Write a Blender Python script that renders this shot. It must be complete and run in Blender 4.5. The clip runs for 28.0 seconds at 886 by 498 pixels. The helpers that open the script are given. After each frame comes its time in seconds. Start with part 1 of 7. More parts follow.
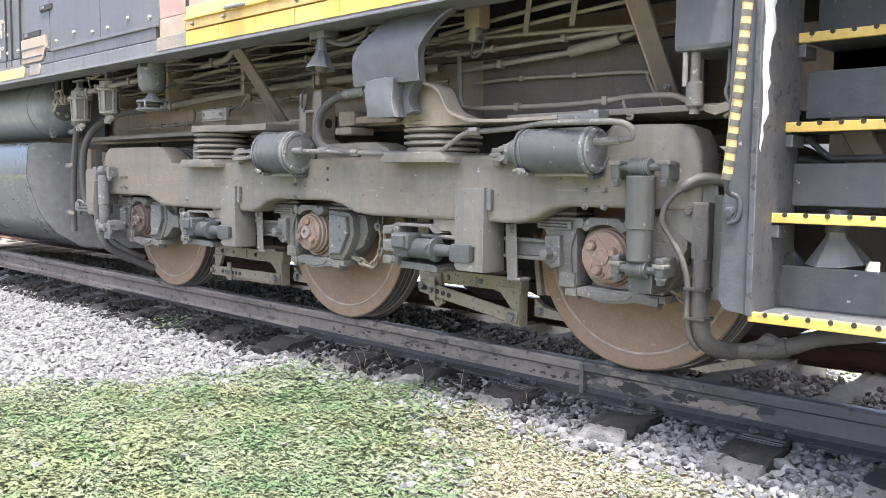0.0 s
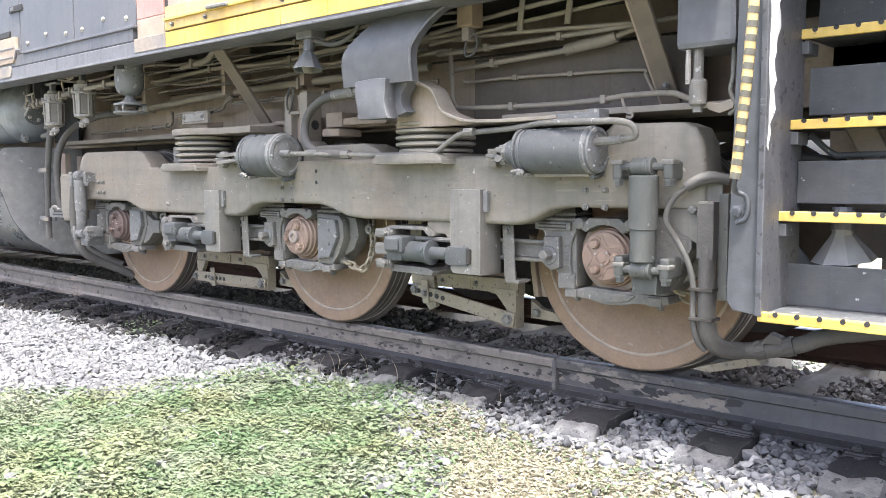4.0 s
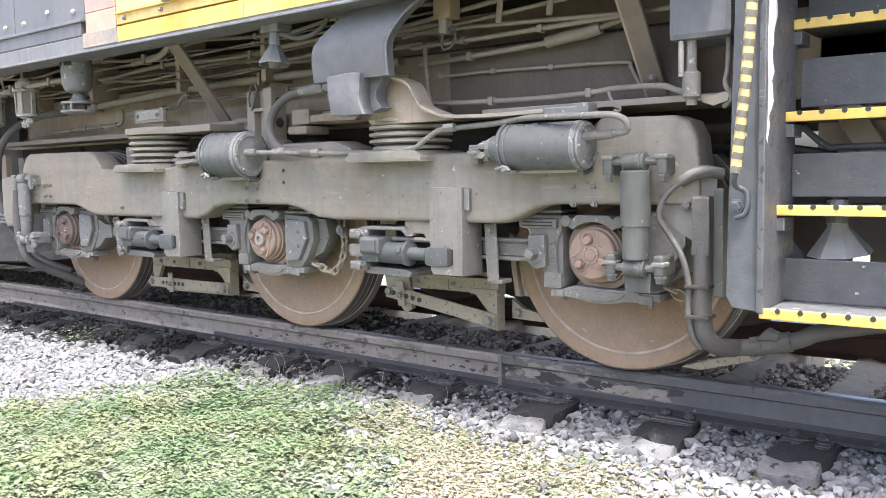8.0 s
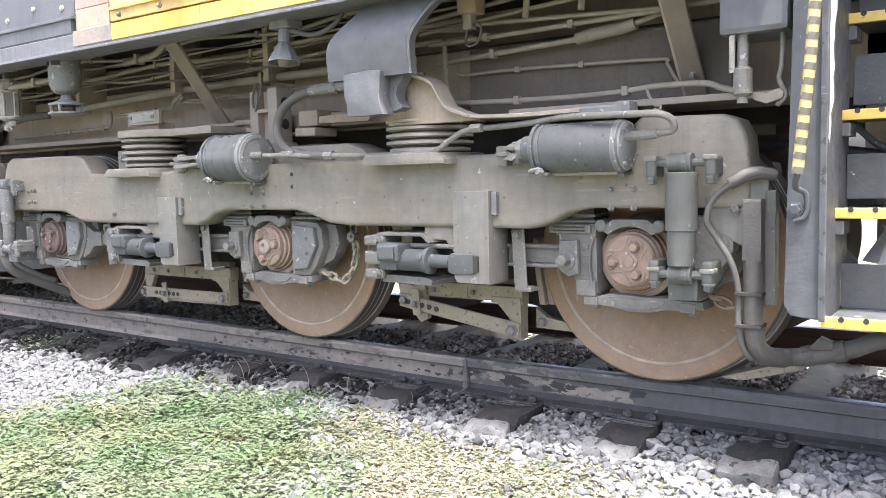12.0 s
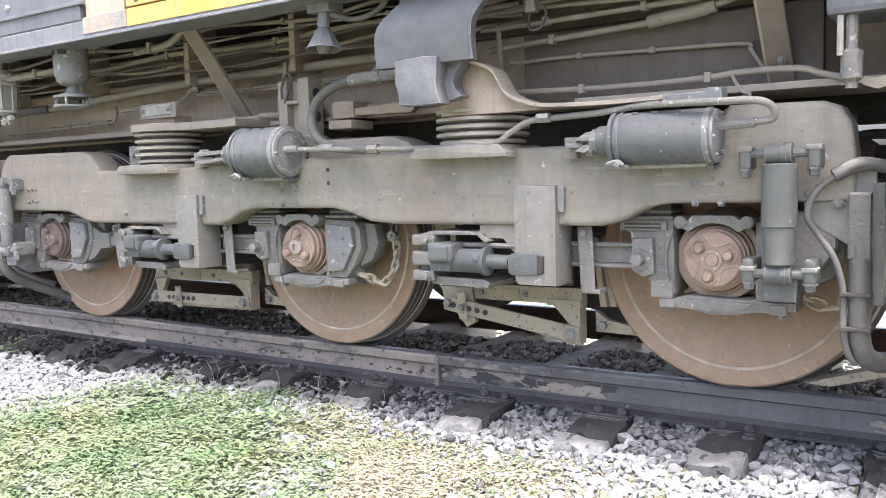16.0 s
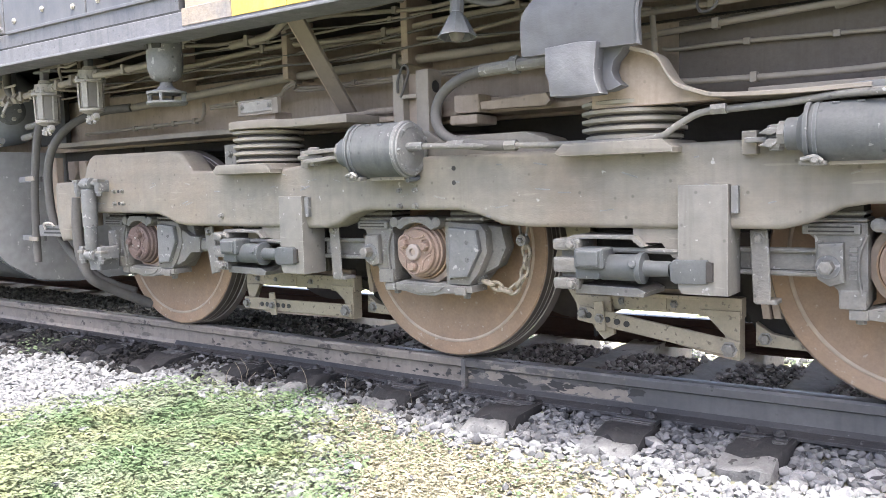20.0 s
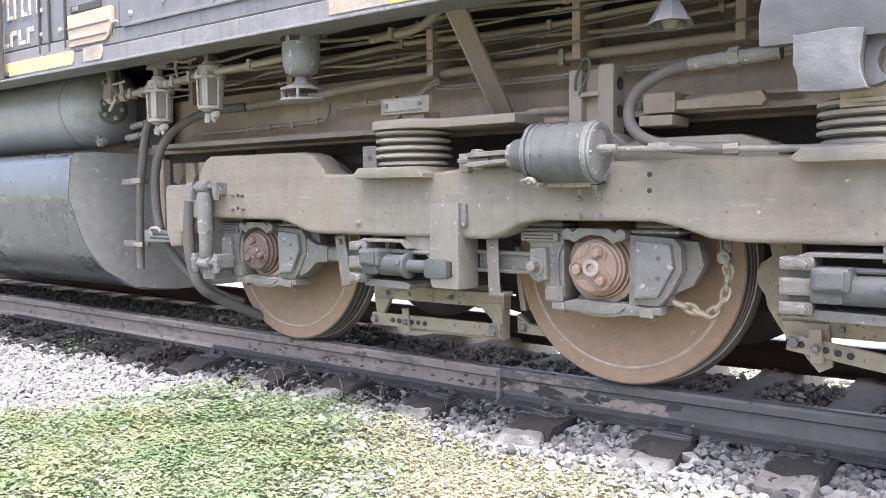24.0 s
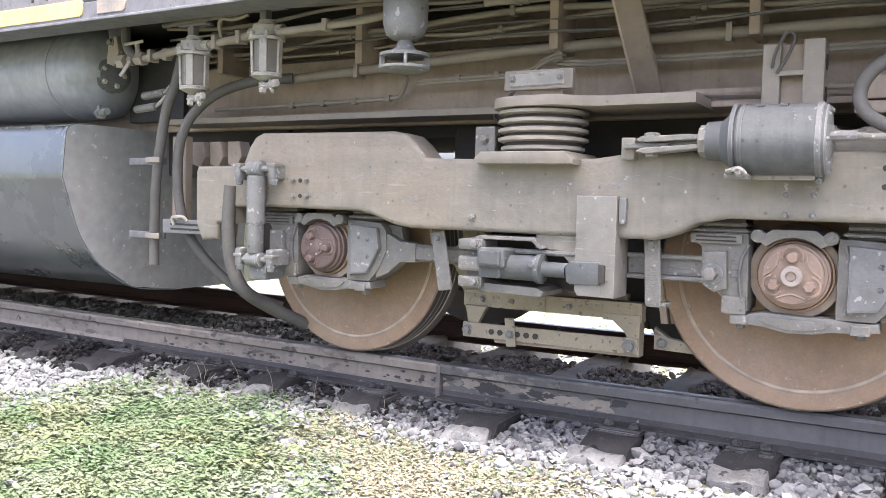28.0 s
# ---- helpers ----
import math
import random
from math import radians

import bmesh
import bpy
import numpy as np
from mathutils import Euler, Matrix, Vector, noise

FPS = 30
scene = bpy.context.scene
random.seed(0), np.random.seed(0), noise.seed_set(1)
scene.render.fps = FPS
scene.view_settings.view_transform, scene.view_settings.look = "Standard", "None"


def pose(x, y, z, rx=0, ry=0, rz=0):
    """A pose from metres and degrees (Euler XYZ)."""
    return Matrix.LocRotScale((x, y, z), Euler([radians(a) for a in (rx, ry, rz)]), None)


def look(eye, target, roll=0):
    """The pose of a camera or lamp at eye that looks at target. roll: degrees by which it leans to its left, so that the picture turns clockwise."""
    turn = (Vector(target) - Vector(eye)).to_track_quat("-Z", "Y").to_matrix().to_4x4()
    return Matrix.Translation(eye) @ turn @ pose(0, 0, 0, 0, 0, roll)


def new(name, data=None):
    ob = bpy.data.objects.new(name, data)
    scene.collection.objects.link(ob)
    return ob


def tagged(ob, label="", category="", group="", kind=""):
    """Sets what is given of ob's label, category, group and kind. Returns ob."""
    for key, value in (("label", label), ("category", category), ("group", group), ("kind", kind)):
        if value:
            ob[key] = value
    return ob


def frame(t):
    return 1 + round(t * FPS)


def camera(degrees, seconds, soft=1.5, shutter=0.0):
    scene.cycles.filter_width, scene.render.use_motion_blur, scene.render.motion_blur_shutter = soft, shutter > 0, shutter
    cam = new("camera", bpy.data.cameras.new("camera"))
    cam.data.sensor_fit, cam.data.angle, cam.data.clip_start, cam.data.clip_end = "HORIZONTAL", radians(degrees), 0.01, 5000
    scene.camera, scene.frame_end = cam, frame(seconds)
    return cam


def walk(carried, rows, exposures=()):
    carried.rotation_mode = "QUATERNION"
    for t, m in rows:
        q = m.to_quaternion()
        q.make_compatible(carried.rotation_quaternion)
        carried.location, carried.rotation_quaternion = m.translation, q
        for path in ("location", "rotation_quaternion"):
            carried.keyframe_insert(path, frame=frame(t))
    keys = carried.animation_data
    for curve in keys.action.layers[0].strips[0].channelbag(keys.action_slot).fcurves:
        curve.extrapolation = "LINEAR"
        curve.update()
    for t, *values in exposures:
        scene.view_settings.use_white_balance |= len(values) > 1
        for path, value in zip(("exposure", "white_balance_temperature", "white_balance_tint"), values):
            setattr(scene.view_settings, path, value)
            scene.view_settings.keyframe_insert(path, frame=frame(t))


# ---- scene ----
cam = camera(55.81, 28.0, soft=0.75)
# seconds, eye x, y, z, yaw to the left from +y, pitch, roll
VIEW = [
    (0, 0.603, -3.268, 0.833, 43.14, -4.70, 0.59),
    (0.5, 0.610, -3.280, 0.839, 42.98, -4.69, 0.42),
    (1, 0.610, -3.289, 0.841, 42.51, -4.73, 0.26),
    (1.5, 0.615, -3.301, 0.854, 42.08, -4.98, 0.03),
    (2, 0.615, -3.300, 0.858, 41.70, -5.06, -0.12),
    (2.5, 0.619, -3.293, 0.852, 41.66, -5.01, -0.12),
    (4.5, 0.622, -3.293, 0.855, 40.86, -4.86, -0.51),
    (5, 0.628, -3.288, 0.854, 40.50, -4.81, -0.77),
    (5.5, 0.628, -3.292, 0.855, 39.92, -4.87, -0.77),
    (6, 0.623, -3.295, 0.857, 39.49, -4.94, -0.79),
    (6.5, 0.623, -3.288, 0.852, 38.93, -4.90, -0.78),
    (7, 0.620, -3.293, 0.858, 38.10, -5.02, -0.95),
    (7.5, 0.609, -3.302, 0.863, 37.38, -5.18, -0.96),
    (8, 0.617, -3.293, 0.864, 37.27, -5.22, -1.14),
    (8.5, 0.630, -3.280, 0.861, 37.20, -5.10, -1.33),
    (9, 0.635, -3.271, 0.861, 37.10, -5.15, -1.32),
    (9.5, 0.639, -3.266, 0.860, 36.95, -5.12, -1.43),
    (10, 0.640, -3.263, 0.853, 36.73, -5.04, -1.47),
    (10.5, 0.641, -3.262, 0.859, 36.41, -5.14, -1.47),
    (11, 0.645, -3.266, 0.859, 36.04, -5.00, -1.43),
    (11.5, 0.647, -3.270, 0.858, 35.68, -4.94, -1.50),
    (12, 0.644, -3.283, 0.859, 35.20, -4.90, -1.34),
    (12.5, 0.640, -3.294, 0.866, 34.52, -5.03, -1.38),
    (14.5, 0.642, -3.283, 0.854, 33.18, -4.95, -1.51),
    (15, 0.643, -3.275, 0.849, 33.21, -4.89, -1.51),
    (15.5, 0.646, -3.268, 0.845, 33.29, -4.93, -1.61),
    (16, 0.640, -3.277, 0.846, 33.21, -4.96, -1.56),
    (16.5, 0.638, -3.280, 0.846, 33.50, -4.94, -1.64),
    (17, 0.646, -3.277, 0.844, 33.95, -4.91, -1.67),
    (17.5, 0.648, -3.274, 0.836, 34.39, -4.74, -1.63),
    (18, 0.648, -3.278, 0.827, 34.49, -4.59, -1.53),
    (18.5, 0.643, -3.282, 0.837, 34.72, -4.69, -1.58),
    (19, 0.643, -3.277, 0.835, 34.93, -4.65, -1.57),
    (19.5, 0.645, -3.278, 0.835, 35.00, -4.63, -1.57),
    (20, 0.645, -3.277, 0.836, 35.11, -4.61, -1.59),
    (20.5, 0.642, -3.282, 0.834, 35.15, -4.59, -1.75),
    (21, 0.640, -3.289, 0.827, 35.20, -4.43, -1.45),
    (21.5, 0.640, -3.292, 0.821, 35.12, -4.27, -1.24),
    (23.5, 0.635, -3.310, 0.812, 36.39, -3.72, -0.81),
    (24, 0.630, -3.309, 0.813, 37.26, -3.56, -0.46),
    (24.5, 0.587, -3.310, 0.803, 37.34, -4.06, 0.80),
    (25, 0.477, -3.336, 0.810, 34.96, -4.74, 2.11),
    (25.5, 0.380, -3.363, 0.805, 32.29, -4.42, 1.93),
    (26, 0.353, -3.362, 0.786, 31.76, -3.73, 2.11),
    (26.5, 0.356, -3.344, 0.769, 31.81, -3.45, 1.91),
    (27, 0.361, -3.341, 0.755, 31.56, -3.17, 1.77),
    (27.5, 0.369, -3.348, 0.749, 30.64, -3.07, 1.54),
    (28, 0.371, -3.353, 0.750, 29.85, -3.24, 1.43),
]
# seconds and how far the locomotive has rolled along the track
TRAVEL = [
    (0, -3.258), (0.5, -3.244), (1, -3.219), (1.5, -3.199), (2, -3.181), (2.5, -3.163), (4.5, -3.092), (5, -3.073),
    (5.5, -3.042), (6, -3.015), (6.5, -2.988), (7, -2.959), (7.5, -2.933), (8, -2.900), (8.5, -2.860), (9, -2.822),
    (9.5, -2.785), (10, -2.747), (10.5, -2.703), (11, -2.663), (11.5, -2.623), (12, -2.579), (12.5, -2.531), (14.5, -2.325),
    (15, -2.267), (15.5, -2.211), (16, -2.152), (16.5, -2.097), (17, -2.037), (17.5, -1.970), (18, -1.902), (18.5, -1.837),
    (19, -1.763), (19.5, -1.687), (20, -1.609), (20.5, -1.533), (21, -1.451), (21.5, -1.367), (23.5, -1.007), (24, -0.915),
    (24.5, -0.808), (25, -0.690), (25.5, -0.582), (26, -0.475), (26.5, -0.363), (27, -0.248), (27.5, -0.131), (28, -0.012),
   
]


def aim(x, y, z, yaw, pitch, roll):
    a, b = radians(yaw), radians(pitch)
    way = Vector((-math.sin(a) * math.cos(b), math.cos(a) * math.cos(b), math.sin(b)))
    return look((x, y, z), Vector((x, y, z)) + way, roll)


EXPOSURES = [(0, 2.48, 6260, 9), (5, 2.7, 6250, 9), (10, 2.7, 6260, 9), (15, 2.78, 6270, 10), (18, 2.83, 6280, 10), (20, 2.78, 6300, 10), (24, 2.78, 6320, 11), (28, 2.77, 6320, 13)]
walk(cam, [(t, aim(*row)) for t, *row in VIEW], exposures=EXPOSURES)

# ---- light ----
world = bpy.data.worlds.new("world")
scene.world = world
world.use_nodes = True
SUN_UP, SUN_TURN = radians(75.5), radians(130)
sky = world.node_tree.nodes.new("ShaderNodeTexSky")
sky.sky_type, sky.sun_disc = "NISHITA", False
sky.sun_elevation, sky.sun_rotation = SUN_UP, SUN_TURN
sky.air_density, sky.dust_density = 0.6, 7.0
back = world.node_tree.nodes["Background"]
back.inputs["Strength"].default_value = 0.15
world.node_tree.links.new(sky.outputs["Color"], back.inputs["Color"])
sun = new("sun", bpy.data.lights.new("sun", "SUN"))
sun.data.energy, sun.data.angle, sun.data.color = 1.95, radians(2.0), (1.0, 0.96, 0.9)
# the sun stands high, a little before the locomotive and towards its front end
way_to_sun = Vector((math.sin(SUN_TURN) * math.cos(SUN_UP), math.cos(SUN_TURN) * math.cos(SUN_UP), math.sin(SUN_UP)))
sun.matrix_world = look(way_to_sun * 60, (0, 0, 0))

# ---- materials ----
def node(nt, kind, **values):
    n = nt.nodes.new("ShaderNode" + kind)
    for key, value in values.items():
        n.inputs[key.replace("_", " ")].default_value = value
    return n


def ramp(nt, fac, stops):
    n = nt.nodes.new("ShaderNodeValToRGB")
    while len(n.color_ramp.elements) < len(stops):
        n.color_ramp.elements.new(0.5)
    for e, (at, c) in zip(n.color_ramp.elements, stops):
        e.position, e.color = at, (*c, 1) if len(c) == 3 else c
    nt.links.new(fac, n.inputs["Fac"])
    return n.outputs["Color"]


def mix(nt, fac, a, b, how="MIX"):
    n = nt.nodes.new("ShaderNodeMix")
    n.data_type, n.blend_type = "RGBA", how
    for key, value in ((0, fac), (6, a), (7, b)):
        if isinstance(value, bpy.types.NodeSocket):
            nt.links.new(value, n.inputs[key])
        elif key == 0:
            n.inputs[0].default_value = value
        else:
            n.inputs[key].default_value = (*value, 1)
    return n.outputs[2]


def grey3(v):
    return (v, v, v)


def surface(name, paint, dust=(0.30, 0.25, 0.20), dusty=0.45, chips=None, chip_amount=0.12, rough=0.6, metal=0.0, grain=60.0, blotch=3.0, bump=0.15, vary=0.0, streak=0.0, spread=0.12, rust=None, scratch=0.0, coat=0.0, bands=0.0, pits=0.0, edge=0.0, peel=None, gloss=0.5):
    """Worn paint or metal: a base colour, dust in soft blotches, small chips, fine grain and relief."""
    m = bpy.data.materials.new(name)
    m.use_nodes = True
    nt = m.node_tree
    bsdf = nt.nodes["Principled BSDF"]
    coord = nt.nodes.new("ShaderNodeTexCoord").outputs["Object"]
    big = node(nt, "TexNoise", Scale=blotch, Detail=6.0, Roughness=0.6)
    fine = node(nt, "TexNoise", Scale=grain, Detail=4.0, Roughness=0.7)
    mid = node(nt, "TexNoise", Scale=blotch * 5, Detail=5.0, Roughness=0.65)
    for n in (big, fine, mid):
        nt.links.new(coord, n.inputs["Vector"])
    lo, hi = (max(c * 0.6, 0) for c in paint), (min(c * 1.36, 1) for c in paint)
    col = ramp(nt, mid.outputs["Fac"], [(0.25, tuple(lo)), (0.75, tuple(hi))])
    fac = ramp(nt, big.outputs["Fac"], [(0.5 - spread - dusty * 0.35, grey3(0.0)), (0.72 + spread - dusty * 0.35, grey3(min(1.0, dusty * 1.7)))])
    col = mix(nt, fac, col, dust)
    if streak > 0:
        stretch = node(nt, "Mapping")
        stretch.inputs["Scale"].default_value = (26, 26, 1.6)
        nt.links.new(coord, stretch.inputs["Vector"])
        lines = node(nt, "TexNoise", Scale=1.0, Detail=5.0, Roughness=0.6)
        nt.links.new(stretch.outputs["Vector"], lines.inputs["Vector"])
        col = mix(nt, ramp(nt, lines.outputs["Fac"], [(0.5, grey3(0.0)), (0.75, grey3(streak))]), col, tuple(c * 0.45 for c in paint))
    if rust:
        broad = node(nt, "TexNoise", Scale=1.1, Detail=4.0, Roughness=0.55)
        nt.links.new(coord, broad.inputs["Vector"])
        col = mix(nt, ramp(nt, broad.outputs["Fac"], [(0.48, grey3(0.0)), (0.72, grey3(0.75))]), col, rust)
    if scratch > 0:
        lay = node(nt, "Mapping")
        lay.inputs["Scale"].default_value = (5, 40, 55)
        lay.inputs["Rotation"].default_value = (0, 0.12, 0)
        nt.links.new(coord, lay.inputs["Vector"])
        cuts = node(nt, "TexNoise", Scale=1.0, Detail=2.0, Roughness=0.4)
        nt.links.new(lay.outputs["Vector"], cuts.inputs["Vector"])
        col = mix(nt, ramp(nt, cuts.outputs["Fac"], [(0.70, grey3(0.0)), (0.74, grey3(scratch))]), col, tuple(min(c * 2.6, 1) for c in paint))
    if bands > 0:
        lay = node(nt, "Mapping")
        lay.inputs["Scale"].default_value = (0.7, 3, 14)
        nt.links.new(coord, lay.inputs["Vector"])
        worn = node(nt, "TexNoise", Scale=1.0, Detail=6.0, Roughness=0.7)
        nt.links.new(lay.outputs["Vector"], worn.inputs["Vector"])
        col = mix(nt, ramp(nt, worn.outputs["Fac"], [(0.42, grey3(bands)), (0.52, grey3(0.0))]), col, tuple(c * 0.5 for c in paint))
        col = mix(nt, ramp(nt, worn.outputs["Fac"], [(0.52, grey3(0.0)), (0.66, grey3(bands))]), col, tuple(min(c * 1.7, 1) for c in paint))
    if pits > 0:
        dent = node(nt, "TexVoronoi", Scale=16.0, Randomness=1.0)
        nt.links.new(coord, dent.inputs["Vector"])
        col = mix(nt, ramp(nt, dent.outputs["Distance"], [(0.06, grey3(pits)), (0.13, grey3(0.0))]), col, tuple(c * 0.3 for c in paint))
    if chips:
        spot = node(nt, "TexNoise", Scale=grain * 0.45, Detail=3.0, Roughness=0.5)
        nt.links.new(coord, spot.inputs["Vector"])
        edge = 0.76 - chip_amount
        col = mix(nt, ramp(nt, spot.outputs["Fac"], [(edge, grey3(0.0)), (edge + 0.04, grey3(0.85))]), col, chips)
    if peel:
        tone, amount = peel
        lay = node(nt, "Mapping")
        lay.inputs["Scale"].default_value = (11, 12, 28)
        nt.links.new(coord, lay.inputs["Vector"])
        torn = node(nt, "TexNoise", Scale=1.0, Detail=8.0, Roughness=0.68)
        nt.links.new(lay.outputs["Vector"], torn.inputs["Vector"])
        where = node(nt, "TexNoise", Scale=0.9, Detail=2.0, Roughness=0.5)
        nt.links.new(coord, where.inputs["Vector"])
        spot = mix(nt, 1.0, ramp(nt, torn.outputs["Fac"], [(0.53, grey3(0.0)), (0.56, grey3(amount))]), ramp(nt, where.outputs["Fac"], [(0.42, grey3(0.1)), (0.6, grey3(1.0))]), "MULTIPLY")
        col = mix(nt, spot, col, tone)
    col = mix(nt, ramp(nt, fine.outputs["Fac"], [(0.3, grey3(0.0)), (0.75, grey3(0.35))]), col, tuple(c * 0.55 for c in paint))
    if edge > 0:
        # paint rubbed thin along the corners
        worn_off = nt.nodes.new("ShaderNodeBevel")
        worn_off.samples = 4
        worn_off.inputs["Radius"].default_value = 0.007
        turn = nt.nodes.new("ShaderNodeVectorMath")
        turn.operation = "DOT_PRODUCT"
        nt.links.new(worn_off.outputs["Normal"], turn.inputs[0])
        nt.links.new(nt.nodes.new("ShaderNodeNewGeometry").outputs["Normal"], turn.inputs[1])
        rubbed = ramp(nt, turn.outputs["Value"], [(0.80, grey3(edge)), (0.985, grey3(0.0))])
        rubbed = mix(nt, 1.0, rubbed, ramp(nt, mid.outputs["Fac"], [(0.35, grey3(0.1)), (0.6, grey3(1.0))]), "MULTIPLY")
        col = mix(nt, rubbed, col, tuple(min(0.12 + c * 1.7, 1) for c in paint))
    if vary:
        info = nt.nodes.new("ShaderNodeObjectInfo").outputs["Random"]
        col = mix(nt, ramp(nt, info, [(0, grey3(0.0)), (1, grey3(vary))]), col, tuple(min(c * 1.6, 1) for c in paint))
    nt.links.new(col, bsdf.inputs["Base Color"])
    shine = ramp(nt, mid.outputs["Fac"], [(0.3, grey3(max(rough - 0.12, 0.05))), (0.7, grey3(min(rough + 0.12, 1)))])
    nt.links.new(shine, bsdf.inputs["Roughness"])
    bsdf.inputs["Metallic"].default_value = metal
    bsdf.inputs["Specular IOR Level"].default_value = gloss
    lift = node(nt, "Bump", Strength=bump, Distance=0.004)
    nt.links.new(fine.outputs["Fac"], lift.inputs["Height"])
    swell = node(nt, "Bump", Strength=min(bump * 1.6, 0.5), Distance=0.012)
    nt.links.new(mid.outputs["Fac"], swell.inputs["Height"])
    nt.links.new(lift.outputs["Normal"], swell.inputs["Normal"])
    nt.links.new(swell.outputs["Normal"], bsdf.inputs["Normal"])
    if coat:
        bsdf.inputs["Coat Weight"].default_value, bsdf.inputs["Coat Roughness"].default_value, bsdf.inputs["Coat IOR"].default_value = coat, 0.2, 1.7
    return m


def pebbles(name, tones, rough=0.85, bump=0.3, drift=(), gloss=0.5):
    """One colour for each loose piece, from a ramp of tones, with grain."""
    m = bpy.data.materials.new(name)
    m.use_nodes = True
    nt = m.node_tree
    bsdf = nt.nodes["Principled BSDF"]
    each = nt.nodes.new("ShaderNodeNewGeometry").outputs["Random Per Island"]
    coord = nt.nodes.new("ShaderNodeTexCoord").outputs["Object"]
    fine = node(nt, "TexNoise", Scale=90.0, Detail=4.0, Roughness=0.7)
    nt.links.new(coord, fine.inputs["Vector"])
    step = 1.0 / max(len(tones) - 1, 1)
    col = ramp(nt, each, [(i * step, c) for i, c in enumerate(tones)])
    for k, tone in enumerate(drift):
        patch = node(nt, "TexNoise", Scale=1.6 + 0.9 * k, Detail=3.0, Roughness=0.6)
        shift = node(nt, "Mapping")
        shift.inputs["Location"].default_value = (5.0 * k, 2.0, 0.0)
        nt.links.new(coord, shift.inputs["Vector"])
        nt.links.new(shift.outputs["Vector"], patch.inputs["Vector"])
        col = mix(nt, ramp(nt, patch.outputs["Fac"], [(0.48, grey3(0.0)), (0.62, grey3(0.72))]), col, tone)
    col = mix(nt, ramp(nt, fine.outputs["Fac"], [(0.35, grey3(0.0)), (0.75, grey3(0.45))]), col, tuple(c * 0.5 for c in tones[0]))
    nt.links.new(col, bsdf.inputs["Base Color"])
    bsdf.inputs["Roughness"].default_value = rough
    bsdf.inputs["Specular IOR Level"].default_value = gloss
    lift = node(nt, "Bump", Strength=bump, Distance=0.003)
    nt.links.new(fine.outputs["Fac"], lift.inputs["Height"])
    nt.links.new(lift.outputs["Normal"], bsdf.inputs["Normal"])
    return m


TRUCK = surface("dusty_truck_paint", (0.2, 0.186, 0.158), dust=(0.31, 0.277, 0.226), dusty=0.38, chips=(0.45, 0.43, 0.4), chip_amount=0.05, rough=0.7, streak=0.25, rust=(0.25, 0.19, 0.135), scratch=0.18, bands=0.1, pits=0.55, bump=0.25, edge=0.5)
PEDESTAL = surface("pedestal_grey", (0.165, 0.16, 0.144), dust=(0.26, 0.242, 0.208), dusty=0.38, chips=(0.42, 0.41, 0.39), chip_amount=0.07, rough=0.65, streak=0.5, pits=0.5, edge=0.5, scratch=0.3)
# pale tip: sunlight past the shadow edge put into the wood's colour
TIE_TIP = surface("sunlit_tie_tip", (0.085, 0.085, 0.088), dust=(0.21, 0.208, 0.207), dusty=0.4, blotch=14.0, rough=0.95, grain=60, bump=1.0, vary=0.3, chips=(0.015, 0.015, 0.016), chip_amount=0.16, gloss=0.15)
IRON = surface("cast_iron", (0.137, 0.137, 0.13), dust=(0.262, 0.238, 0.2), dusty=0.42, chips=(0.42, 0.41, 0.39), chip_amount=0.1, rough=0.62, bump=0.6, pits=0.6, grain=90, edge=0.7, blotch=6.0)
CYLINDER = surface("cylinder_paint", (0.085, 0.093, 0.098), dust=(0.15, 0.147, 0.138), dusty=0.4, chips=(0.28, 0.28, 0.27), chip_amount=0.07, rough=0.75, streak=0.45, pits=0.6, grain=90, edge=0.6)
DAMPER = surface("damper_paint", (0.078, 0.084, 0.078), dust=(0.155, 0.15, 0.135), dusty=0.36, chips=(0.28, 0.28, 0.26), chip_amount=0.08, rough=0.6, streak=0.4, pits=0.5, edge=0.6)
ACTUATOR = surface("brake_cylinder_paint", (0.068, 0.078, 0.083), dust=(0.16, 0.154, 0.142), dusty=0.34, chips=(0.33, 0.33, 0.32), chip_amount=0.07, rough=0.6, pits=0.5, grain=90, edge=0.7)
WORN_RING = surface("worn_cap_ring", (0.38, 0.33, 0.29), dust=(0.26, 0.21, 0.18), dusty=0.35, rough=0.55)
SPOTTED = surface("scuffed_cover", (0.14, 0.145, 0.145), dust=(0.24, 0.232, 0.215), dusty=0.4, chips=(0.38, 0.37, 0.35), chip_amount=0.13, rough=0.68, bump=0.6, grain=80, pits=0.8, edge=0.5)
UNDER = surface("underframe_grime", (0.28, 0.225, 0.178), dust=(0.44, 0.36, 0.29), dusty=0.5, rough=0.8, pits=0.3, streak=0.3)
PIPE = surface("pipe_grime", (0.215, 0.19, 0.158), dust=(0.35, 0.305, 0.25), dusty=0.45, rough=0.7, pits=0.4, edge=0.4)
# black grime; also the shade-dark skin of blocks added to close gaps
DARK = surface("black_grime_and_fill", (0.03, 0.028, 0.026), dust=(0.09, 0.076, 0.062), dusty=0.3, rough=0.8)
RUBBER = surface("rubber_hose", (0.068, 0.066, 0.063), dust=(0.165, 0.153, 0.137), dusty=0.42, rough=0.75)
BODY = surface("body_grey_paint", (0.106, 0.108, 0.118), dust=(0.17, 0.167, 0.165), dusty=0.3, chips=(0.5, 0.49, 0.48), chip_amount=0.02, rough=0.42, streak=0.25, bump=0.05, pits=0.3)
FLAKED = surface("peeling_cream_letters", (0.5, 0.46, 0.39), dust=(0.3, 0.27, 0.23), dusty=0.45, chips=(0.13, 0.13, 0.14), chip_amount=0.2, rough=0.6, grain=70)
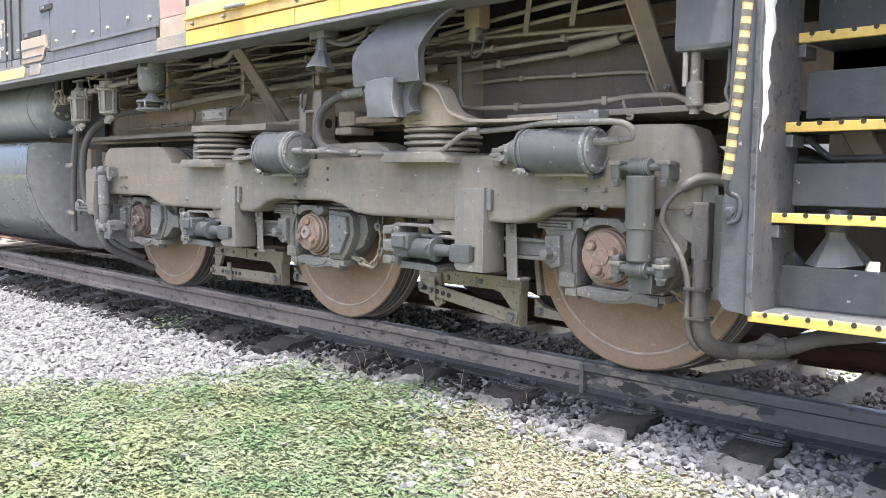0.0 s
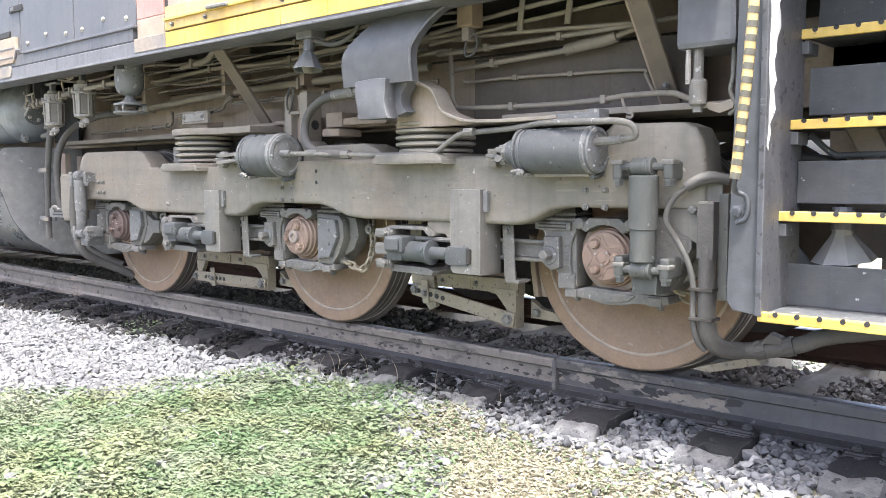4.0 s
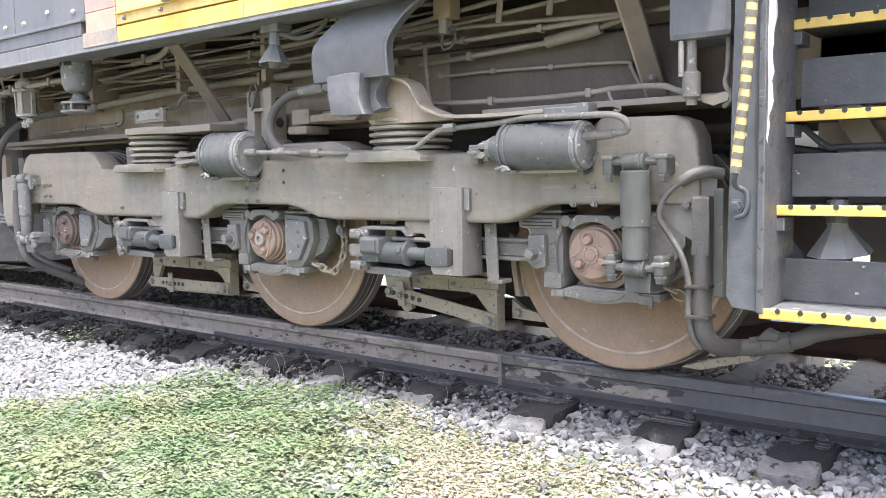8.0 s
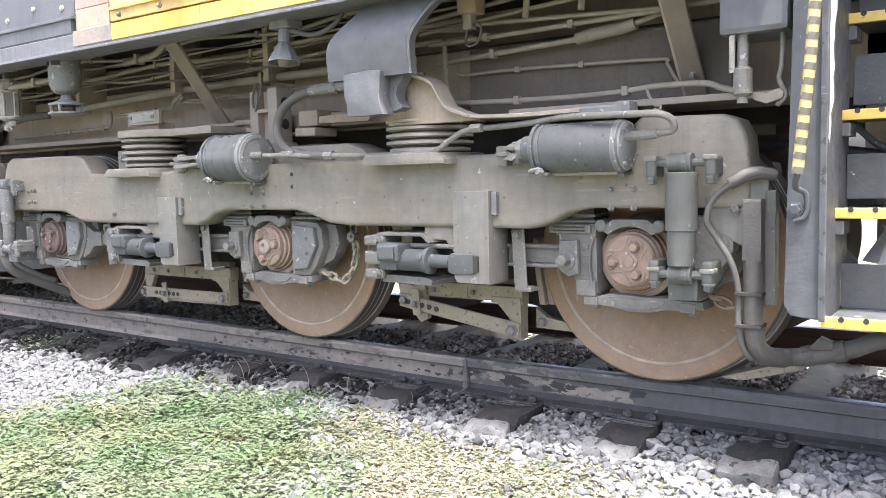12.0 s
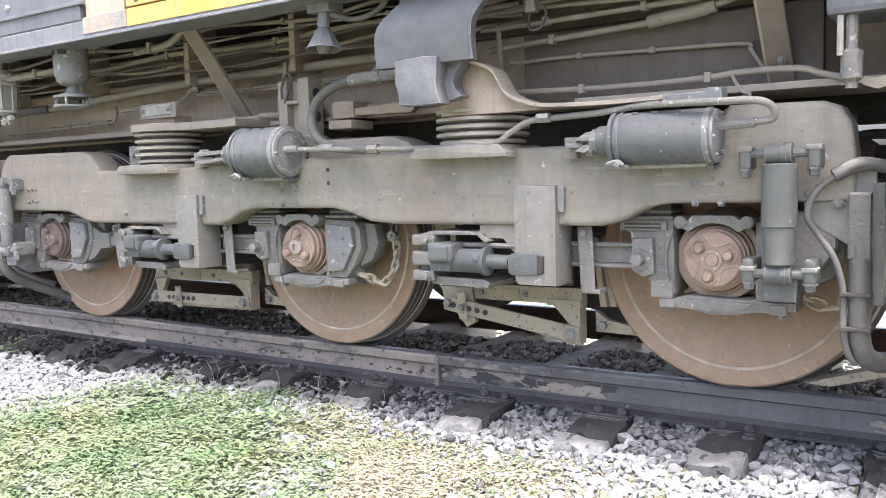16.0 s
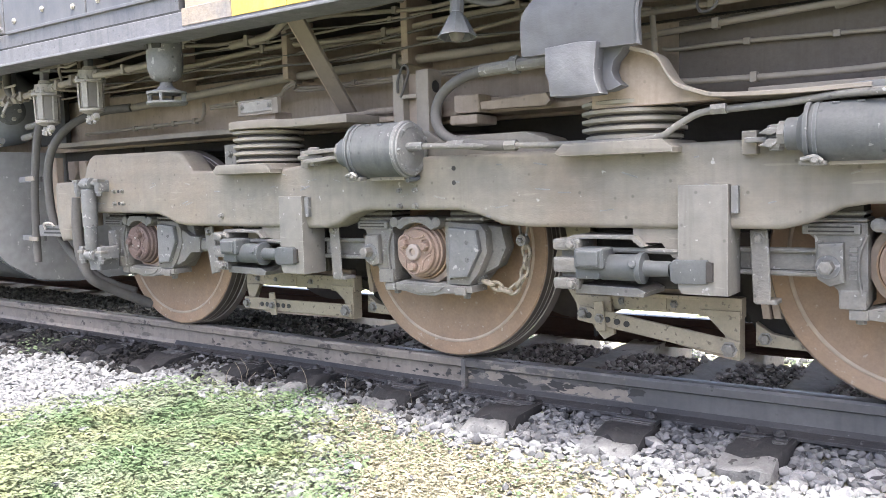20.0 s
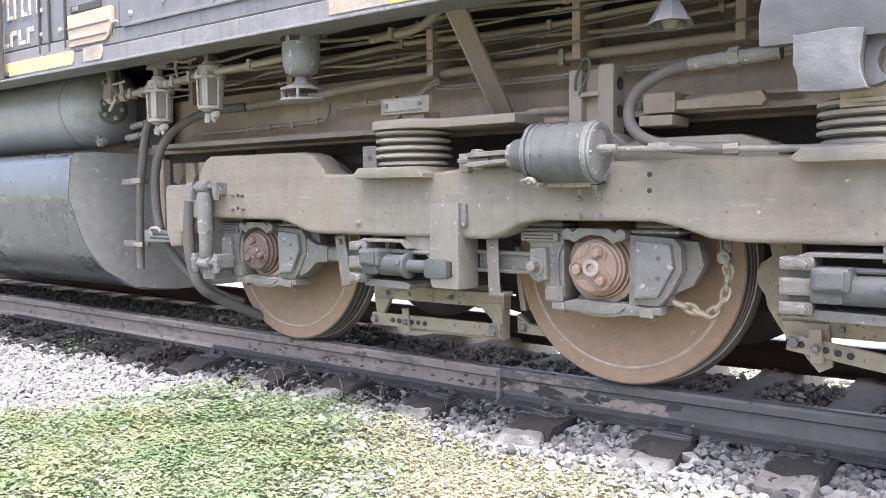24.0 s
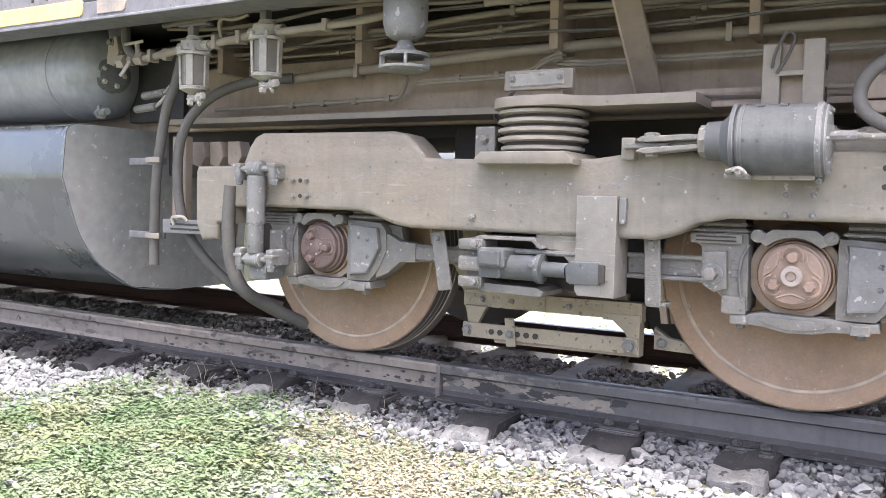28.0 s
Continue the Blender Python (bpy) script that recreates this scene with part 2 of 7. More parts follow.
PEACH = surface("sun_bleached_peach", (0.4, 0.3, 0.21), dust=(0.33, 0.29, 0.25), dusty=0.45, chips=(0.2, 0.19, 0.18), chip_amount=0.08, rough=0.55)
BAY = surface("dark_bay_panel", (0.088, 0.076, 0.066), dust=(0.15, 0.126, 0.106), dusty=0.45, rough=0.8, streak=0.3, pits=0.4)
RUSTY = surface("rusty_brace", (0.165, 0.135, 0.107), dust=(0.24, 0.2, 0.16), dusty=0.45, rough=0.75, pits=0.4, edge=0.4)
SAND = surface("sooty_pipe", (0.055, 0.053, 0.051), dust=(0.14, 0.128, 0.113), dusty=0.42, rough=0.6, grain=90, bump=0.4)
SILL = surface("sill_grey_paint", (0.133, 0.134, 0.146), dust=(0.22, 0.212, 0.203), dusty=0.33, chips=(0.07, 0.066, 0.062), chip_amount=0.09, rough=0.45, streak=0.6, pits=0.5, grain=80)
BOLSTER = surface("bolster_blue_grey", (0.11, 0.113, 0.122), dust=(0.145, 0.142, 0.139), dusty=0.3, chips=(0.34, 0.34, 0.34), chip_amount=0.02, rough=0.55, streak=0.2, pits=0.3)
LADDER = surface("stair_grey_paint", (0.072, 0.077, 0.085), dust=(0.125, 0.124, 0.123), dusty=0.3, chips=(0.5, 0.5, 0.5), chip_amount=0.06, rough=0.5, edge=0.6, streak=0.25)
SCRAPED = surface("scraped_stair_edge", (0.068, 0.071, 0.08), dust=(0.14, 0.137, 0.136), dusty=0.3, chips=(0.02, 0.02, 0.022), chip_amount=0.14, rough=0.5, grain=75, scratch=0.8)
YELLOW = surface("yellow_paint", (0.66, 0.43, 0.05), dust=(0.66, 0.52, 0.24), dusty=0.36, chips=(0.36, 0.25, 0.12), chip_amount=0.08, rough=0.5, streak=0.35)
ORANGE = surface("orange_paint", (0.72, 0.45, 0.1), dust=(0.7, 0.55, 0.3), dusty=0.42, chips=(0.3, 0.2, 0.1), chip_amount=0.06, rough=0.5, streak=0.3)
RED = surface("red_paint", (0.5, 0.2, 0.17), dust=(0.52, 0.33, 0.29), dusty=0.42, rough=0.5, streak=0.3)
FADED = surface("faded_yellow", (0.62, 0.42, 0.12), dust=(0.5, 0.42, 0.27), dusty=0.45, chips=(0.3, 0.23, 0.14), chip_amount=0.1, rough=0.55, streak=0.2)
# flat black, also for the dark of holes, slots and gaps
BLACK = surface("flat_black", (0.02, 0.02, 0.02), dust=(0.1, 0.09, 0.08), dusty=0.2, rough=0.6)
WHITE = surface("speckled_white", (0.75, 0.75, 0.74), dust=(0.5, 0.48, 0.45), dusty=0.2, chips=(0.15, 0.16, 0.17), chip_amount=0.1, rough=0.5)
WHEEL = surface("rusty_wheel", (0.25, 0.155, 0.09), dust=(0.315, 0.222, 0.145), dusty=0.5, chips=(0.09, 0.06, 0.045), chip_amount=0.06, rough=0.75, blotch=2.5, pits=0.7, scratch=0.2)
TYRE = surface("wheel_rim", (0.265, 0.172, 0.105), dust=(0.35, 0.255, 0.175), dusty=0.45, chips=(0.42, 0.35, 0.28), chip_amount=0.09, rough=0.65, grain=90, edge=0.4)
RIM_LIP = surface("worn_rim_lip", (0.46, 0.37, 0.28), dusty=0.2, rough=0.55)
TREAD = surface("rolled_steel", (0.14, 0.12, 0.11), dust=(0.2, 0.17, 0.14), dusty=0.3, rough=0.45, metal=0.4)
CAP = surface("axle_cap_rust", (0.25, 0.168, 0.125), dust=(0.335, 0.255, 0.2), dusty=0.42, chips=(0.46, 0.4, 0.35), chip_amount=0.07, rough=0.65, bump=0.4, pits=0.5, grain=110, edge=0.6)
CAP_DARK = surface("dark_cap_rust", (0.105, 0.07, 0.06), dust=(0.18, 0.13, 0.115), dusty=0.4, chips=(0.3, 0.25, 0.23), chip_amount=0.05, rough=0.65, bump=0.4, pits=0.5, grain=110)
BRIGHT = surface("worn_steel", (0.5, 0.47, 0.44), dust=(0.3, 0.26, 0.22), dusty=0.3, rough=0.45, metal=0.3)
RIGGING = surface("brake_rigging", (0.265, 0.228, 0.163), dust=(0.355, 0.31, 0.232), dusty=0.45, chips=(0.11, 0.09, 0.07), chip_amount=0.13, rough=0.75, pits=0.6, grain=90, edge=0.5)
SPRING = surface("spring_rubber", (0.27, 0.245, 0.2), dust=(0.36, 0.33, 0.28), dusty=0.5, rough=0.75)
GLASS = surface("clouded_bowl", (0.15, 0.137, 0.115), dust=(0.22, 0.2, 0.17), dusty=0.4, rough=0.35)
ALLOY = surface("filter_alloy", (0.34, 0.32, 0.285), dust=(0.3, 0.275, 0.24), dusty=0.4, chips=(0.14, 0.13, 0.12), chip_amount=0.12, rough=0.6, grain=90, pits=0.7)
TANK = surface("tank_paint", (0.082, 0.094, 0.096), dust=(0.12, 0.127, 0.127), dusty=0.12, chips=(0.4, 0.4, 0.39), chip_amount=0.0, rough=0.3, bump=0.0, coat=0.6, grain=8, blotch=0.5, scratch=0.1)
RESERVOIR = surface("reservoir_paint", (0.27, 0.29, 0.305), dust=(0.36, 0.365, 0.37), dusty=0.3, chips=(0.4, 0.4, 0.39), chip_amount=0.02, rough=0.4, bump=0.03, coat=0.25, streak=0.3)
TANK_END = surface("tank_end_paint", (0.275, 0.28, 0.28), dust=(0.39, 0.375, 0.355), dusty=0.35, chips=(0.55, 0.54, 0.52), chip_amount=0.09, rough=0.6)
RAIL = surface("rail_side", (0.075, 0.073, 0.074), dust=(0.15, 0.14, 0.132), dusty=0.36, chips=(0.02, 0.02, 0.021), chip_amount=0.14, rough=0.5, grain=36, blotch=1.5, streak=0.3, spread=0.05, peel=((0.28, 0.245, 0.21), 0.85), gloss=0.4)
FLAKES = surface("flaked_rail_patches", (0.3, 0.258, 0.215), dust=(0.16, 0.14, 0.12), dusty=0.4, rough=0.7, grain=90)
SCALE = surface("dark_rail_scale", (0.026, 0.025, 0.026), dust=(0.05, 0.046, 0.044), dusty=0.4, rough=0.6)
VERGE = surface("grassy_verge", (0.085, 0.1, 0.05), dust=(0.16, 0.15, 0.11), dusty=0.45, rough=0.95, grain=25, blotch=0.8, bump=0.5, chips=(0.05, 0.07, 0.025), chip_amount=0.14)
GREASE = surface("greasy_iron", (0.028, 0.028, 0.031), dust=(0.075, 0.072, 0.072), dusty=0.3, chips=(0.16, 0.16, 0.16), chip_amount=0.1, rough=0.5, grain=80, bump=0.6, gloss=0.25)
DUSTY_RAIL = surface("dusty_rail_side", (0.19, 0.165, 0.142), dust=(0.29, 0.254, 0.22), dusty=0.45, chips=(0.03, 0.028, 0.028), chip_amount=0.13, rough=0.6, grain=36, blotch=2.0, streak=0.3, peel=((0.035, 0.033, 0.033), 0.7), gloss=0.3)
WORN_STRIP = surface("rubbed_off_strip", (0.19, 0.185, 0.185), dust=(0.55, 0.41, 0.24), dusty=0.3, blotch=9.0, rough=0.5, streak=0.3)
KHAKI = surface("khaki_band", (0.1, 0.095, 0.078), dust=(0.2, 0.185, 0.14), dusty=0.35, rough=0.55)
PLAIN_RAIL = surface("plain_rail_side", (0.085, 0.085, 0.089), dust=(0.14, 0.135, 0.132), dusty=0.36, chips=(0.025, 0.025, 0.026), chip_amount=0.07, rough=0.5, grain=36, blotch=1.5, streak=0.3, peel=((0.15, 0.14, 0.128), 0.18), gloss=0.4)
RAILTOP = surface("rail_head", (0.3, 0.29, 0.29), dust=(0.2, 0.18, 0.17), dusty=0.3, rough=0.35, metal=0.6)

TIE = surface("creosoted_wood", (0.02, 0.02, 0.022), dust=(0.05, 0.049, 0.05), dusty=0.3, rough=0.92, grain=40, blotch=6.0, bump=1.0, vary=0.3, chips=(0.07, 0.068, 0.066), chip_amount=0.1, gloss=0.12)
TIE_IN = surface("greyed_wood", (0.42, 0.37, 0.3), dust=(0.52, 0.46, 0.38), dusty=0.45, rough=0.9, grain=25, bump=0.6, pits=0.6, chips=(0.14, 0.11, 0.09), chip_amount=0.1)
EARTH = surface("dark_soil", (0.1, 0.1, 0.07), dust=(0.16, 0.153, 0.115), dusty=0.4, rough=0.95, grain=30, blotch=1.2, bump=0.6, gloss=0.15)
FAR = surface("pale_yard", (0.3, 0.305, 0.17), dust=(0.42, 0.405, 0.3), dusty=0.5, rough=0.95, grain=12, blotch=0.9, chips=(0.06, 0.08, 0.03), chip_amount=0.12)
FAR_RAIL = surface("far_rail_rust", (0.075, 0.038, 0.025), dust=(0.11, 0.062, 0.042), dusty=0.4, rough=0.8)
GRAVEL = pebbles("pale_gravel", [(0.092, 0.093, 0.098), (0.15, 0.152, 0.159), (0.118, 0.119, 0.125), (0.19, 0.191, 0.197), (0.135, 0.136, 0.139), (0.065, 0.066, 0.07)], gloss=0.12)
NEAR_BLACK = pebbles("near_black_ballast", [(0.007, 0.007, 0.007), (0.022, 0.021, 0.021), (0.005, 0.005, 0.006), (0.052, 0.05, 0.05), (0.011, 0.0105, 0.011)], rough=0.8, gloss=0.12)
BROWN = pebbles("dusty_ballast", [(0.3, 0.25, 0.215), (0.55, 0.48, 0.42), (0.12, 0.095, 0.082), (0.68, 0.61, 0.54), (0.2, 0.16, 0.135)], rough=0.8)
# brighter copy of the pale gravel, stronger light put into its colour
BRIGHTENED = pebbles("brightened_gravel", [(0.13, 0.131, 0.136), (0.21, 0.212, 0.218), (0.165, 0.166, 0.172), (0.265, 0.266, 0.27), (0.185, 0.186, 0.188), (0.09, 0.091, 0.095)], gloss=0.12)
SLATE = pebbles("slate_ballast", [(0.03, 0.031, 0.034), (0.062, 0.064, 0.07), (0.045, 0.046, 0.05), (0.1, 0.102, 0.108), (0.02, 0.02, 0.022)], rough=0.8, gloss=0.12)
GRIMY = pebbles("grimy_ballast", [(0.075, 0.07, 0.057), (0.2, 0.18, 0.145), (0.045, 0.042, 0.034), (0.31, 0.285, 0.23), (0.115, 0.107, 0.084)], rough=0.8, gloss=0.2)
LEAF = pebbles("weed_leaves", [(0.085, 0.118, 0.062), (0.11, 0.139, 0.08), (0.092, 0.125, 0.067), (0.13, 0.152, 0.104), (0.07, 0.104, 0.051)], rough=0.7, drift=((0.15, 0.165, 0.122), (0.126, 0.135, 0.07), (0.055, 0.096, 0.044)), gloss=0.15)
STRAW = pebbles("dry_stems", [(0.235, 0.215, 0.16), (0.31, 0.285, 0.225), (0.17, 0.152, 0.105), (0.2, 0.195, 0.13)], rough=0.8, gloss=0.15)


# ---- mesh helpers ----
def part(name, bm, material, parent, label="", smooth=None):
    bmesh.ops.recalc_face_normals(bm, faces=bm.faces)
    me = bpy.data.meshes.new(name)
    bm.to_mesh(me)
    bm.free()
    me.materials.append(material)
    if smooth is not None:
        me.shade_smooth()
        me.set_sharp_from_angle(angle=radians(smooth))
    ob = new(name, me)
    ob.parent = parent
    if label:
        ob["label"] = label
    return ob


def thing(name, label, category, group="", at=(0, 0, 0)):
    ob = new(name)
    ob.location = at
    return tagged(ob, label, category, group)


def bevelled(bm, geom_edges, size, segments=2):
    if size > 0:
        bmesh.ops.bevel(bm, geom=geom_edges, offset=size, segments=segments, affect="EDGES", profile=0.6, clamp_overlap=True)


def box(bm, x0, x1, y0, y1, z0, z1, bevel=0.006, segments=2):
    got = bmesh.ops.create_cube(bm, size=1.0, matrix=Matrix.Translation(((x0 + x1) / 2, (y0 + y1) / 2, (z0 + z1) / 2)) @ Matrix.Diagonal((abs(x1 - x0), abs(y1 - y0), abs(z1 - z0), 1)))
    bevelled(bm, list({e for v in got["verts"] for e in v.link_edges}), bevel, segments)
    return bm


def bar(bm, a, b, wide, thick, bevel=0.005, up=(0, 0, 1)):
    """A flat bar from a to b; wide is measured along up, thick across it."""
    a, b = Vector(a), Vector(b)
    along = (b - a).normalized()
    side = along.cross(Vector(up)).normalized()
    top = side.cross(along)
    m = Matrix((( *along, 0), (*side, 0), (*top, 0), (0, 0, 0, 1))).transposed()
    m.translation = (a + b) / 2
    got = bmesh.ops.create_cube(bm, size=1.0, matrix=m @ Matrix.Diagonal(((b - a).length, thick, wide, 1)))
    bevelled(bm, list({e for v in got["verts"] for e in v.link_edges}), bevel, 1)
    return bm


def prism(bm, outline, y0, y1, bevel=0.01, segments=2):
    """A plate with an outline in x and z, from y0 to y1."""
    front = [bm.verts.new((x, y0, z)) for x, z in outline]
    rear = [bm.verts.new((x, y1, z)) for x, z in outline]
    faces = [bm.faces.new(front), bm.faces.new(rear[::-1])]
    n = len(outline)
    for i in range(n):
        faces.append(bm.faces.new((front[i], rear[i], rear[(i + 1) % n], front[(i + 1) % n])))
    bmesh.ops.recalc_face_normals(bm, faces=faces)
    bevelled(bm, list(faces[0].edges) + list(faces[1].edges), bevel, segments)
    return bm


def turned(bm, rings, origin, axis, steps=24, closed=True):
    """A solid of revolution: rings of (distance along the axis, radius)."""
    axis = Vector(axis).normalized()
    m = Matrix.Translation(origin) @ axis.to_track_quat("Z", "Y").to_matrix().to_4x4()
    loops = []
    for h, r in rings:
        if r <= 1e-6:
            loops.append([bm.verts.new(m @ Vector((0, 0, h)))])
        else:
            loops.append([bm.verts.new(m @ Vector((r * math.cos(2 * math.pi * i / steps), r * math.sin(2 * math.pi * i / steps), h))) for i in range(steps)])
    for a, b in zip(loops, loops[1:]):
        for i in range(steps):
            j = (i + 1) % steps
            if len(a) == 1 and len(b) > 1:
                bm.faces.new((a[0], b[j], b[i]))
            elif len(b) == 1 and len(a) > 1:
                bm.faces.new((a[i], a[j], b[0]))
            elif len(a) > 1:
                bm.faces.new((a[i], a[j], b[j], b[i]))
    for loop, flip in ((loops[0], True), (loops[-1], False)):
        if closed and len(loop) > 1:
            bm.faces.new(loop[::-1] if flip else loop)
    return bm


def rod(bm, a, b, r, steps=14, r2=None):
    a, b = Vector(a), Vector(b)
    return turned(bm, [(0, r), ((b - a).length, r2 if r2 is not None else r)], a, b - a, steps)


def flow(points, steps=6):
    """A smooth line through the points."""
    p = [Vector(q) for q in points]
    p = [p[0] * 2 - p[1]] + p + [p[-1] * 2 - p[-2]]
    out = []
    for i in range(1, len(p) - 2):
        for k in range(steps):
            s = k / steps
            a, b, c, d = p[i - 1], p[i], p[i + 1], p[i + 2]
            out.append(0.5 * (2 * b + (c - a) * s + (2 * a - 5 * b + 4 * c - d) * s * s + (3 * b - a - 3 * c + d) * s ** 3))
    return out + [p[-2]]


def tube(bm, points, r, steps=10, smooth=True, ends=None):
    line = flow(points) if smooth else [Vector(q) for q in points]
    rings, before = [], None
    for i, q in enumerate(line):
        way = (line[min(i + 1, len(line) - 1)] - line[max(i - 1, 0)]).normalized()
        if before is None:
            side = way.orthogonal().normalized()
        else:
            side = (before - way * before.dot(way)).normalized()
        before = side
        other = way.cross(side)
        rad = r if ends is None else r + (ends - r) * i / (len(line) - 1)
        rings.append([bm.verts.new(q + rad * (side * math.cos(2 * math.pi * k / steps) + other * math.sin(2 * math.pi * k / steps))) for k in range(steps)])
    for a, b in zip(rings, rings[1:]):
        for k in range(steps):
            bm.faces.new((a[k], a[(k + 1) % steps], b[(k + 1) % steps], b[k]))
    bm.faces.new(rings[0][::-1]), bm.faces.new(rings[-1])
    return bm


def nut(bm, x, y, z, r=0.016, high=0.016, axis=(0, -1, 0), sides=6):
    return turned(bm, [(-0.004, r * 1.35), (0.003, r * 1.35), (0.003, r), (high, r * 0.95), (high + 0.003, r * 0.6)], (x, y, z), axis, sides)


def fresh():
    return bmesh.new()


def bolt(parent, x, y, z, r=0.014, material=None, axis=(0, -1, 0), name="bolt", high=0.014):
    return part(name, nut(fresh(), x, y, z, r, high, axis), material or IRON, parent)

# ---- ground and track ----
JOINT_X = -1.58


def rail_lift(x):
    """The rail joint sits a little low."""
    return -0.014 + 0.006 * min(abs(x - JOINT_X), 8.0)


def ground_height(x, y):
    """Ballast shoulder at the ties, falling gently to the verge."""
    if y < -0.30:
        z = -0.227 - 0.092 * min((-0.30 - y) / 0.9, 1.0)
    elif y > 1.15:
        z = -0.205 - 0.1 * min((y - 1.15) / 0.35, 1.0) - 0.17 * min(max(y - 1.5, 0.0), 1.0)
    elif y < 0.0:
        z = -0.205 - 0.022 * min(-y / 0.2, 1.0)
    else:
        z = -0.205
    return z + 0.02 * noise.noise((x * 1.7, y * 1.7, 3.0))


def weed_cover(x, y):
    """How thickly the weeds grow: 0 bare, 1 full."""
    depth = min(-0.27 - y, (-0.30 - 1.06 * (x + 2.0) - y) / 1.45, (-0.30 + 1.1 * (x + 3.1) - y) / 1.49)
    depth += 0.12 * noise.noise((x * 2.6, y * 2.6, 7.0)) + 0.08 * noise.noise((x * 7.0, y * 7.0, 1.0))
    return max(0.0, min(1.0, 0.1 + depth * 2.6))


def straw_cover(x, y):
    """How thickly the dry grass lies, between the weeds and the bare gravel."""
    depth = min((-0.43 - 0.1 * (x + 1.0) - y) / 1.0, (x + 2.15) * 0.6, (0.6 - x) * 0.5)
    depth += 0.14 * noise.noise((x * 3.0, y * 3.0, 2.0)) + 0.07 * noise.noise((x * 9.0, y * 9.0, 6.0))
    return max(0.0, min(1.0, 0.1 + depth * 5.0)) * (1.0 - 0.8 * weed_cover(x, y)) * max(0.45, min(1.0, 0.5 - 0.9 * (x + 0.4)))


def sheet(name, xs, ys, height, material, label, category):
    bm = fresh()
    grid = [[bm.verts.new((x, y, height(x, y))) for x in xs] for y in ys]
    for a, b in zip(grid, grid[1:]):
        for i in range(len(xs) - 1):
            bm.faces.new((a[i], a[i + 1], b[i + 1], b[i]))
    for f in bm.faces:
        c = f.calc_center_median()
        f.material_index = 1 if c.y > 1.75 else 2 if c.y < -2.4 or abs(c.x + 3) > 16 else 0
    ob = part(name, bm, material, None, smooth=60)
    ob.data.materials.append(FAR)
    ob.data.materials.append(VERGE)
    return tagged(ob, label, category, kind="structure")


def spaced(lo, hi, n):
    return [lo + (hi - lo) * i / (n - 1) for i in range(n)]


XS = [-900, -300, -90, -40, -22] + spaced(-14, 8, 150) + [16, 40, 90, 300, 900]
YS = [-900, -300, -90, -40, -15, -8] + spaced(-4.5, 3.9, 70) + [5, 8, 14, 30, 90, 300, 900]
sheet("ground", XS, YS, ground_height, EARTH, "dusty pale earth and fine gravel beside the railway track", "ground")

TIE_XS = [-0.16, -0.67, -1.23, -1.87, -2.46, -2.98, -3.66]  # unevenly spaced by the joint
TIE_XS = [-3.66 - 0.56 * i + random.uniform(-0.03, 0.03) for i in range(18, 0, -1)] + TIE_XS[::-1] + [-0.16 + 0.54 * i + random.uniform(-0.03, 0.03) for i in range(1, 11)]


def make_rail(y, label, skin):
    """Flat-bottomed rail in two lengths that meet at a low joint."""
    rail = thing("rail", label, "rail", "rails of the track")
    half = [(-0.07, -0.17), (-0.07, -0.158), (-0.022, -0.145), (-0.009, -0.125), (-0.009, -0.055), (-0.034, -0.043), (-0.036, -0.012), (-0.028, -0.002), (-0.012, 0.0)]
    section = half + [(-a, b) for a, b in reversed(half)]
    for x0, x1 in ((-60.0, JOINT_X - 0.004), (JOINT_X + 0.004, 40.0)):
        bm = fresh()
        xs = [x for x in (-60, -30, -14, -9.6, -8, -6.4, -5, -3.8, -3, -2.4, JOINT_X - 0.004) if x >= x0 and x <= x1] if x0 < -10 else [JOINT_X + 0.004, -1, -0.75, -0.4, 0.3, 1, 2, 3.5, 6.4, 15, 40]
        rings = [[bm.verts.new((x, y + a, b + rail_lift(x))) for a, b in section] for x in xs]
        n = len(section)
        for p, q in zip(rings, rings[1:]):
            for i in range(n):
                bm.faces.new((p[i], p[(i + 1) % n], q[(i + 1) % n], q[i]))
        bm.faces.new(rings[0][::-1]), bm.faces.new(rings[-1])
        length = part("rail_length", bm, DUSTY_RAIL if skin == RAIL and x0 < -10 else skin, rail)
        length.data.materials.append(GREASE)
        length.data.materials.append(PLAIN_RAIL)
        for f in length.data.polygons:
            f.material_index = 0 if skin != RAIL else 1 if f.center.z < -0.135 else 2 if f.center.x > -0.75 else 0
        # the running band, rubbed bare
        bm = fresh()
        rings = [[bm.verts.new((x, y + a, b + rail_lift(x))) for a, b in ((-0.027, 0.0005), (-0.010, 0.003), (0.014, 0.003), (0.028, 0.0005))] for x in xs]
        for p, q in zip(rings, rings[1:]):
            for i in range(3):
                bm.faces.new((p[i], p[i + 1], q[i + 1], q[i]))
        part("running_band", bm, RAILTOP, rail, "bright worn running band on the rail head")
    bm = fresh()
    for s in (-1, 1):
        box(bm, JOINT_X - 0.006, JOINT_X + 0.006, y + s * 0.012, y + s * 0.032, -0.15 - 0.014, -0.05 - 0.014, 0.002)
    part("joint_plate", bm, RAIL, rail)
    bm = fresh()
    part("weld_collar", box(bm, JOINT_X - 0.012, JOINT_X + 0.012, y - 0.041, y + 0.041, -0.166, -0.019, 0.006), RAIL, rail, "raised collar at the rail joint")
    return rail


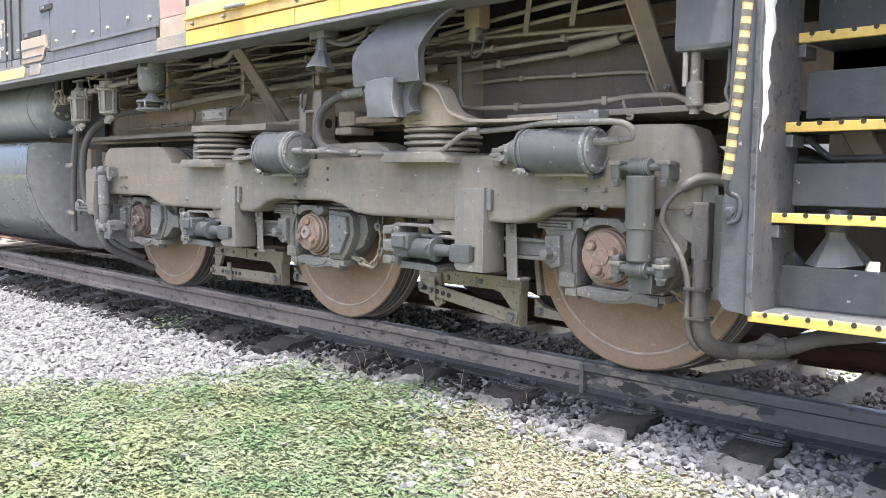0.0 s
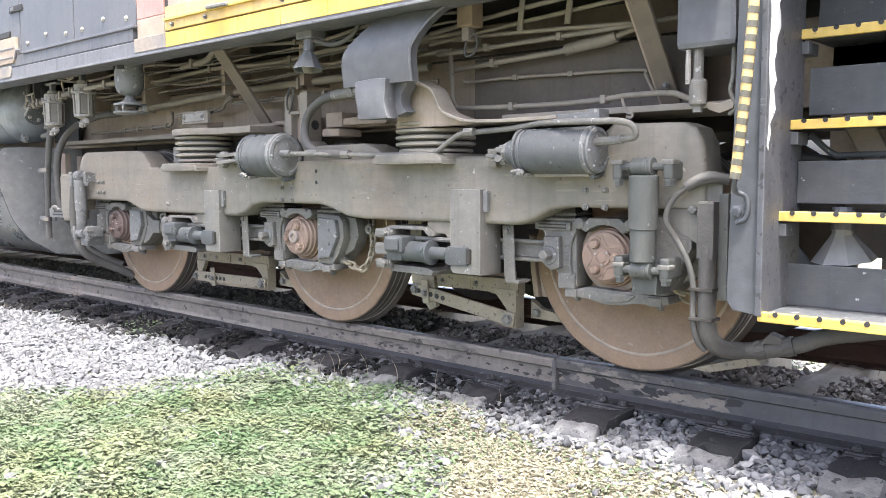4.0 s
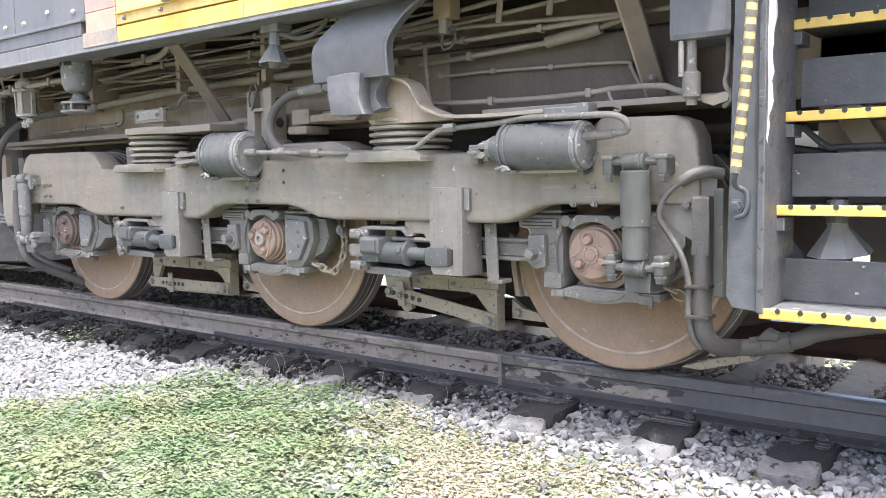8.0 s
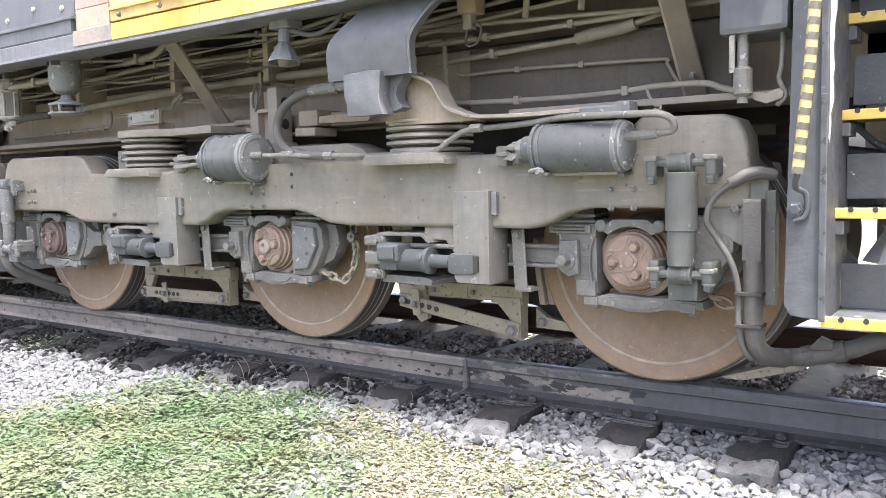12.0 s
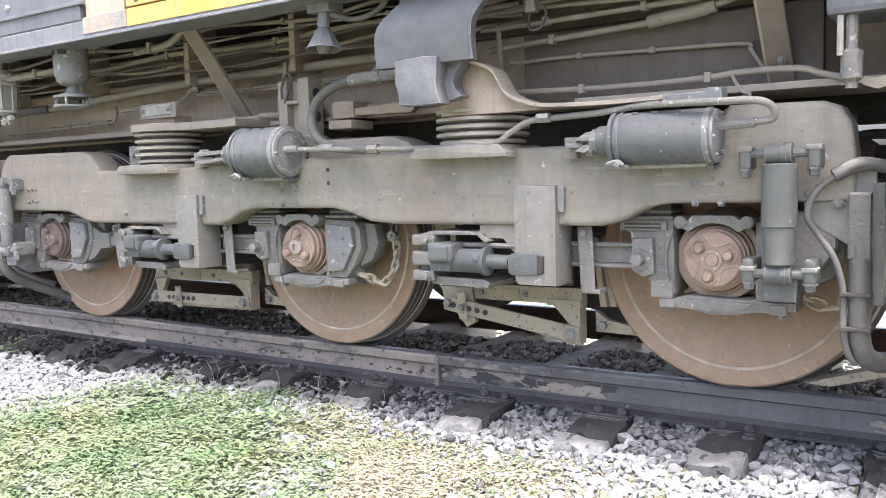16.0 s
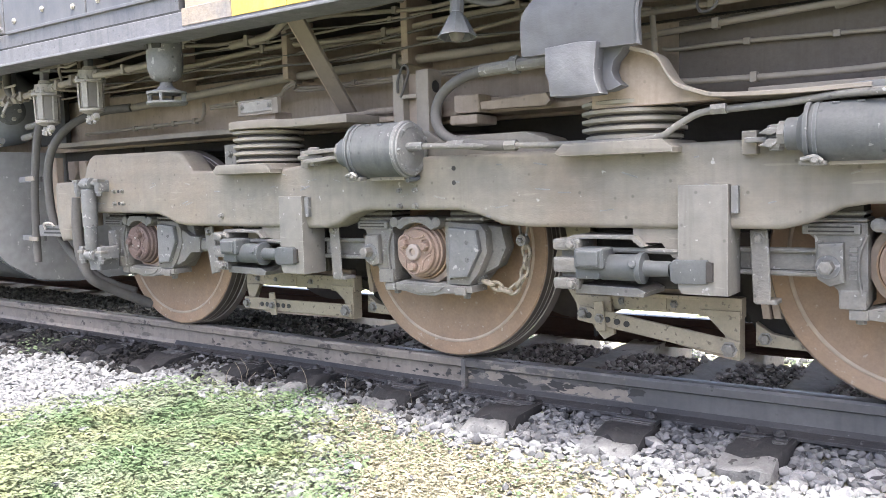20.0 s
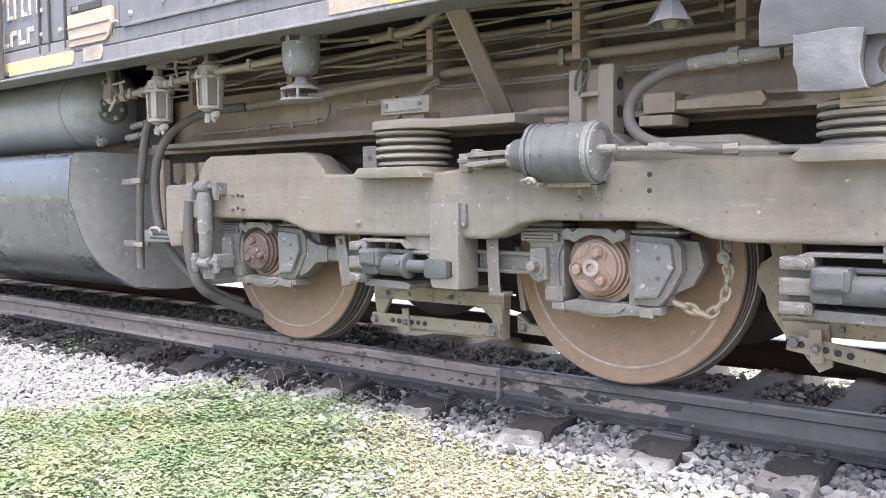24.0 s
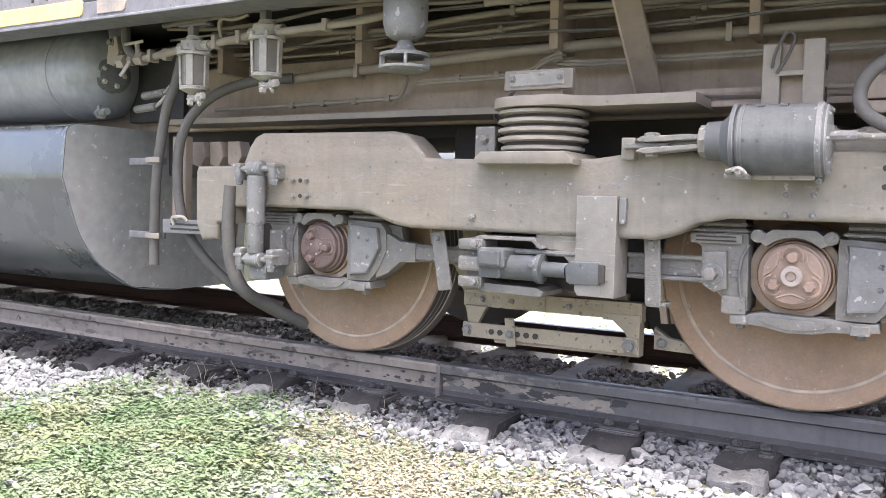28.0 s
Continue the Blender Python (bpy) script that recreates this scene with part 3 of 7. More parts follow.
def flake(rail, x, y, z, size, skin):
    """A thin scale of rust with a ragged edge on the rail's web."""
    n = 13
    ring = [(x + size * 1.5 * random.uniform(0.35, 1.0) * math.cos(6.283 * k / n), z + size * 0.62 * random.uniform(0.35, 1.0) * math.sin(6.283 * k / n)) for k in range(n)]
    ring = [(a, max(min(b, -0.06 + rail_lift(x)), -0.12 + rail_lift(x))) for a, b in ring]
    return part("rust_flake", prism(fresh(), ring, y - random.uniform(0.001, 0.003), y + 0.001, 0.0), skin, rail)


RAIL_Y = 0.066
near_rail = make_rail(RAIL_Y, "dark weathered steel rail with a worn bright head", RAIL)
for k in range(46):
    x = random.uniform(-1.6, -0.7)
    flake(near_rail, x, RAIL_Y - 0.009, random.uniform(-0.14, -0.07), random.uniform(0.01, 0.045), SCALE if k % 3 == 0 else FLAKES)
for k in range(26):
    flake(near_rail, random.uniform(-3.4, -1.62), RAIL_Y - 0.009, random.uniform(-0.13, -0.07), random.uniform(0.006, 0.02), SCALE)
for k in range(8):
    flake(near_rail, random.uniform(0.25, 0.75), RAIL_Y - 0.009, random.uniform(-0.13, -0.08), random.uniform(0.015, 0.04), FLAKES)
far_rail = make_rail(RAIL_Y + 1.507, "dark steel rail on the far side of the track", FAR_RAIL)


def worn_timber(x, w, y0, y1, z0, top):
    """A squared timber with split, rounded and uneven faces."""
    bm = fresh()
    box(bm, x - w, x + w, y0, y1, z0, top, 0.022, 2)
    long = [e for e in bm.edges if abs(e.verts[0].co.y - e.verts[1].co.y) > 0.08]
    bmesh.ops.subdivide_edges(bm, edges=long, cuts=5 if y1 - y0 < 1 else 9, use_grid_fill=True)
    wide = [e for e in bm.edges if abs(e.verts[0].co.x - e.verts[1].co.x) > 0.08]
    bmesh.ops.subdivide_edges(bm, edges=wide, cuts=5, use_grid_fill=True)
    for v in bm.verts:
        p = v.co
        rough = 0.018 * noise.noise(p * 8) + 0.014 * noise.noise((p.x * 45, p.y * 7, p.z * 20))
        v.co += Vector((rough * (1 if p.x > x else -1), 0.6 * rough if y0 + 0.02 < p.y < y1 - 0.02 else 0.0, rough))
        if p.y < y0 + 0.06 and y0 < -0.2:
            v.co.z -= 0.04 * max(0.0, abs(p.x - x) / w - 0.3) + 0.014 + 0.02 * noise.noise((p.x * 16, p.y * 10, x * 3))
            v.co.y += 0.06 * noise.noise((p.x * 14, p.z * 9, x))
    return bm


def make_tie(x):
    y0, y1 = -0.36 + random.uniform(-0.05, 0.04), 2.02
    tie = thing("tie", "oil-darkened wooden railway tie half buried in ballast", "railway tie", "ties under the rails")
    w = 0.102 + random.uniform(-0.014, 0.012)
    top = -0.166 + random.uniform(-0.006, 0.004)
    # the tip's pale skin paints sunlight, the end's dark skin is creosote and oil
    for name, a, b, skin, lab in (("tie_tip", y0, y0 + 0.10, TIE_TIP if x > -3.5 else TIE, "split tie tip painted pale for sunlight" if x > -3.5 else ""), ("tie_end", y0 + 0.10, 0.135, TIE, "oil-blackened tie end"), ("timber", 0.135, y1, TIE_IN, "")):
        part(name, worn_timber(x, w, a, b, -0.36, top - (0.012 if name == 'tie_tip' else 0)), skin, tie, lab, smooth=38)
    plate = fresh()
    box(plate, x - 0.09, x + 0.09, RAIL_Y - 0.17, RAIL_Y + 0.17, -0.182, -0.1655, 0.003)
    for k in range(2):
        box(plate, x - 0.085, x + 0.085, RAIL_Y - 0.125 - 0.03 * k, RAIL_Y - 0.108 - 0.03 * k, -0.17, -0.158 - 0.004 * k, 0.003)
    part("tie_plate", plate, GREASE, tie)
    for dx, dy in ((-0.055, -0.088), (0.05, -0.094), (0.0, 0.09)):
        spike = fresh()
        rod(spike, (x + dx, RAIL_Y + dy, -0.2), (x + dx, RAIL_Y + dy, -0.15), 0.011, 6)
        turned(spike, [(0, 0.008), (0.006, 0.024), (0.018, 0.022), (0.028, 0.01)], (x + dx, RAIL_Y + dy * 0.93, -0.162), (0, 0, 1), 7)
        part("spike", spike, GREASE, tie)
    return tie


for x in TIE_XS:
    make_tie(x)


# loose stones, leaves and stems as joined geometry
ROCK = np.array([(0, 0, 1), (0.9, 0, 0.35), (0.28, 0.86, 0.4), (-0.75, 0.5, 0.38), (-0.72, -0.55, 0.36), (0.3, -0.85, 0.42), (0.72, 0.52, -0.4), (-0.28, 0.86, -0.42), (-0.9, 0.05, -0.4), (-0.3, -0.85, -0.4), (0.75, -0.5, -0.38), (0, 0, -1)], float)
ROCK_F = np.array([(0, 1, 2), (0, 2, 3), (0, 3, 4), (0, 4, 5), (0, 5, 1), (1, 6, 2), (2, 7, 3), (3, 8, 4), (4, 9, 5), (5, 10, 1), (6, 7, 2), (7, 8, 3), (8, 9, 4), (9, 10, 5), (10, 6, 1), (11, 7, 6), (11, 8, 7), (11, 9, 8), (11, 10, 9), (11, 6, 10)])


def joined(name, verts, faces, material, label, category):
    me = bpy.data.meshes.new(name)
    me.from_pydata(verts.tolist(), [], faces.tolist())
    me.materials.append(material)
    if category == "gravel":
        me.shade_smooth()
        me.set_sharp_from_angle(angle=radians(52))
    return tagged(new(name, me), label, category, kind="stuff")


def spread_rocks(name, places, sizes, material, label, rng):
    n = len(places)
    v = np.repeat(ROCK[None], n, 0) * (1 + rng.uniform(-0.28, 0.28, (n, 12, 1)))
    v *= rng.uniform(0.6, 1.25, (n, 1, 3)) * sizes[:, None, None]
    v[:, :, 2] *= 0.75
    a, b = rng.uniform(0, 6.28, n), rng.uniform(-0.6, 0.6, n)
    ca, sa, cb, sb = np.cos(a)[:, None], np.sin(a)[:, None], np.cos(b)[:, None], np.sin(b)[:, None]
    x, y, z = v[:, :, 0], v[:, :, 1], v[:, :, 2]
    y, z = y * cb - z * sb, y * sb + z * cb
    x, y = x * ca - y * sa, x * sa + y * ca
    v = np.stack([x, y, z], -1) + places[:, None]
    f = (ROCK_F[None] + 12 * np.arange(n)[:, None, None]).reshape(-1, 3)
    return joined(name, v.reshape(-1, 3), f, material, label, "gravel")


def clear_of_ties(x, y):
    return y < -0.385 or min(abs(x - t) for t in TIE_XS) > 0.115


def scatter(n, x0, x1, y0, y1, keep, rng):
    out = []
    for x, y, r in zip(rng.uniform(x0, x1, n), rng.uniform(y0, y1, n), rng.uniform(0, 1, n)):
        if keep(x, y, r):
            out.append((x, y, ground_height(x, y) + 0.006))
    return np.array(out)


rng = np.random.default_rng(4)
near = scatter(62000, -7.5, 2.2, -2.0, -0.1, lambda x, y, r: r > max(0.97 * weed_cover(x, y), 0.985 * straw_cover(x, y)) and clear_of_ties(x, y) and y < (-0.31 if x < -4.5 else -0.21 if x < -1.3 else -0.12) - 0.14 * noise.noise((x * 2.3, y * 2, 1)), rng)
near[:, 2] += rng.uniform(-0.012, 0.01, len(near))
# towards +x the stones take the copy painted brighter for the light there
brightened = near[:, 0] > -0.75 + rng.normal(0, 0.35, len(near))
for stones, skin, words in ((near[~brightened], GRAVEL, "pale grey crushed stone gravel beside the track"), (near[brightened], BRIGHTENED, "brightened whitish crushed stone gravel beside the track")):
    spread_rocks("gravel", stones, rng.uniform(0.008, 0.026, len(stones)) * (1 + 0.4 * (rng.uniform(0, 1, len(stones)) > 0.95)), skin, words, rng)
strip = scatter(17000, -8, 3.2, -0.46, 0.05, lambda x, y, r: clear_of_ties(x, y) and r < (1.0 if x < -1.2 else 0.75) + (y + (0.31 if x < -4.5 else 0.21 if x < -1.2 else 0.12) + 0.14 * noise.noise((x * 2.3, y * 2, 1))) * 5.0 and r > 0.8 * weed_cover(x, y), rng)
strip[:, 2] += rng.uniform(-0.012, 0.018, len(strip))
blackish = ((strip[:, 0] < -1.1 + rng.normal(0, 0.35, len(strip))) | ((strip[:, 1] > -0.22) & (rng.uniform(0, 1, len(strip)) < np.where(strip[:, 0] < -0.4, 0.5, 0.2)))) & ((strip[:, 0] < -3.6) | (rng.uniform(0, 1, len(strip)) < 0.7))
spread_rocks("ballast", strip[~blackish], rng.uniform(0.01, 0.026, int((~blackish).sum())), GRAVEL, "grey ballast stones close to the rail", rng)
strip = strip[blackish]
slaty = strip[:, 0] > -1.8 + rng.normal(0, 0.3, len(strip))
spread_rocks("ballast", strip[slaty], rng.uniform(0.012, 0.028, int(slaty.sum())), SLATE, "slate grey ballast stones at the tie ends", rng)
spread_rocks("ballast", strip[~slaty], rng.uniform(0.012, 0.03, int((~slaty).sum())), NEAR_BLACK, "near-black ballast stones along the rail foot", rng)
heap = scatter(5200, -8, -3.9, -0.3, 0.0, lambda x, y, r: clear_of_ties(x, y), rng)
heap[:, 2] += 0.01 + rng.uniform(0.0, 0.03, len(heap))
spread_rocks("ballast", heap, rng.uniform(0.012, 0.028, len(heap)), NEAR_BLACK, "dark heaped ballast that hides the tie ends", rng)
inner = scatter(24000, -10, 5.0, 0.13, 1.34, lambda x, y, r: x < -3.4 or min(abs(x - t) for t in TIE_XS) > 0.085 + 0.05 * noise.noise((x * 4, y * 5, 2.0)), rng)
inner[:, 2] += rng.uniform(0.0, 0.05, len(inner)) + 0.03 * (inner[:, 0] < -3.4) + 0.03 * np.clip((1.1 - inner[:, 1]) * 3, 0, 1)
grimy = inner[:, 0] < -3.0 + rng.normal(0, 0.5, len(inner))
spread_rocks("ballast", inner[grimy], rng.uniform(0.008, 0.024, int(grimy.sum())), GRIMY, "dark grimy ballast stones between the rails", rng)
spread_rocks("ballast", inner[~grimy], rng.uniform(0.008, 0.022, int((~grimy).sum())), BROWN, "dusty ballast stones between the rails", rng)
away = scatter(9000, -14, -7.5, -2.5, 0.0, lambda x, y, r: clear_of_ties(x, y), rng)
spread_rocks("gravel", away, rng.uniform(0.018, 0.045, len(away)), GRAVEL, "pale grey gravel along the track far off", rng)


def spread_leaves(name, n, region, keep, size, tall, material, label, rng, slim=0.5):
    """Small folded leaves in tufts."""
    pts = []
    x0, x1, y0, y1 = region
    for x, y, r in zip(rng.uniform(x0, x1, n), rng.uniform(y0, y1, n), rng.uniform(0, 1, n)):
        if r < keep(x, y):
            pts.append((x, y, ground_height(x, y)))
    pts = np.array(pts)
    m = len(pts)
    h = rng.uniform(0.15, 1.0, m) ** 1.3 * tall * (0.6 + 0.5 * np.sin(pts[:, 0] * 5.1 + 2 * np.sin(pts[:, 1] * 4.3)) ** 2)
    L = rng.uniform(0.6, 1.4, m) * size
    a, tilt = rng.uniform(0, 6.28, m), rng.uniform(-0.2, 0.4, m)
    along = np.stack([np.cos(a) * np.cos(tilt), np.sin(a) * np.cos(tilt), np.sin(tilt)], -1)
    side = np.stack([-np.sin(a), np.cos(a), rng.uniform(-0.25, 0.25, m)], -1)
    base = pts + np.stack([0 * h, 0 * h, h], -1)
    v = np.stack([base, base + along * (L * 0.55)[:, None] + side * (L * slim * 0.5)[:, None], base + along * L[:, None], base + along * (L * 0.55)[:, None] - side * (L * slim * 0.5)[:, None] + np.array((0, 0, 0.003))], 1)
    f = np.array([[0, 1, 2], [0, 2, 3]])[None] + 4 * np.arange(m)[:, None, None]
    return joined(name, v.reshape(-1, 3), f.reshape(-1, 3), material, label, "weeds")


WEEDY, DRY = (-4.9, -0.7, -2.3, -0.2), (-2.4, 1.0, -2.3, -0.35)
spread_leaves("weeds", 240000, WEEDY, lambda x, y: weed_cover(x, y), 0.0205, 0.036, LEAF, "low green weeds and clover growing in gravel", rng, slim=0.5)
spread_leaves("weeds", 15000, WEEDY, lambda x, y: weed_cover(x, y) * max(0.0, 0.3 + 1.5 * noise.noise((x * 1.3, y * 1.3, 9.0))), 0.036, 0.07, LEAF, "broader weed leaves standing over the clover", rng, slim=0.45)
spread_leaves("grass_blades", 30000, WEEDY, lambda x, y: 0.7 * weed_cover(x, y), 0.05, 0.04, LEAF, "thin green grass blades among the weeds", rng, slim=0.07)
spread_leaves("weeds", 52000, DRY, lambda x, y: 0.6 * straw_cover(x, y) * max(0.0, 0.45 + noise.noise((x * 2.2, y * 2.2, 8.0))), 0.02, 0.03, LEAF, "sparse small weeds in the dry grass", rng)
spread_leaves("dry_grass", 170000, DRY, lambda x, y: straw_cover(x, y), 0.021, 0.016, STRAW, "dry straw-coloured grass over the gravel", rng, slim=0.3)
spread_leaves("dry_grass", 16000, (-4.9, 0.6, -2.3, -0.35), lambda x, y: max(0.4 * weed_cover(x, y), 0.5 * straw_cover(x, y)), 0.055, 0.03, STRAW, "dry stems among the weeds", rng, slim=0.06)
spread_leaves("weeds", 2600, (-7.6, -4.2, -0.42, -0.1), lambda x, y: max(0.0, noise.noise((x * 1.6, 0.0, 4.0))) * 1.6, 0.03, 0.09, LEAF, "scrubby weeds at the rail foot", rng)

# wiry stalks that stand at the edge of the weeds
stalks = random.Random(12)
for k in range(9):
    x, y = stalks.uniform(-2.9, -1.7), stalks.uniform(-0.4, -0.2)
    z = ground_height(x, y)
    h, lean = stalks.uniform(0.07, 0.2), stalks.uniform(-0.06, 0.06)
    bm = tube(fresh(), [(x, y, z - 0.01), (x + lean * 0.3, y, z + h * 0.6), (x + lean * 0.8, y + lean * 0.4, z + h)], 0.0011, 5)
    tagged(part("weed_stalk", bm, STRAW, None), "thin dry weed stalk standing at the tie ends", "weed", "dry stalks by the rail")

beyond = scatter(7000, -9, 6.0, 1.75, 3.4, lambda x, y, r: True, rng)
spread_rocks("gravel", beyond, rng.uniform(0.012, 0.035, len(beyond)), GRAVEL, "sunlit gravel beyond the far rail", rng)
spread_leaves("weeds", 30000, (-12, 9, 2.3, 7.0), lambda x, y: max(0.0, 0.25 + noise.noise((x * 0.8, y * 0.8, 3.0))), 0.08, 0.1, LEAF, "sunlit weeds beyond the track", rng, slim=0.3)
outer = scatter(14000, -9, 6.0, -4.6, -1.95, lambda x, y, r: r > 0.6 * weed_cover(x, y), rng)
spread_rocks("gravel", outer, rng.uniform(0.012, 0.034, len(outer)), GRAVEL, "loose gravel scattered over the verge", rng)
right = scatter(9000, 2.2, 6.0, -2.0, -0.2, lambda x, y, r: clear_of_ties(x, y), rng)
spread_rocks("gravel", right, rng.uniform(0.012, 0.034, len(right)), GRAVEL, "pale gravel beside the ties", rng)
spread_leaves("weeds", 60000, (-8.0, 4.0, -5.5, -2.2), lambda x, y: max(0.12, min(1.0, 0.55 + noise.noise((x * 0.7, y * 0.7, 4.0)))), 0.04, 0.05, LEAF, "low weeds over the open verge", rng, slim=0.4)

# ---- locomotive ----
loco = thing("locomotive", "grey and yellow diesel locomotive rolling slowly on a three-axle truck", "locomotive")
AXLES, R = (-2.044, 0.0, 1.975), 0.525


def bars(bm, xs, y0, y1, z0, z1):
    for a, b in xs:
        box(bm, a, b, y0, y1, z0, z1, 0.002, 1)


# -- wheels: the rim face lies at y = 0, the axle cap stands out towards -y
def make_wheel(x, turn, face):
    """face: how the axle cap looks, "dark", "ring" or "boss"."""
    hub = new("wheel")
    hub.parent = loco
    hub.location = (x, 0, R)
    bm = fresh()
    turned(bm, [(-0.005, R - 0.004), (0.005, R), (0.098, R + 0.004), (0.108, R + 0.018), (0.122, R + 0.027), (0.135, R + 0.018), (0.135, R - 0.075), (-0.005, R - 0.075)], (0, 0, 0), (0, 1, 0), 96)
    part("tyre", bm, TREAD, hub, smooth=35)
    bm = fresh()
    turned(bm, [(-0.006, R - 0.078), (-0.011, R - 0.07), (-0.011, R - 0.012), (-0.004, R - 0.005), (0.03, R - 0.005), (0.03, R - 0.078)], (0, 0, 0), (0, 1, 0), 96)
    part("rim_face", bm, TYRE, hub, "brown rusty rim face with a lipped edge", smooth=35)
    for y, rr in ((0.03, 0.001), (0.068, 0.003), (0.1, 0.008)):
        part("tread_ring", turned(fresh(), [(y - 0.004, R + rr - 0.004), (y - 0.003, R + rr + 0.001), (y + 0.003, R + rr + 0.001), (y + 0.004, R + rr - 0.004)], (0, 0, 0), (0, 1, 0), 96), BRIGHT, hub, "bright worn band on the tread", smooth=35)
    part("rim_groove", turned(fresh(), [(0.012, R - 0.094), (0.004, R - 0.09), (0.004, R - 0.084), (0.012, R - 0.08)], (0, 0, 0), (0, 1, 0), 96, closed=False), UNDER, hub, "dark groove inside the rim", smooth=60)
    part("rim_lip", turned(fresh(), [(-0.010, R - 0.083), (-0.016, R - 0.078), (-0.016, R - 0.072), (-0.011, R - 0.068)], (0, 0, 0), (0, 1, 0), 96, closed=False), RIM_LIP, hub, "pale worn line inside the rim", smooth=60)
    bm = fresh()
    turned(bm, [(0.01, R - 0.07), (0.022, R - 0.085), (0.04, R - 0.13), (0.035, 0.3), (0.0, 0.2), (-0.02, 0.15), (-0.02, 0.0)], (0, 0, 0), (0, 1, 0), 72)
    part("wheel_plate", bm, WHEEL, hub, "dished tan wheel plate streaked with dust", smooth=50)
    bm = fresh()
    turned(bm, [(-0.22, 0.09), (1.72, 0.09)], (0, 0, 0), (0, 1, 0), 20)
    part("axle", bm, DARK, hub, smooth=40)
    bm = fresh()
    turned(bm, [(1.37, R - 0.07), (1.37, R + 0.026), (1.395, R + 0.026), (1.41, R), (1.51, R), (1.51, R - 0.07), (1.48, R - 0.1), (1.47, 0.1)], (0, 0, 0), (0, 1, 0), 48)
    part("far_tyre", bm, TREAD, hub, smooth=35)
    skin = CAP_DARK if face == "dark" else CAP
    # cap with three bolts, each in a bent locking strip
    bm = fresh()
    turned(bm, [(-0.292, 0.0), (-0.292, 0.094), (-0.286, 0.101), (-0.268, 0.103), (-0.262, 0.110), (-0.246, 0.112), (-0.242, 0.118), (-0.226, 0.12), (-0.2, 0.12)], (0, 0, 0), (0, 1, 0), 48)
    part("end_cap", bm, skin, hub, "pinkish rusty axle end cap", smooth=28)
    if face == "ring":
        bm = fresh()
        turned(bm, [(-0.29, 0.036), (-0.31, 0.036), (-0.314, 0.032), (-0.314, 0.018), (-0.30, 0.016), (-0.296, 0.0)], (0, 0, 0), (0, 1, 0), 24)
        part("cap_centre", bm, WORN_RING, hub, "worn bright ring round the centre hole", smooth=35)
        part("centre_hole", turned(fresh(), [(-0.303, 0.0), (-0.303, 0.015), (-0.295, 0.015)], (0, 0, 0), (0, 1, 0), 6), UNDER, hub)
    else:
        part("cap_centre", turned(fresh(), [(-0.29, 0.037), (-0.299, 0.036), (-0.301, 0.026), (-0.298, 0.024), (-0.303, 0.022), (-0.305, 0.016), (-0.305, 0.0)], (0, 0, 0), (0, 1, 0), 28), skin, hub, "low round centre boss with a rubbed rim", smooth=30)
        for k in range(3):
            a = turn + 0.6 + k * 2 * math.pi / 3
            part("centre_screw", turned(fresh(), [(-0.305, 0.0), (-0.305, 0.005), (-0.296, 0.006)], (0.031 * math.cos(a), 0, 0.031 * math.sin(a)), (0, 1, 0), 8), BRIGHT, hub)
    out, size, loop = (0.066, 0.022, 0.034) if face == "ring" else (0.06, 0.019, 0.029)
    for k in range(3):
        a = turn + k * 2 * math.pi / 3
        part("cap_bolt", turned(fresh(), [(-0.318, 0.0), (-0.318, size * 0.7), (-0.31, size * 0.95), (-0.289, size)], (out * math.cos(a), 0, out * math.sin(a)), (0, 1, 0), 6 if k and face == "ring" else 12), skin, hub, smooth=25)
        reach = 1.9 if face == "ring" else 1.35
        arc = [((out + loop * math.cos(q * reach / 3)) * math.cos(a) - loop * math.sin(q * reach / 3) * math.sin(a), -0.293, (out + loop * math.cos(q * reach / 3)) * math.sin(a) + loop * math.sin(q * reach / 3) * math.cos(a)) for q in range(-3, 4)]
        part("locking_strip", tube(fresh(), arc, 0.0055, 6), skin, hub)
        b = a + 2 * math.pi / 3
        mid = 0.062 if face == "ring" else 0.05
        part("locking_plate", tube(fresh(), [(0.09 * math.cos(a + 0.5), -0.293, 0.09 * math.sin(a + 0.5)), (mid * math.cos((a + b) / 2), -0.293, mid * math.sin((a + b) / 2)), (0.09 * math.cos(b - 0.5), -0.293, 0.09 * math.sin(b - 0.5))], 0.005 if face == "ring" else 0.003, 5), skin, hub)
    return hub


def chalk_ticks(hub, first, last, n):
    """Short scratches set round the inside of the rim."""
    for k in range(n):
        a = first + (last - first) * k / (n - 1)
        r0, r1 = R - 0.15 + 0.008 * (k % 3), R - 0.11 + 0.006 * (k % 2)
        part("scratch_mark", bar(fresh(), (r0 * math.cos(a), 0.024, r0 * math.sin(a)), (r1 * math.cos(a + 0.04), 0.022, r1 * math.sin(a + 0.04)), 0.005, 0.012, 0.0, up=(0, 1, 0)), RIM_LIP, hub)


wheels = [make_wheel(AXLES[0], 0.0, "dark"), make_wheel(AXLES[1], math.pi / 2, "ring"), make_wheel(AXLES[2], 1.3, "boss")]
chalk_ticks(wheels[0], -1.15, -0.35, 9)
PHASE = (-0.012, -0.012, -2.678)  # travel at which each cap stands as built

# -- truck side frame
FRONT = -0.36
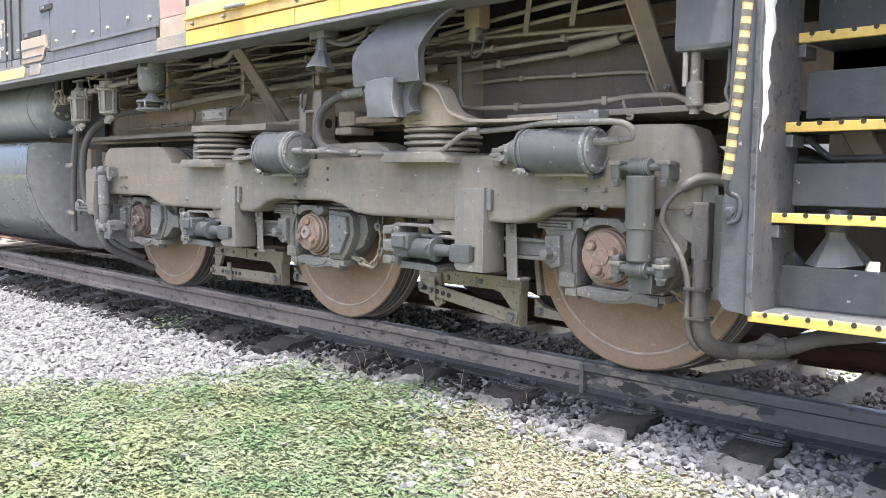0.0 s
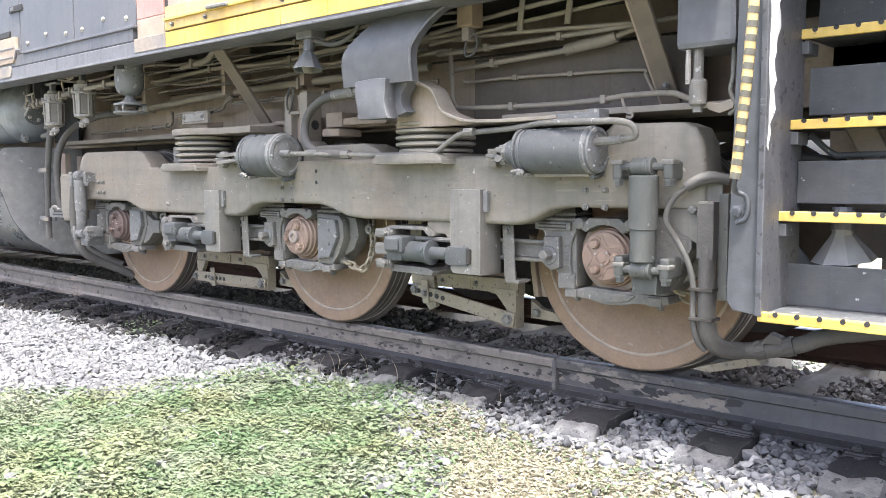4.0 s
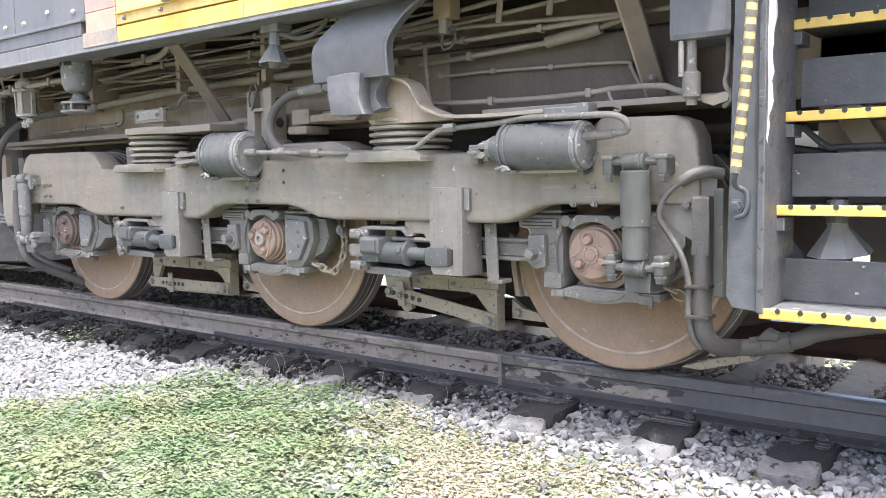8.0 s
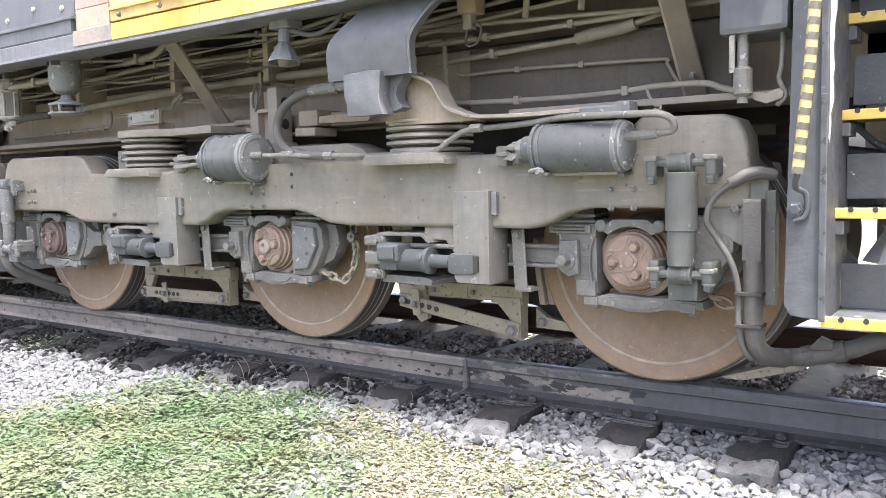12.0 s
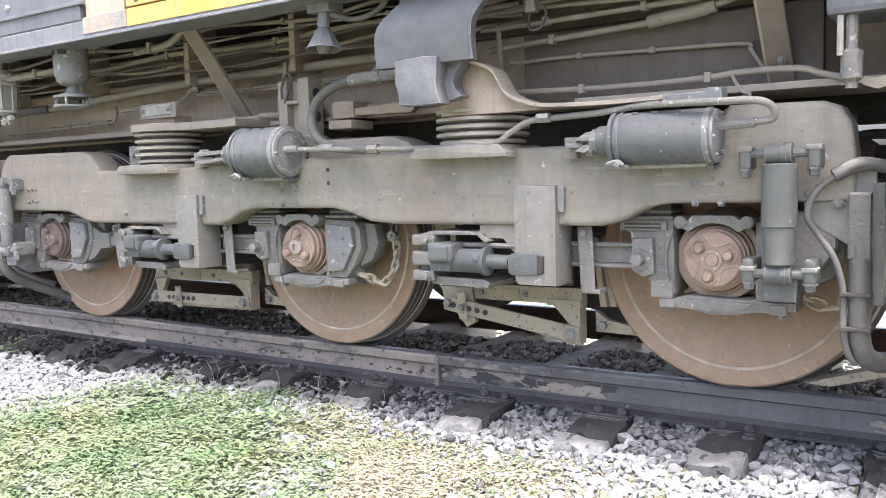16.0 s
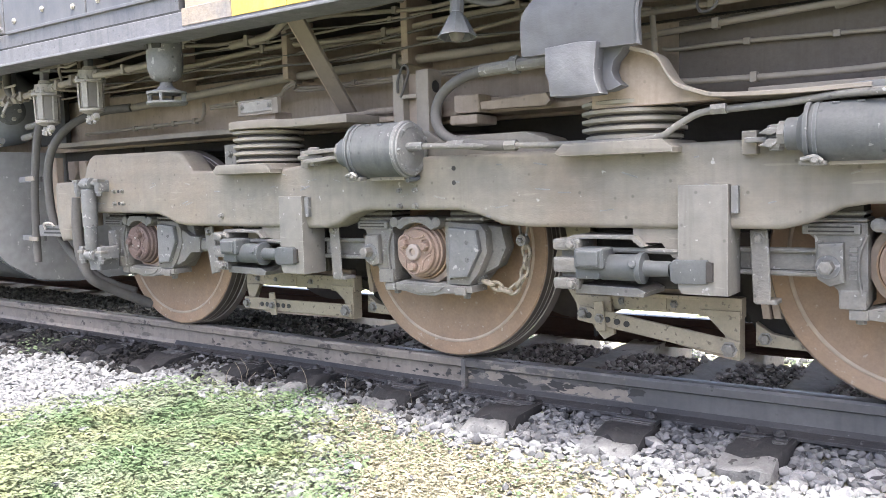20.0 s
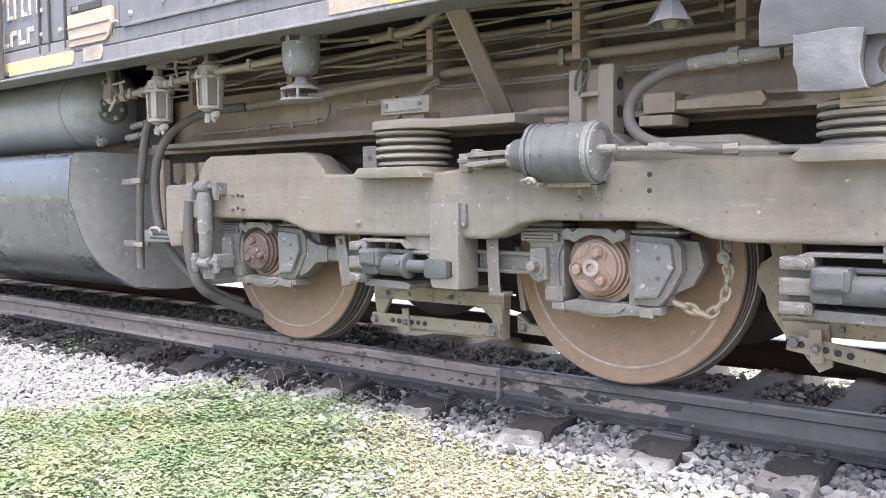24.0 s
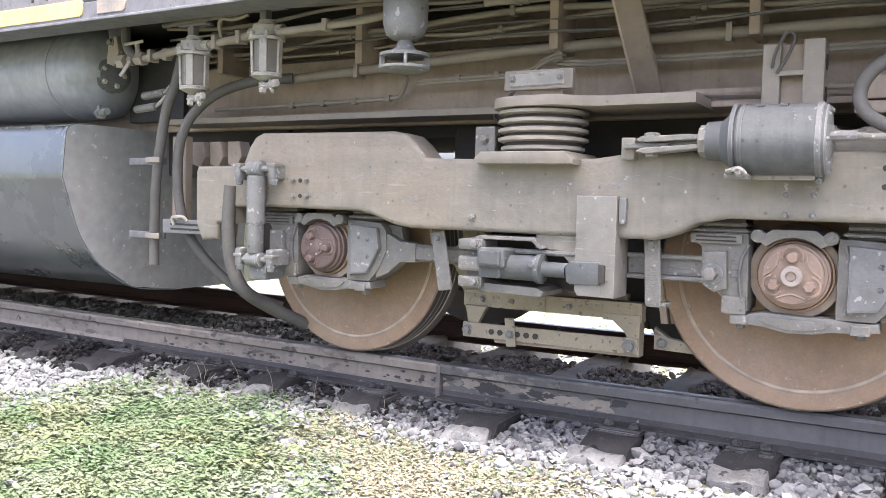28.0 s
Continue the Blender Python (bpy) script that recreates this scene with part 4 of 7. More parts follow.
outline = [(-2.76, 0.87), (-2.745, 0.895), (-2.45, 0.90), (-2.41, 0.985), (-2.375, 1.03), (-2.33, 1.05), (-1.60, 1.045), (-1.53, 1.03), (-1.48, 0.99), (-1.43, 0.93),
           (-1.2, 0.925), (-0.70, 0.925), (-0.55, 0.945), (0.6, 0.945), (1.45, 0.95), (1.95, 0.96), (2.0, 1.02), (2.05, 1.06), (2.34, 1.055), (2.395, 1.035), (2.425, 0.98), (2.44, 0.86),
           (2.44, 0.73), (1.84, 0.728), (1.76, 0.715), (1.66, 0.665), (1.58, 0.645), (0.62, 0.645), (0.50, 0.655), (0.38, 0.695), (0.28, 0.715), (-0.22, 0.715), (-0.31, 0.695), (-0.38, 0.655), (-0.46, 0.63),
           (-1.50, 0.635), (-1.58, 0.645), (-1.68, 0.68), (-1.76, 0.70), (-2.30, 0.705), (-2.50, 0.70), (-2.50, 0.62), (-2.61, 0.62), (-2.62, 0.54), (-2.72, 0.53), (-2.76, 0.62)]
frame_bm = fresh()
prism(frame_bm, outline, FRONT, -0.2, 0.022, 3)
side_frame = part("truck_frame", frame_bm, TRUCK, loco, "dusty grey-brown cast truck side frame", smooth=40)
far_bm = fresh()
box(far_bm, -2.7, 2.4, 1.75, 1.99, 0.64, 0.92, 0.02)
part("far_truck_frame", far_bm, UNDER, loco)

def pedestal(x0, x1, z0, z1):
    p = part("pedestal_plate", prism(fresh(), [(x0, z1), (x1, z1), (x1, z0), (x0 + 0.09 * (x1 - x0), z0), (x0, z0 + 0.02)], FRONT - 0.035, FRONT + 0.12, 0.006, 2), PEDESTAL, side_frame, smooth=40)
    part("weld_edge", box(fresh(), x1 + 0.004, x1 + 0.03, FRONT - 0.022, FRONT + 0.04, z1 - 0.1, z1 - 0.005, 0.005), SPOTTED, side_frame)
    return p


pedestal(-0.745, -0.59, 0.41, 0.785)
pedestal(1.24, 1.415, 0.415, 0.80)
part("pedestal_gusset", prism(fresh(), [(-0.93, 0.64), (-0.74, 0.64), (-0.74, 0.51), (-0.79, 0.53), (-0.83, 0.57), (-0.93, 0.58)], FRONT + 0.02, FRONT + 0.12, 0.005), TRUCK, side_frame)
part("pedestal_gusset", prism(fresh(), [(1.05, 0.65), (1.25, 0.65), (1.25, 0.52), (1.2, 0.54), (1.16, 0.59), (1.05, 0.59)], FRONT + 0.02, FRONT + 0.12, 0.005), TRUCK, side_frame)


def bolt_square(x, z, dx=0.034, dz=0.034):
    for a in (-1, 1):
        for b in (-1, 1):
            bolt(side_frame, x + a * dx, FRONT - 0.002, z + b * dz, 0.011, IRON)


bolt_square(0.022, 0.767, 0.043, 0.034)
bolt_square(-2.094, 0.795, 0.038, 0.036)
bolt_square(1.98, 0.765, 0.045, 0.034)
for x, z in ((0.27, 0.89), (0.27, 0.83), (-2.094, 0.83), (-2.094, 0.76)):
    bm = fresh()
    part("hole", turned(bm, [(-0.003, 0.010), (0.004, 0.010)], (x, FRONT, z), (0, 1, 0), 10), BLACK, side_frame)
part("grease_nipple", nut(fresh(), -1.2, FRONT - 0.006, 0.69, 0.012, 0.014), PEDESTAL, side_frame)


marks = random.Random(31)
for k in range(46):
    x, z = marks.uniform(-2.3, 2.0), marks.uniform(0.68, 0.9)
    if 0.66 > z or min(abs(x - a) for a in AXLES) < 0.34 and z < 0.76:
        continue
    w, tilt = marks.uniform(0.008, 0.035), marks.uniform(-0.35, 0.35)
    part("scuff", bar(fresh(), (x - w, FRONT - 0.0005, z - w * tilt), (x + w, FRONT - 0.0005, z + w * tilt), marks.uniform(0.003, 0.006), 0.004, 0.0), SPOTTED if k % 3 else PEDESTAL, side_frame)


# -- axle boxes with their guides, retainers and springs
def axle_box(x, rod_end=True):
    """rod_end: the box carries a traction rod on its -x side."""
    def X(a):
        return x + a

    body = part("axle_box", turned(fresh(), [(-0.2, 0.118), (-0.205, 0.14), (-0.2, 0.155), (-0.14, 0.165), (-0.06, 0.18)], (x, 0, R), (0, 1, 0), 36), UNDER, loco, "greasy cast axle box", smooth=35)
    part("seal_ring", turned(fresh(), [(-0.21, 0.117), (-0.224, 0.124), (-0.222, 0.13), (-0.2, 0.132)], (x, 0, R), (0, 1, 0), 36), WHEEL, body, smooth=35)
    # slim crown that rides on the ring, with a round ear at each end
    ring = [(X(0.131 * math.sin(q)), R + 0.131 * math.cos(q)) for q in (0.72, 0.48, 0.24, 0.0, -0.24, -0.48, -0.72)]
    bm = fresh()
    prism(bm, [(X(-0.128), R + 0.122), (X(-0.122), R + 0.148), (X(-0.105), R + 0.15), (X(-0.09), R + 0.142), (X(-0.07), R + 0.158), (X(0.07), R + 0.158), (X(0.09), R + 0.142), (X(0.105), R + 0.15), (X(0.122), R + 0.148), (X(0.128), R + 0.122), (X(0.105), R + 0.108)] + ring + [(X(-0.105), R + 0.108)], -0.285, -0.12, 0.005)
    part("box_crown", bm, IRON, body, smooth=40)
    for a in (-1, 1):
        part("crown_ear", turned(fresh(), [(-0.293, 0.016), (-0.288, 0.023), (-0.2, 0.023)], (X(a * 0.117), 0, R + 0.133), (0, 1, 0), 14), IRON, body, smooth=40)
    bm = fresh()
    prism(bm, [(X(-0.345), R + 0.14), (X(-0.15), R + 0.14), (X(-0.145), R - 0.135), (X(-0.235), R - 0.135), (X(-0.24), R - 0.09), (X(-0.29), R - 0.04), (X(-0.31), R + 0.0), (X(-0.315), R + 0.085), (X(-0.345), R + 0.11)], -0.255, -0.08, 0.012)
    part("box_side", bm, IRON, body, smooth=40)
    part("box_shelf", box(fresh(), min(X(-0.35), X(-0.17)), max(X(-0.35), X(-0.17)), -0.272, -0.1, R + 0.1, R + 0.135, 0.006), IRON, body)
    part("box_side_pad", prism(fresh(), [(X(-0.30), R + 0.07), (X(-0.22), R + 0.075), (X(-0.215), R - 0.06), (X(-0.26), R - 0.075), (X(-0.30), R - 0.05)], -0.285, -0.24, 0.012), IRON, body)
    part("box_foot", box(fresh(), min(X(-0.235), X(-0.15)), max(X(-0.235), X(-0.15)), -0.265, -0.12, R - 0.15, R - 0.085, 0.008), IRON, body)
    for k in range(4):
        part("cast_mark", box(fresh(), min(X(-0.205), X(-0.18)), max(X(-0.205), X(-0.18)), -0.259, -0.25, R - 0.05 + 0.03 * k, R - 0.032 + 0.03 * k, 0.002, 1), IRON, body)
    if rod_end:
        part("rod_bolt", nut(fresh(), X(-0.265), -0.287, R - 0.006, 0.025, 0.05), IRON, body, "large hexagon rod bolt")
        part("bolt_washer", turned(fresh(), [(-0.292, 0.0), (-0.292, 0.038), (-0.285, 0.04)], (X(-0.265), 0, R - 0.008), (0, 1, 0), 18), SPOTTED, body)
    bm = fresh()
    prism(bm, [(X(0.136), R + 0.135), (X(0.32), R + 0.125), (X(0.35), R + 0.09), (X(0.355), R + 0.0), (X(0.31), R - 0.09), (X(0.26), R - 0.145), (X(0.136), R - 0.145)], -0.25, -0.08, 0.014)
    part("box_side", bm, IRON, body, smooth=40)
    part("box_side_pad", prism(fresh(), [(X(0.172), R + 0.112), (X(0.315), R + 0.1), (X(0.33), R + 0.01), (X(0.265), R - 0.105), (X(0.172), R - 0.115)], -0.278, -0.24, 0.01), SPOTTED, body)
    for z in (0.045, -0.03):
        part("hole", turned(fresh(), [(-0.278, 0.011), (-0.27, 0.011)], (X(0.27), 0, R + z), (0, 1, 0), 8), BLACK, body)
    bm = fresh()
    prism(bm, [(X(-0.205), R - 0.152), (X(-0.16), R - 0.152), (X(-0.1), R - 0.136), (X(-0.03), R - 0.138), (X(0.06), R - 0.142), (X(0.13), R - 0.14), (X(0.2), R - 0.148), (X(0.27), R - 0.146), (X(0.275), R - 0.176), (X(0.2), R - 0.184), (X(0.12), R - 0.188), (X(0.07), R - 0.2), (X(-0.02), R - 0.203), (X(-0.09), R - 0.188), (X(-0.17), R - 0.182), (X(-0.205), R - 0.172)], -0.25, -0.12, 0.007)
    part("keeper_bar", bm, IRON, body, smooth=40)
    part("keeper_pad", prism(fresh(), [(X(-0.12), R - 0.15), (X(0.13), R - 0.154), (X(0.1), R - 0.178), (X(0.04), R - 0.19), (X(-0.03), R - 0.19), (X(-0.09), R - 0.174)], -0.257, -0.24, 0.006), IRON, body, smooth=40)
    for a, z in ((-0.175, 0.18), (0.215, 0.184)):
        part("keeper_bolt", nut(fresh(), X(a), -0.2, R - z, 0.018, 0.024, (0, 0, -1)), IRON, body)
        part("keeper_lug", box(fresh(), X(a) - 0.03, X(a) + 0.03, -0.258, -0.2, R - z - 0.006, R - z + 0.03, 0.006), IRON, body)
    # layered spring pads over the box, seen in the gap beneath the frame
    for a in (-0.25, 0.25):
        for k in range(3):
            part("pad_plate", box(fresh(), X(a) - 0.1 + 0.012 * k, X(a) + 0.1 - 0.009 * k, -0.26 + 0.015 * k, -0.1, R + 0.14 + 0.022 * k, R + 0.153 + 0.022 * k, 0.005, 1), IRON, body)
        part("pad_core", box(fresh(), X(a) - 0.085, X(a) + 0.085, -0.24, -0.1, R + 0.13, R + 0.21, 0.003), DARK, body)
    # raised casting ribs
    part("cast_rib", tube(fresh(), [(X(-0.15), -0.258, R + 0.10), (X(-0.172), -0.26, R + 0.04), (X(-0.176), -0.26, R - 0.03), (X(-0.165), -0.26, R - 0.1)], 0.007, 6), IRON, body, smooth=60)
    part("cast_rib", tube(fresh(), [(X(0.16), -0.255, R + 0.11), (X(0.178), -0.258, R + 0.04), (X(0.178), -0.258, R - 0.05), (X(0.165), -0.258, R - 0.12)], 0.007, 6), IRON, body, smooth=60)
    for k in range(2):
        part("shelf_slot", box(fresh(), X(-0.33), X(-0.19), -0.276, -0.268, R + 0.108 + 0.014 * k, R + 0.113 + 0.014 * k, 0.001, 1), DARK, body)
    part("rear_ear", prism(fresh(), [(X(0.3), R + 0.12), (X(0.40), R + 0.11), (X(0.42), R + 0.02), (X(0.38), R - 0.06), (X(0.3), R - 0.1)], -0.2, -0.12, 0.012), IRON, body, smooth=40)
    return body


for x in AXLES:
    box_of_axle = axle_box(x, x > -1)
    if x < -1:
        part("rod_neck", prism(fresh(), [(x + 0.29, R + 0.09), (x + 0.36, R + 0.075), (x + 0.42, R + 0.045), (x + 0.5, R + 0.04), (x + 0.5, R - 0.045), (x + 0.42, R - 0.05), (x + 0.36, R - 0.1), (x + 0.29, R - 0.13)], -0.24, -0.16, 0.012), IRON, box_of_axle, smooth=40)

# -- traction rods with hanging straps between the axle boxes and the pedestals
for x, end in ((AXLES[1], -0.60), (AXLES[2], 1.40)):
    rod_part = part("traction_rod", bar(fresh(), (end, -0.2, R + 0.005), (x - 0.29, -0.2, R + 0.005), 0.085, 0.06, 0.012), IRON, loco)
    part("rod_flange", bar(fresh(), (end, -0.235, R + 0.042), (x - 0.30, -0.235, R + 0.042), 0.018, 0.03), IRON, rod_part)
    part("rod_flange", bar(fresh(), (end, -0.235, R - 0.038), (x - 0.30, -0.235, R - 0.038), 0.018, 0.03), IRON, rod_part)
    part("strap", bar(fresh(), (x - 0.487, -0.285, R + 0.115), (x - 0.474, -0.285, R - 0.14), 0.06, 0.012, 0.004, up=(1, 0, 0)), IRON, rod_part)
    part("strap_fold", box(fresh(), x - 0.5, x - 0.425, -0.29, -0.21, R - 0.146, R - 0.128, 0.006), IRON, rod_part)
    part("strap_bolt", nut(fresh(), x - 0.486, -0.292, R + 0.088, 0.016, 0.016), IRON, rod_part)
rod_part = part("traction_rod", bar(fresh(), (-1.75, -0.2, R), (-1.16, -0.2, R - 0.01), 0.075, 0.06, 0.012), IRON, loco)
part("strap", bar(fresh(), (-1.405, -0.285, R + 0.1), (-1.36, -0.285, R - 0.15), 0.068, 0.012, 0.004, up=(1, 0, 0)), IRON, rod_part)
part("strap_bolt", nut(fresh(), -1.40, -0.292, R + 0.07, 0.014, 0.016), IRON, rod_part)


# -- brake cylinders that hang between the axles
def brake_actuator(x):
    """x: where the rod eye ends at the pedestal."""
    b = part("brake_actuator", turned(fresh(), [(0, 0.044), (0.01, 0.049), (0.15, 0.05), (0.154, 0.058), (0.172, 0.058), (0.176, 0.03), (0.27, 0.028)], (x - 0.395, -0.42, 0.50), (1, 0, 0), 24), ACTUATOR, loco, "grey brake cylinder with a clevis rod", smooth=35)
    part("valve_block", box(fresh(), x - 0.475, x - 0.355, -0.495, -0.37, 0.495, 0.575, 0.018, 3), ACTUATOR, b)
    part("valve_cover", box(fresh(), x - 0.46, x - 0.37, -0.505, -0.49, 0.507, 0.565, 0.008), ACTUATOR, b)
    part("cylinder_base", box(fresh(), x - 0.48, x - 0.38, -0.47, -0.36, 0.455, 0.515, 0.014), ACTUATOR, b)
    part("clevis", prism(fresh(), [(x - 0.115, 0.462), (x - 0.12, 0.525), (x - 0.1, 0.538), (x + 0.015, 0.54), (x + 0.03, 0.525), (x + 0.03, 0.475), (x + 0.015, 0.455), (x - 0.1, 0.452)], -0.455, -0.37, 0.008), ACTUATOR, b, smooth=40)
    part("clevis_gap", prism(fresh(), [(x + 0.012, 0.535), (x + 0.036, 0.53), (x + 0.036, 0.465), (x + 0.012, 0.46)], -0.459, -0.40, 0.004), DARK, b)
    part("clevis_ear", box(fresh(), x - 0.07, x - 0.04, -0.44, -0.38, 0.535, 0.565, 0.008), ACTUATOR, b)
    part("port_boss", turned(fresh(), [(-0.01, 0.016), (0.02, 0.016), (0.024, 0.01)], (x - 0.25, -0.46, 0.515), (0, -1, 0.3), 10), ACTUATOR, b)
    for z0, z1 in ((0.56, 0.605), (0.475, 0.535), (0.41, 0.455)):
        part("mounting_lug", box(fresh(), x - 0.585, x - 0.475, -0.445, -0.30, z0, z1, 0.012), IRON, b)
    part("lug_web", box(fresh(), x - 0.57, x - 0.49, -0.40, -0.28, 0.41, 0.60, 0.01), IRON, b)
    part("top_bracket", prism(fresh(), [(x - 0.55, 0.60), (x - 0.50, 0.62), (x - 0.26, 0.62), (x - 0.22, 0.58), (x - 0.235, 0.575), (x - 0.27, 0.605), (x - 0.49, 0.605), (x - 0.54, 0.585)], -0.43, -0.27, 0.003), IRON, b)
    part("bottom_bracket", prism(fresh(), [(x - 0.50, 0.43), (x - 0.25, 0.425), (x - 0.22, 0.41), (x - 0.23, 0.39), (x - 0.5, 0.395)], -0.42, -0.2, 0.004), IRON, b)
    part("push_shaft", rod(fresh(), (x - 0.38, -0.385, 0.562), (x + 0.05, -0.385, 0.56), 0.011, 8), IRON, b)
    part("shaft_guide", box(fresh(), x - 0.08, x - 0.03, -0.42, -0.36, 0.53, 0.585, 0.008), IRON, b)
    for z in (0.583, 0.433):
        part("lug_bolt", nut(fresh(), x - 0.505, -0.448, z, 0.017, 0.02), IRON, b)
    # dark box behind the cylinder
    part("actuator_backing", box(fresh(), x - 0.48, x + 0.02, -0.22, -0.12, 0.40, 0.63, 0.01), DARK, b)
    b.location.y += 0.05
    return b


brake_actuator(-0.66)
brake_actuator(1.33)


# -- brake beams and slotted levers under the frame
def brake_gear(x0, x1, left, lever_a, lever_b, first_hole):
    """A beam from x0 to x1 with a lever hung under it; left is the outline of the left bracket."""
    y = 0.0
    beam = part("brake_beam", box(fresh(), x0, x1, y - 0.03, y + 0.03, 0.285, 0.355, 0.006), RIGGING, loco, "tan dusty brake beam")
    part("beam_plate", box(fresh(), x1 - 0.16, x1 + 0.005, y - 0.042, y + 0.02, 0.28, 0.36, 0.004), RIGGING, beam)
    part("beam_plate", box(fresh(), x0 + 0.22, x0 + 0.4, y - 0.036, y + 0.02, 0.292, 0.35, 0.004), RIGGING, beam)
    part("beam_backing", box(fresh(), x0 + 0.05, x1 - 0.08, y + 0.035, y + 0.075, 0.31, 0.385, 0.005), UNDER, beam)
    for a in (0.12, 0.3, 0.62):
        part("beam_bolt", nut(fresh(), x0 + a * (x1 - x0), y - 0.03, 0.32, 0.013, 0.014), IRON, beam)
    part("beam_lip", box(fresh(), x0 + 0.02, x1 - 0.16, y - 0.036, y - 0.026, 0.344, 0.358, 0.002), RIGGING, beam)
    part("beam_bracket", prism(fresh(), left, y - 0.05, y - 0.02, 0.004), RIGGING, beam)
    part("beam_bracket", prism(fresh(), [(x1 - 0.15, 0.31), (x1, 0.31), (x1, lever_b[1] - 0.045), (x1 - 0.03, lever_b[1] - 0.045), (x1 - 0.06, lever_b[1] + 0.05)], y - 0.05, y + 0.02, 0.004), RIGGING, beam)
    part("slotted_lever", bar(fresh(), (lever_a[0], y - 0.062, lever_a[1]), (lever_b[0], y - 0.062, lever_b[1]), 0.066, 0.016, 0.004), RIGGING, beam, "slotted lever with a row of holes")
    part("lever_under", bar(fresh(), (lever_a[0] + 0.15, y - 0.03, lever_a[1] - 0.04), (lever_b[0] - 0.03, y - 0.03, lever_b[1] - 0.035), 0.02, 0.04, 0.003), UNDER, beam)
    slope = (lever_b[1] - lever_a[1]) / (lever_b[0] - lever_a[0])
    for k in range(6):
        hx = first_hole + 0.042 * k
        part("hole", turned(fresh(), [(-0.003, 0.013), (0.004, 0.013)], (hx, y - 0.071, lever_a[1] + slope * (hx - lever_a[0])), (0, 1, 0), 10), BLACK, beam)
    hx = first_hole + 0.085
    hz = lever_a[1] + slope * (hx - lever_a[0])
    part("lever_clip", bar(fresh(), (hx + 0.004, y - 0.078, hz + 0.07), (hx + 0.016, y - 0.078, hz - 0.055), 0.045, 0.01, 0.003, up=(1, 0, 0)), RIGGING, beam)
    part("clip_bolt", nut(fresh(), hx + 0.01, y - 0.084, hz, 0.016, 0.016), IRON, beam)
    part("lever_pin", nut(fresh(), lever_b[0] - 0.035, y - 0.071, lever_b[1], 0.024, 0.018), IRON, beam)
    part("lever_pin", nut(fresh(), lever_a[0] + 0.025, y - 0.071, lever_a[1], 0.02, 0.018), IRON, beam)
    # shoes and hangers against the next wheel
    wheel = max(q for q in AXLES if q < x0)
    part("hanger_casting", prism(fresh(), [(wheel + q, z) for q, z in ((0.545, 0.64), (0.605, 0.62), (0.613, 0.576), (0.572, 0.548), (0.556, 0.5), (0.566, 0.46), (0.59, 0.425), (0.6, 0.378), (0.655, 0.29), (0.7, 0.29), (0.728, 0.412), (0.725, 0.64))], y - 0.01, y + 0.06, 0.01), RIGGING, beam, "wavy cast brake hanger", smooth=40)
    for side in (x1 + 0.1,):
        for k in range(3):
            part("brake_shoe", prism(fresh(), [(side - 0.06 + 0.03 * k, 0.58), (side - 0.036 + 0.03 * k, 0.57), (side - 0.02 + 0.036 * k, 0.4), (side + 0.0 + 0.036 * k, 0.28), (side - 0.03 + 0.036 * k, 0.28), (side - 0.05 + 0.03 * k, 0.42)], y + 0.0 + 0.02 * k, y + 0.09 + 0.02 * k, 0.005), UNDER, beam)
    part("safety_bar", prism(fresh(), [(x1 + 0.04, 0.26), (x1 + 0.1, 0.22), (x1 + 0.24, 0.2), (x1 + 0.24, 0.165), (x1 + 0.04, 0.17)], y + 0.02, y + 0.06, 0.004), RIGGING, beam)
    # dark plate added to shut the bright wedge beside the strap
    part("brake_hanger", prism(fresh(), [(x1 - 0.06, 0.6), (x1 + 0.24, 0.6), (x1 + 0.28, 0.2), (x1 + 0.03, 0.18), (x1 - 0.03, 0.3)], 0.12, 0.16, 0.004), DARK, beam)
    part("safety_bolt", nut(fresh(), x1 + 0.075, y + 0.02, 0.2, 0.02, 0.02), IRON, beam)
    return beam


brake_gear(-1.41, -0.59, [(-1.39, 0.29), (-1.28, 0.29), (-1.32, 0.22), (-1.345, 0.15), (-1.395, 0.155), (-1.375, 0.22)], (-1.39, 0.183), (-0.59, 0.185), -1.245)
brake_gear(0.665, 1.36, [(0.665, 0.34), (0.83, 0.34), (0.845, 0.18), (0.80, 0.155), (0.76, 0.2), (0.735, 0.235), (0.685, 0.24)], (0.69, 0.265), (1.36, 0.165), 0.70)
for x in (-1.0, 0.95):
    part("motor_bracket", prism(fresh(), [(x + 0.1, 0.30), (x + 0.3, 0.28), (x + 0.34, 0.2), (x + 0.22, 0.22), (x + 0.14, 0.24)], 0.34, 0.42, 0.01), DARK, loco)


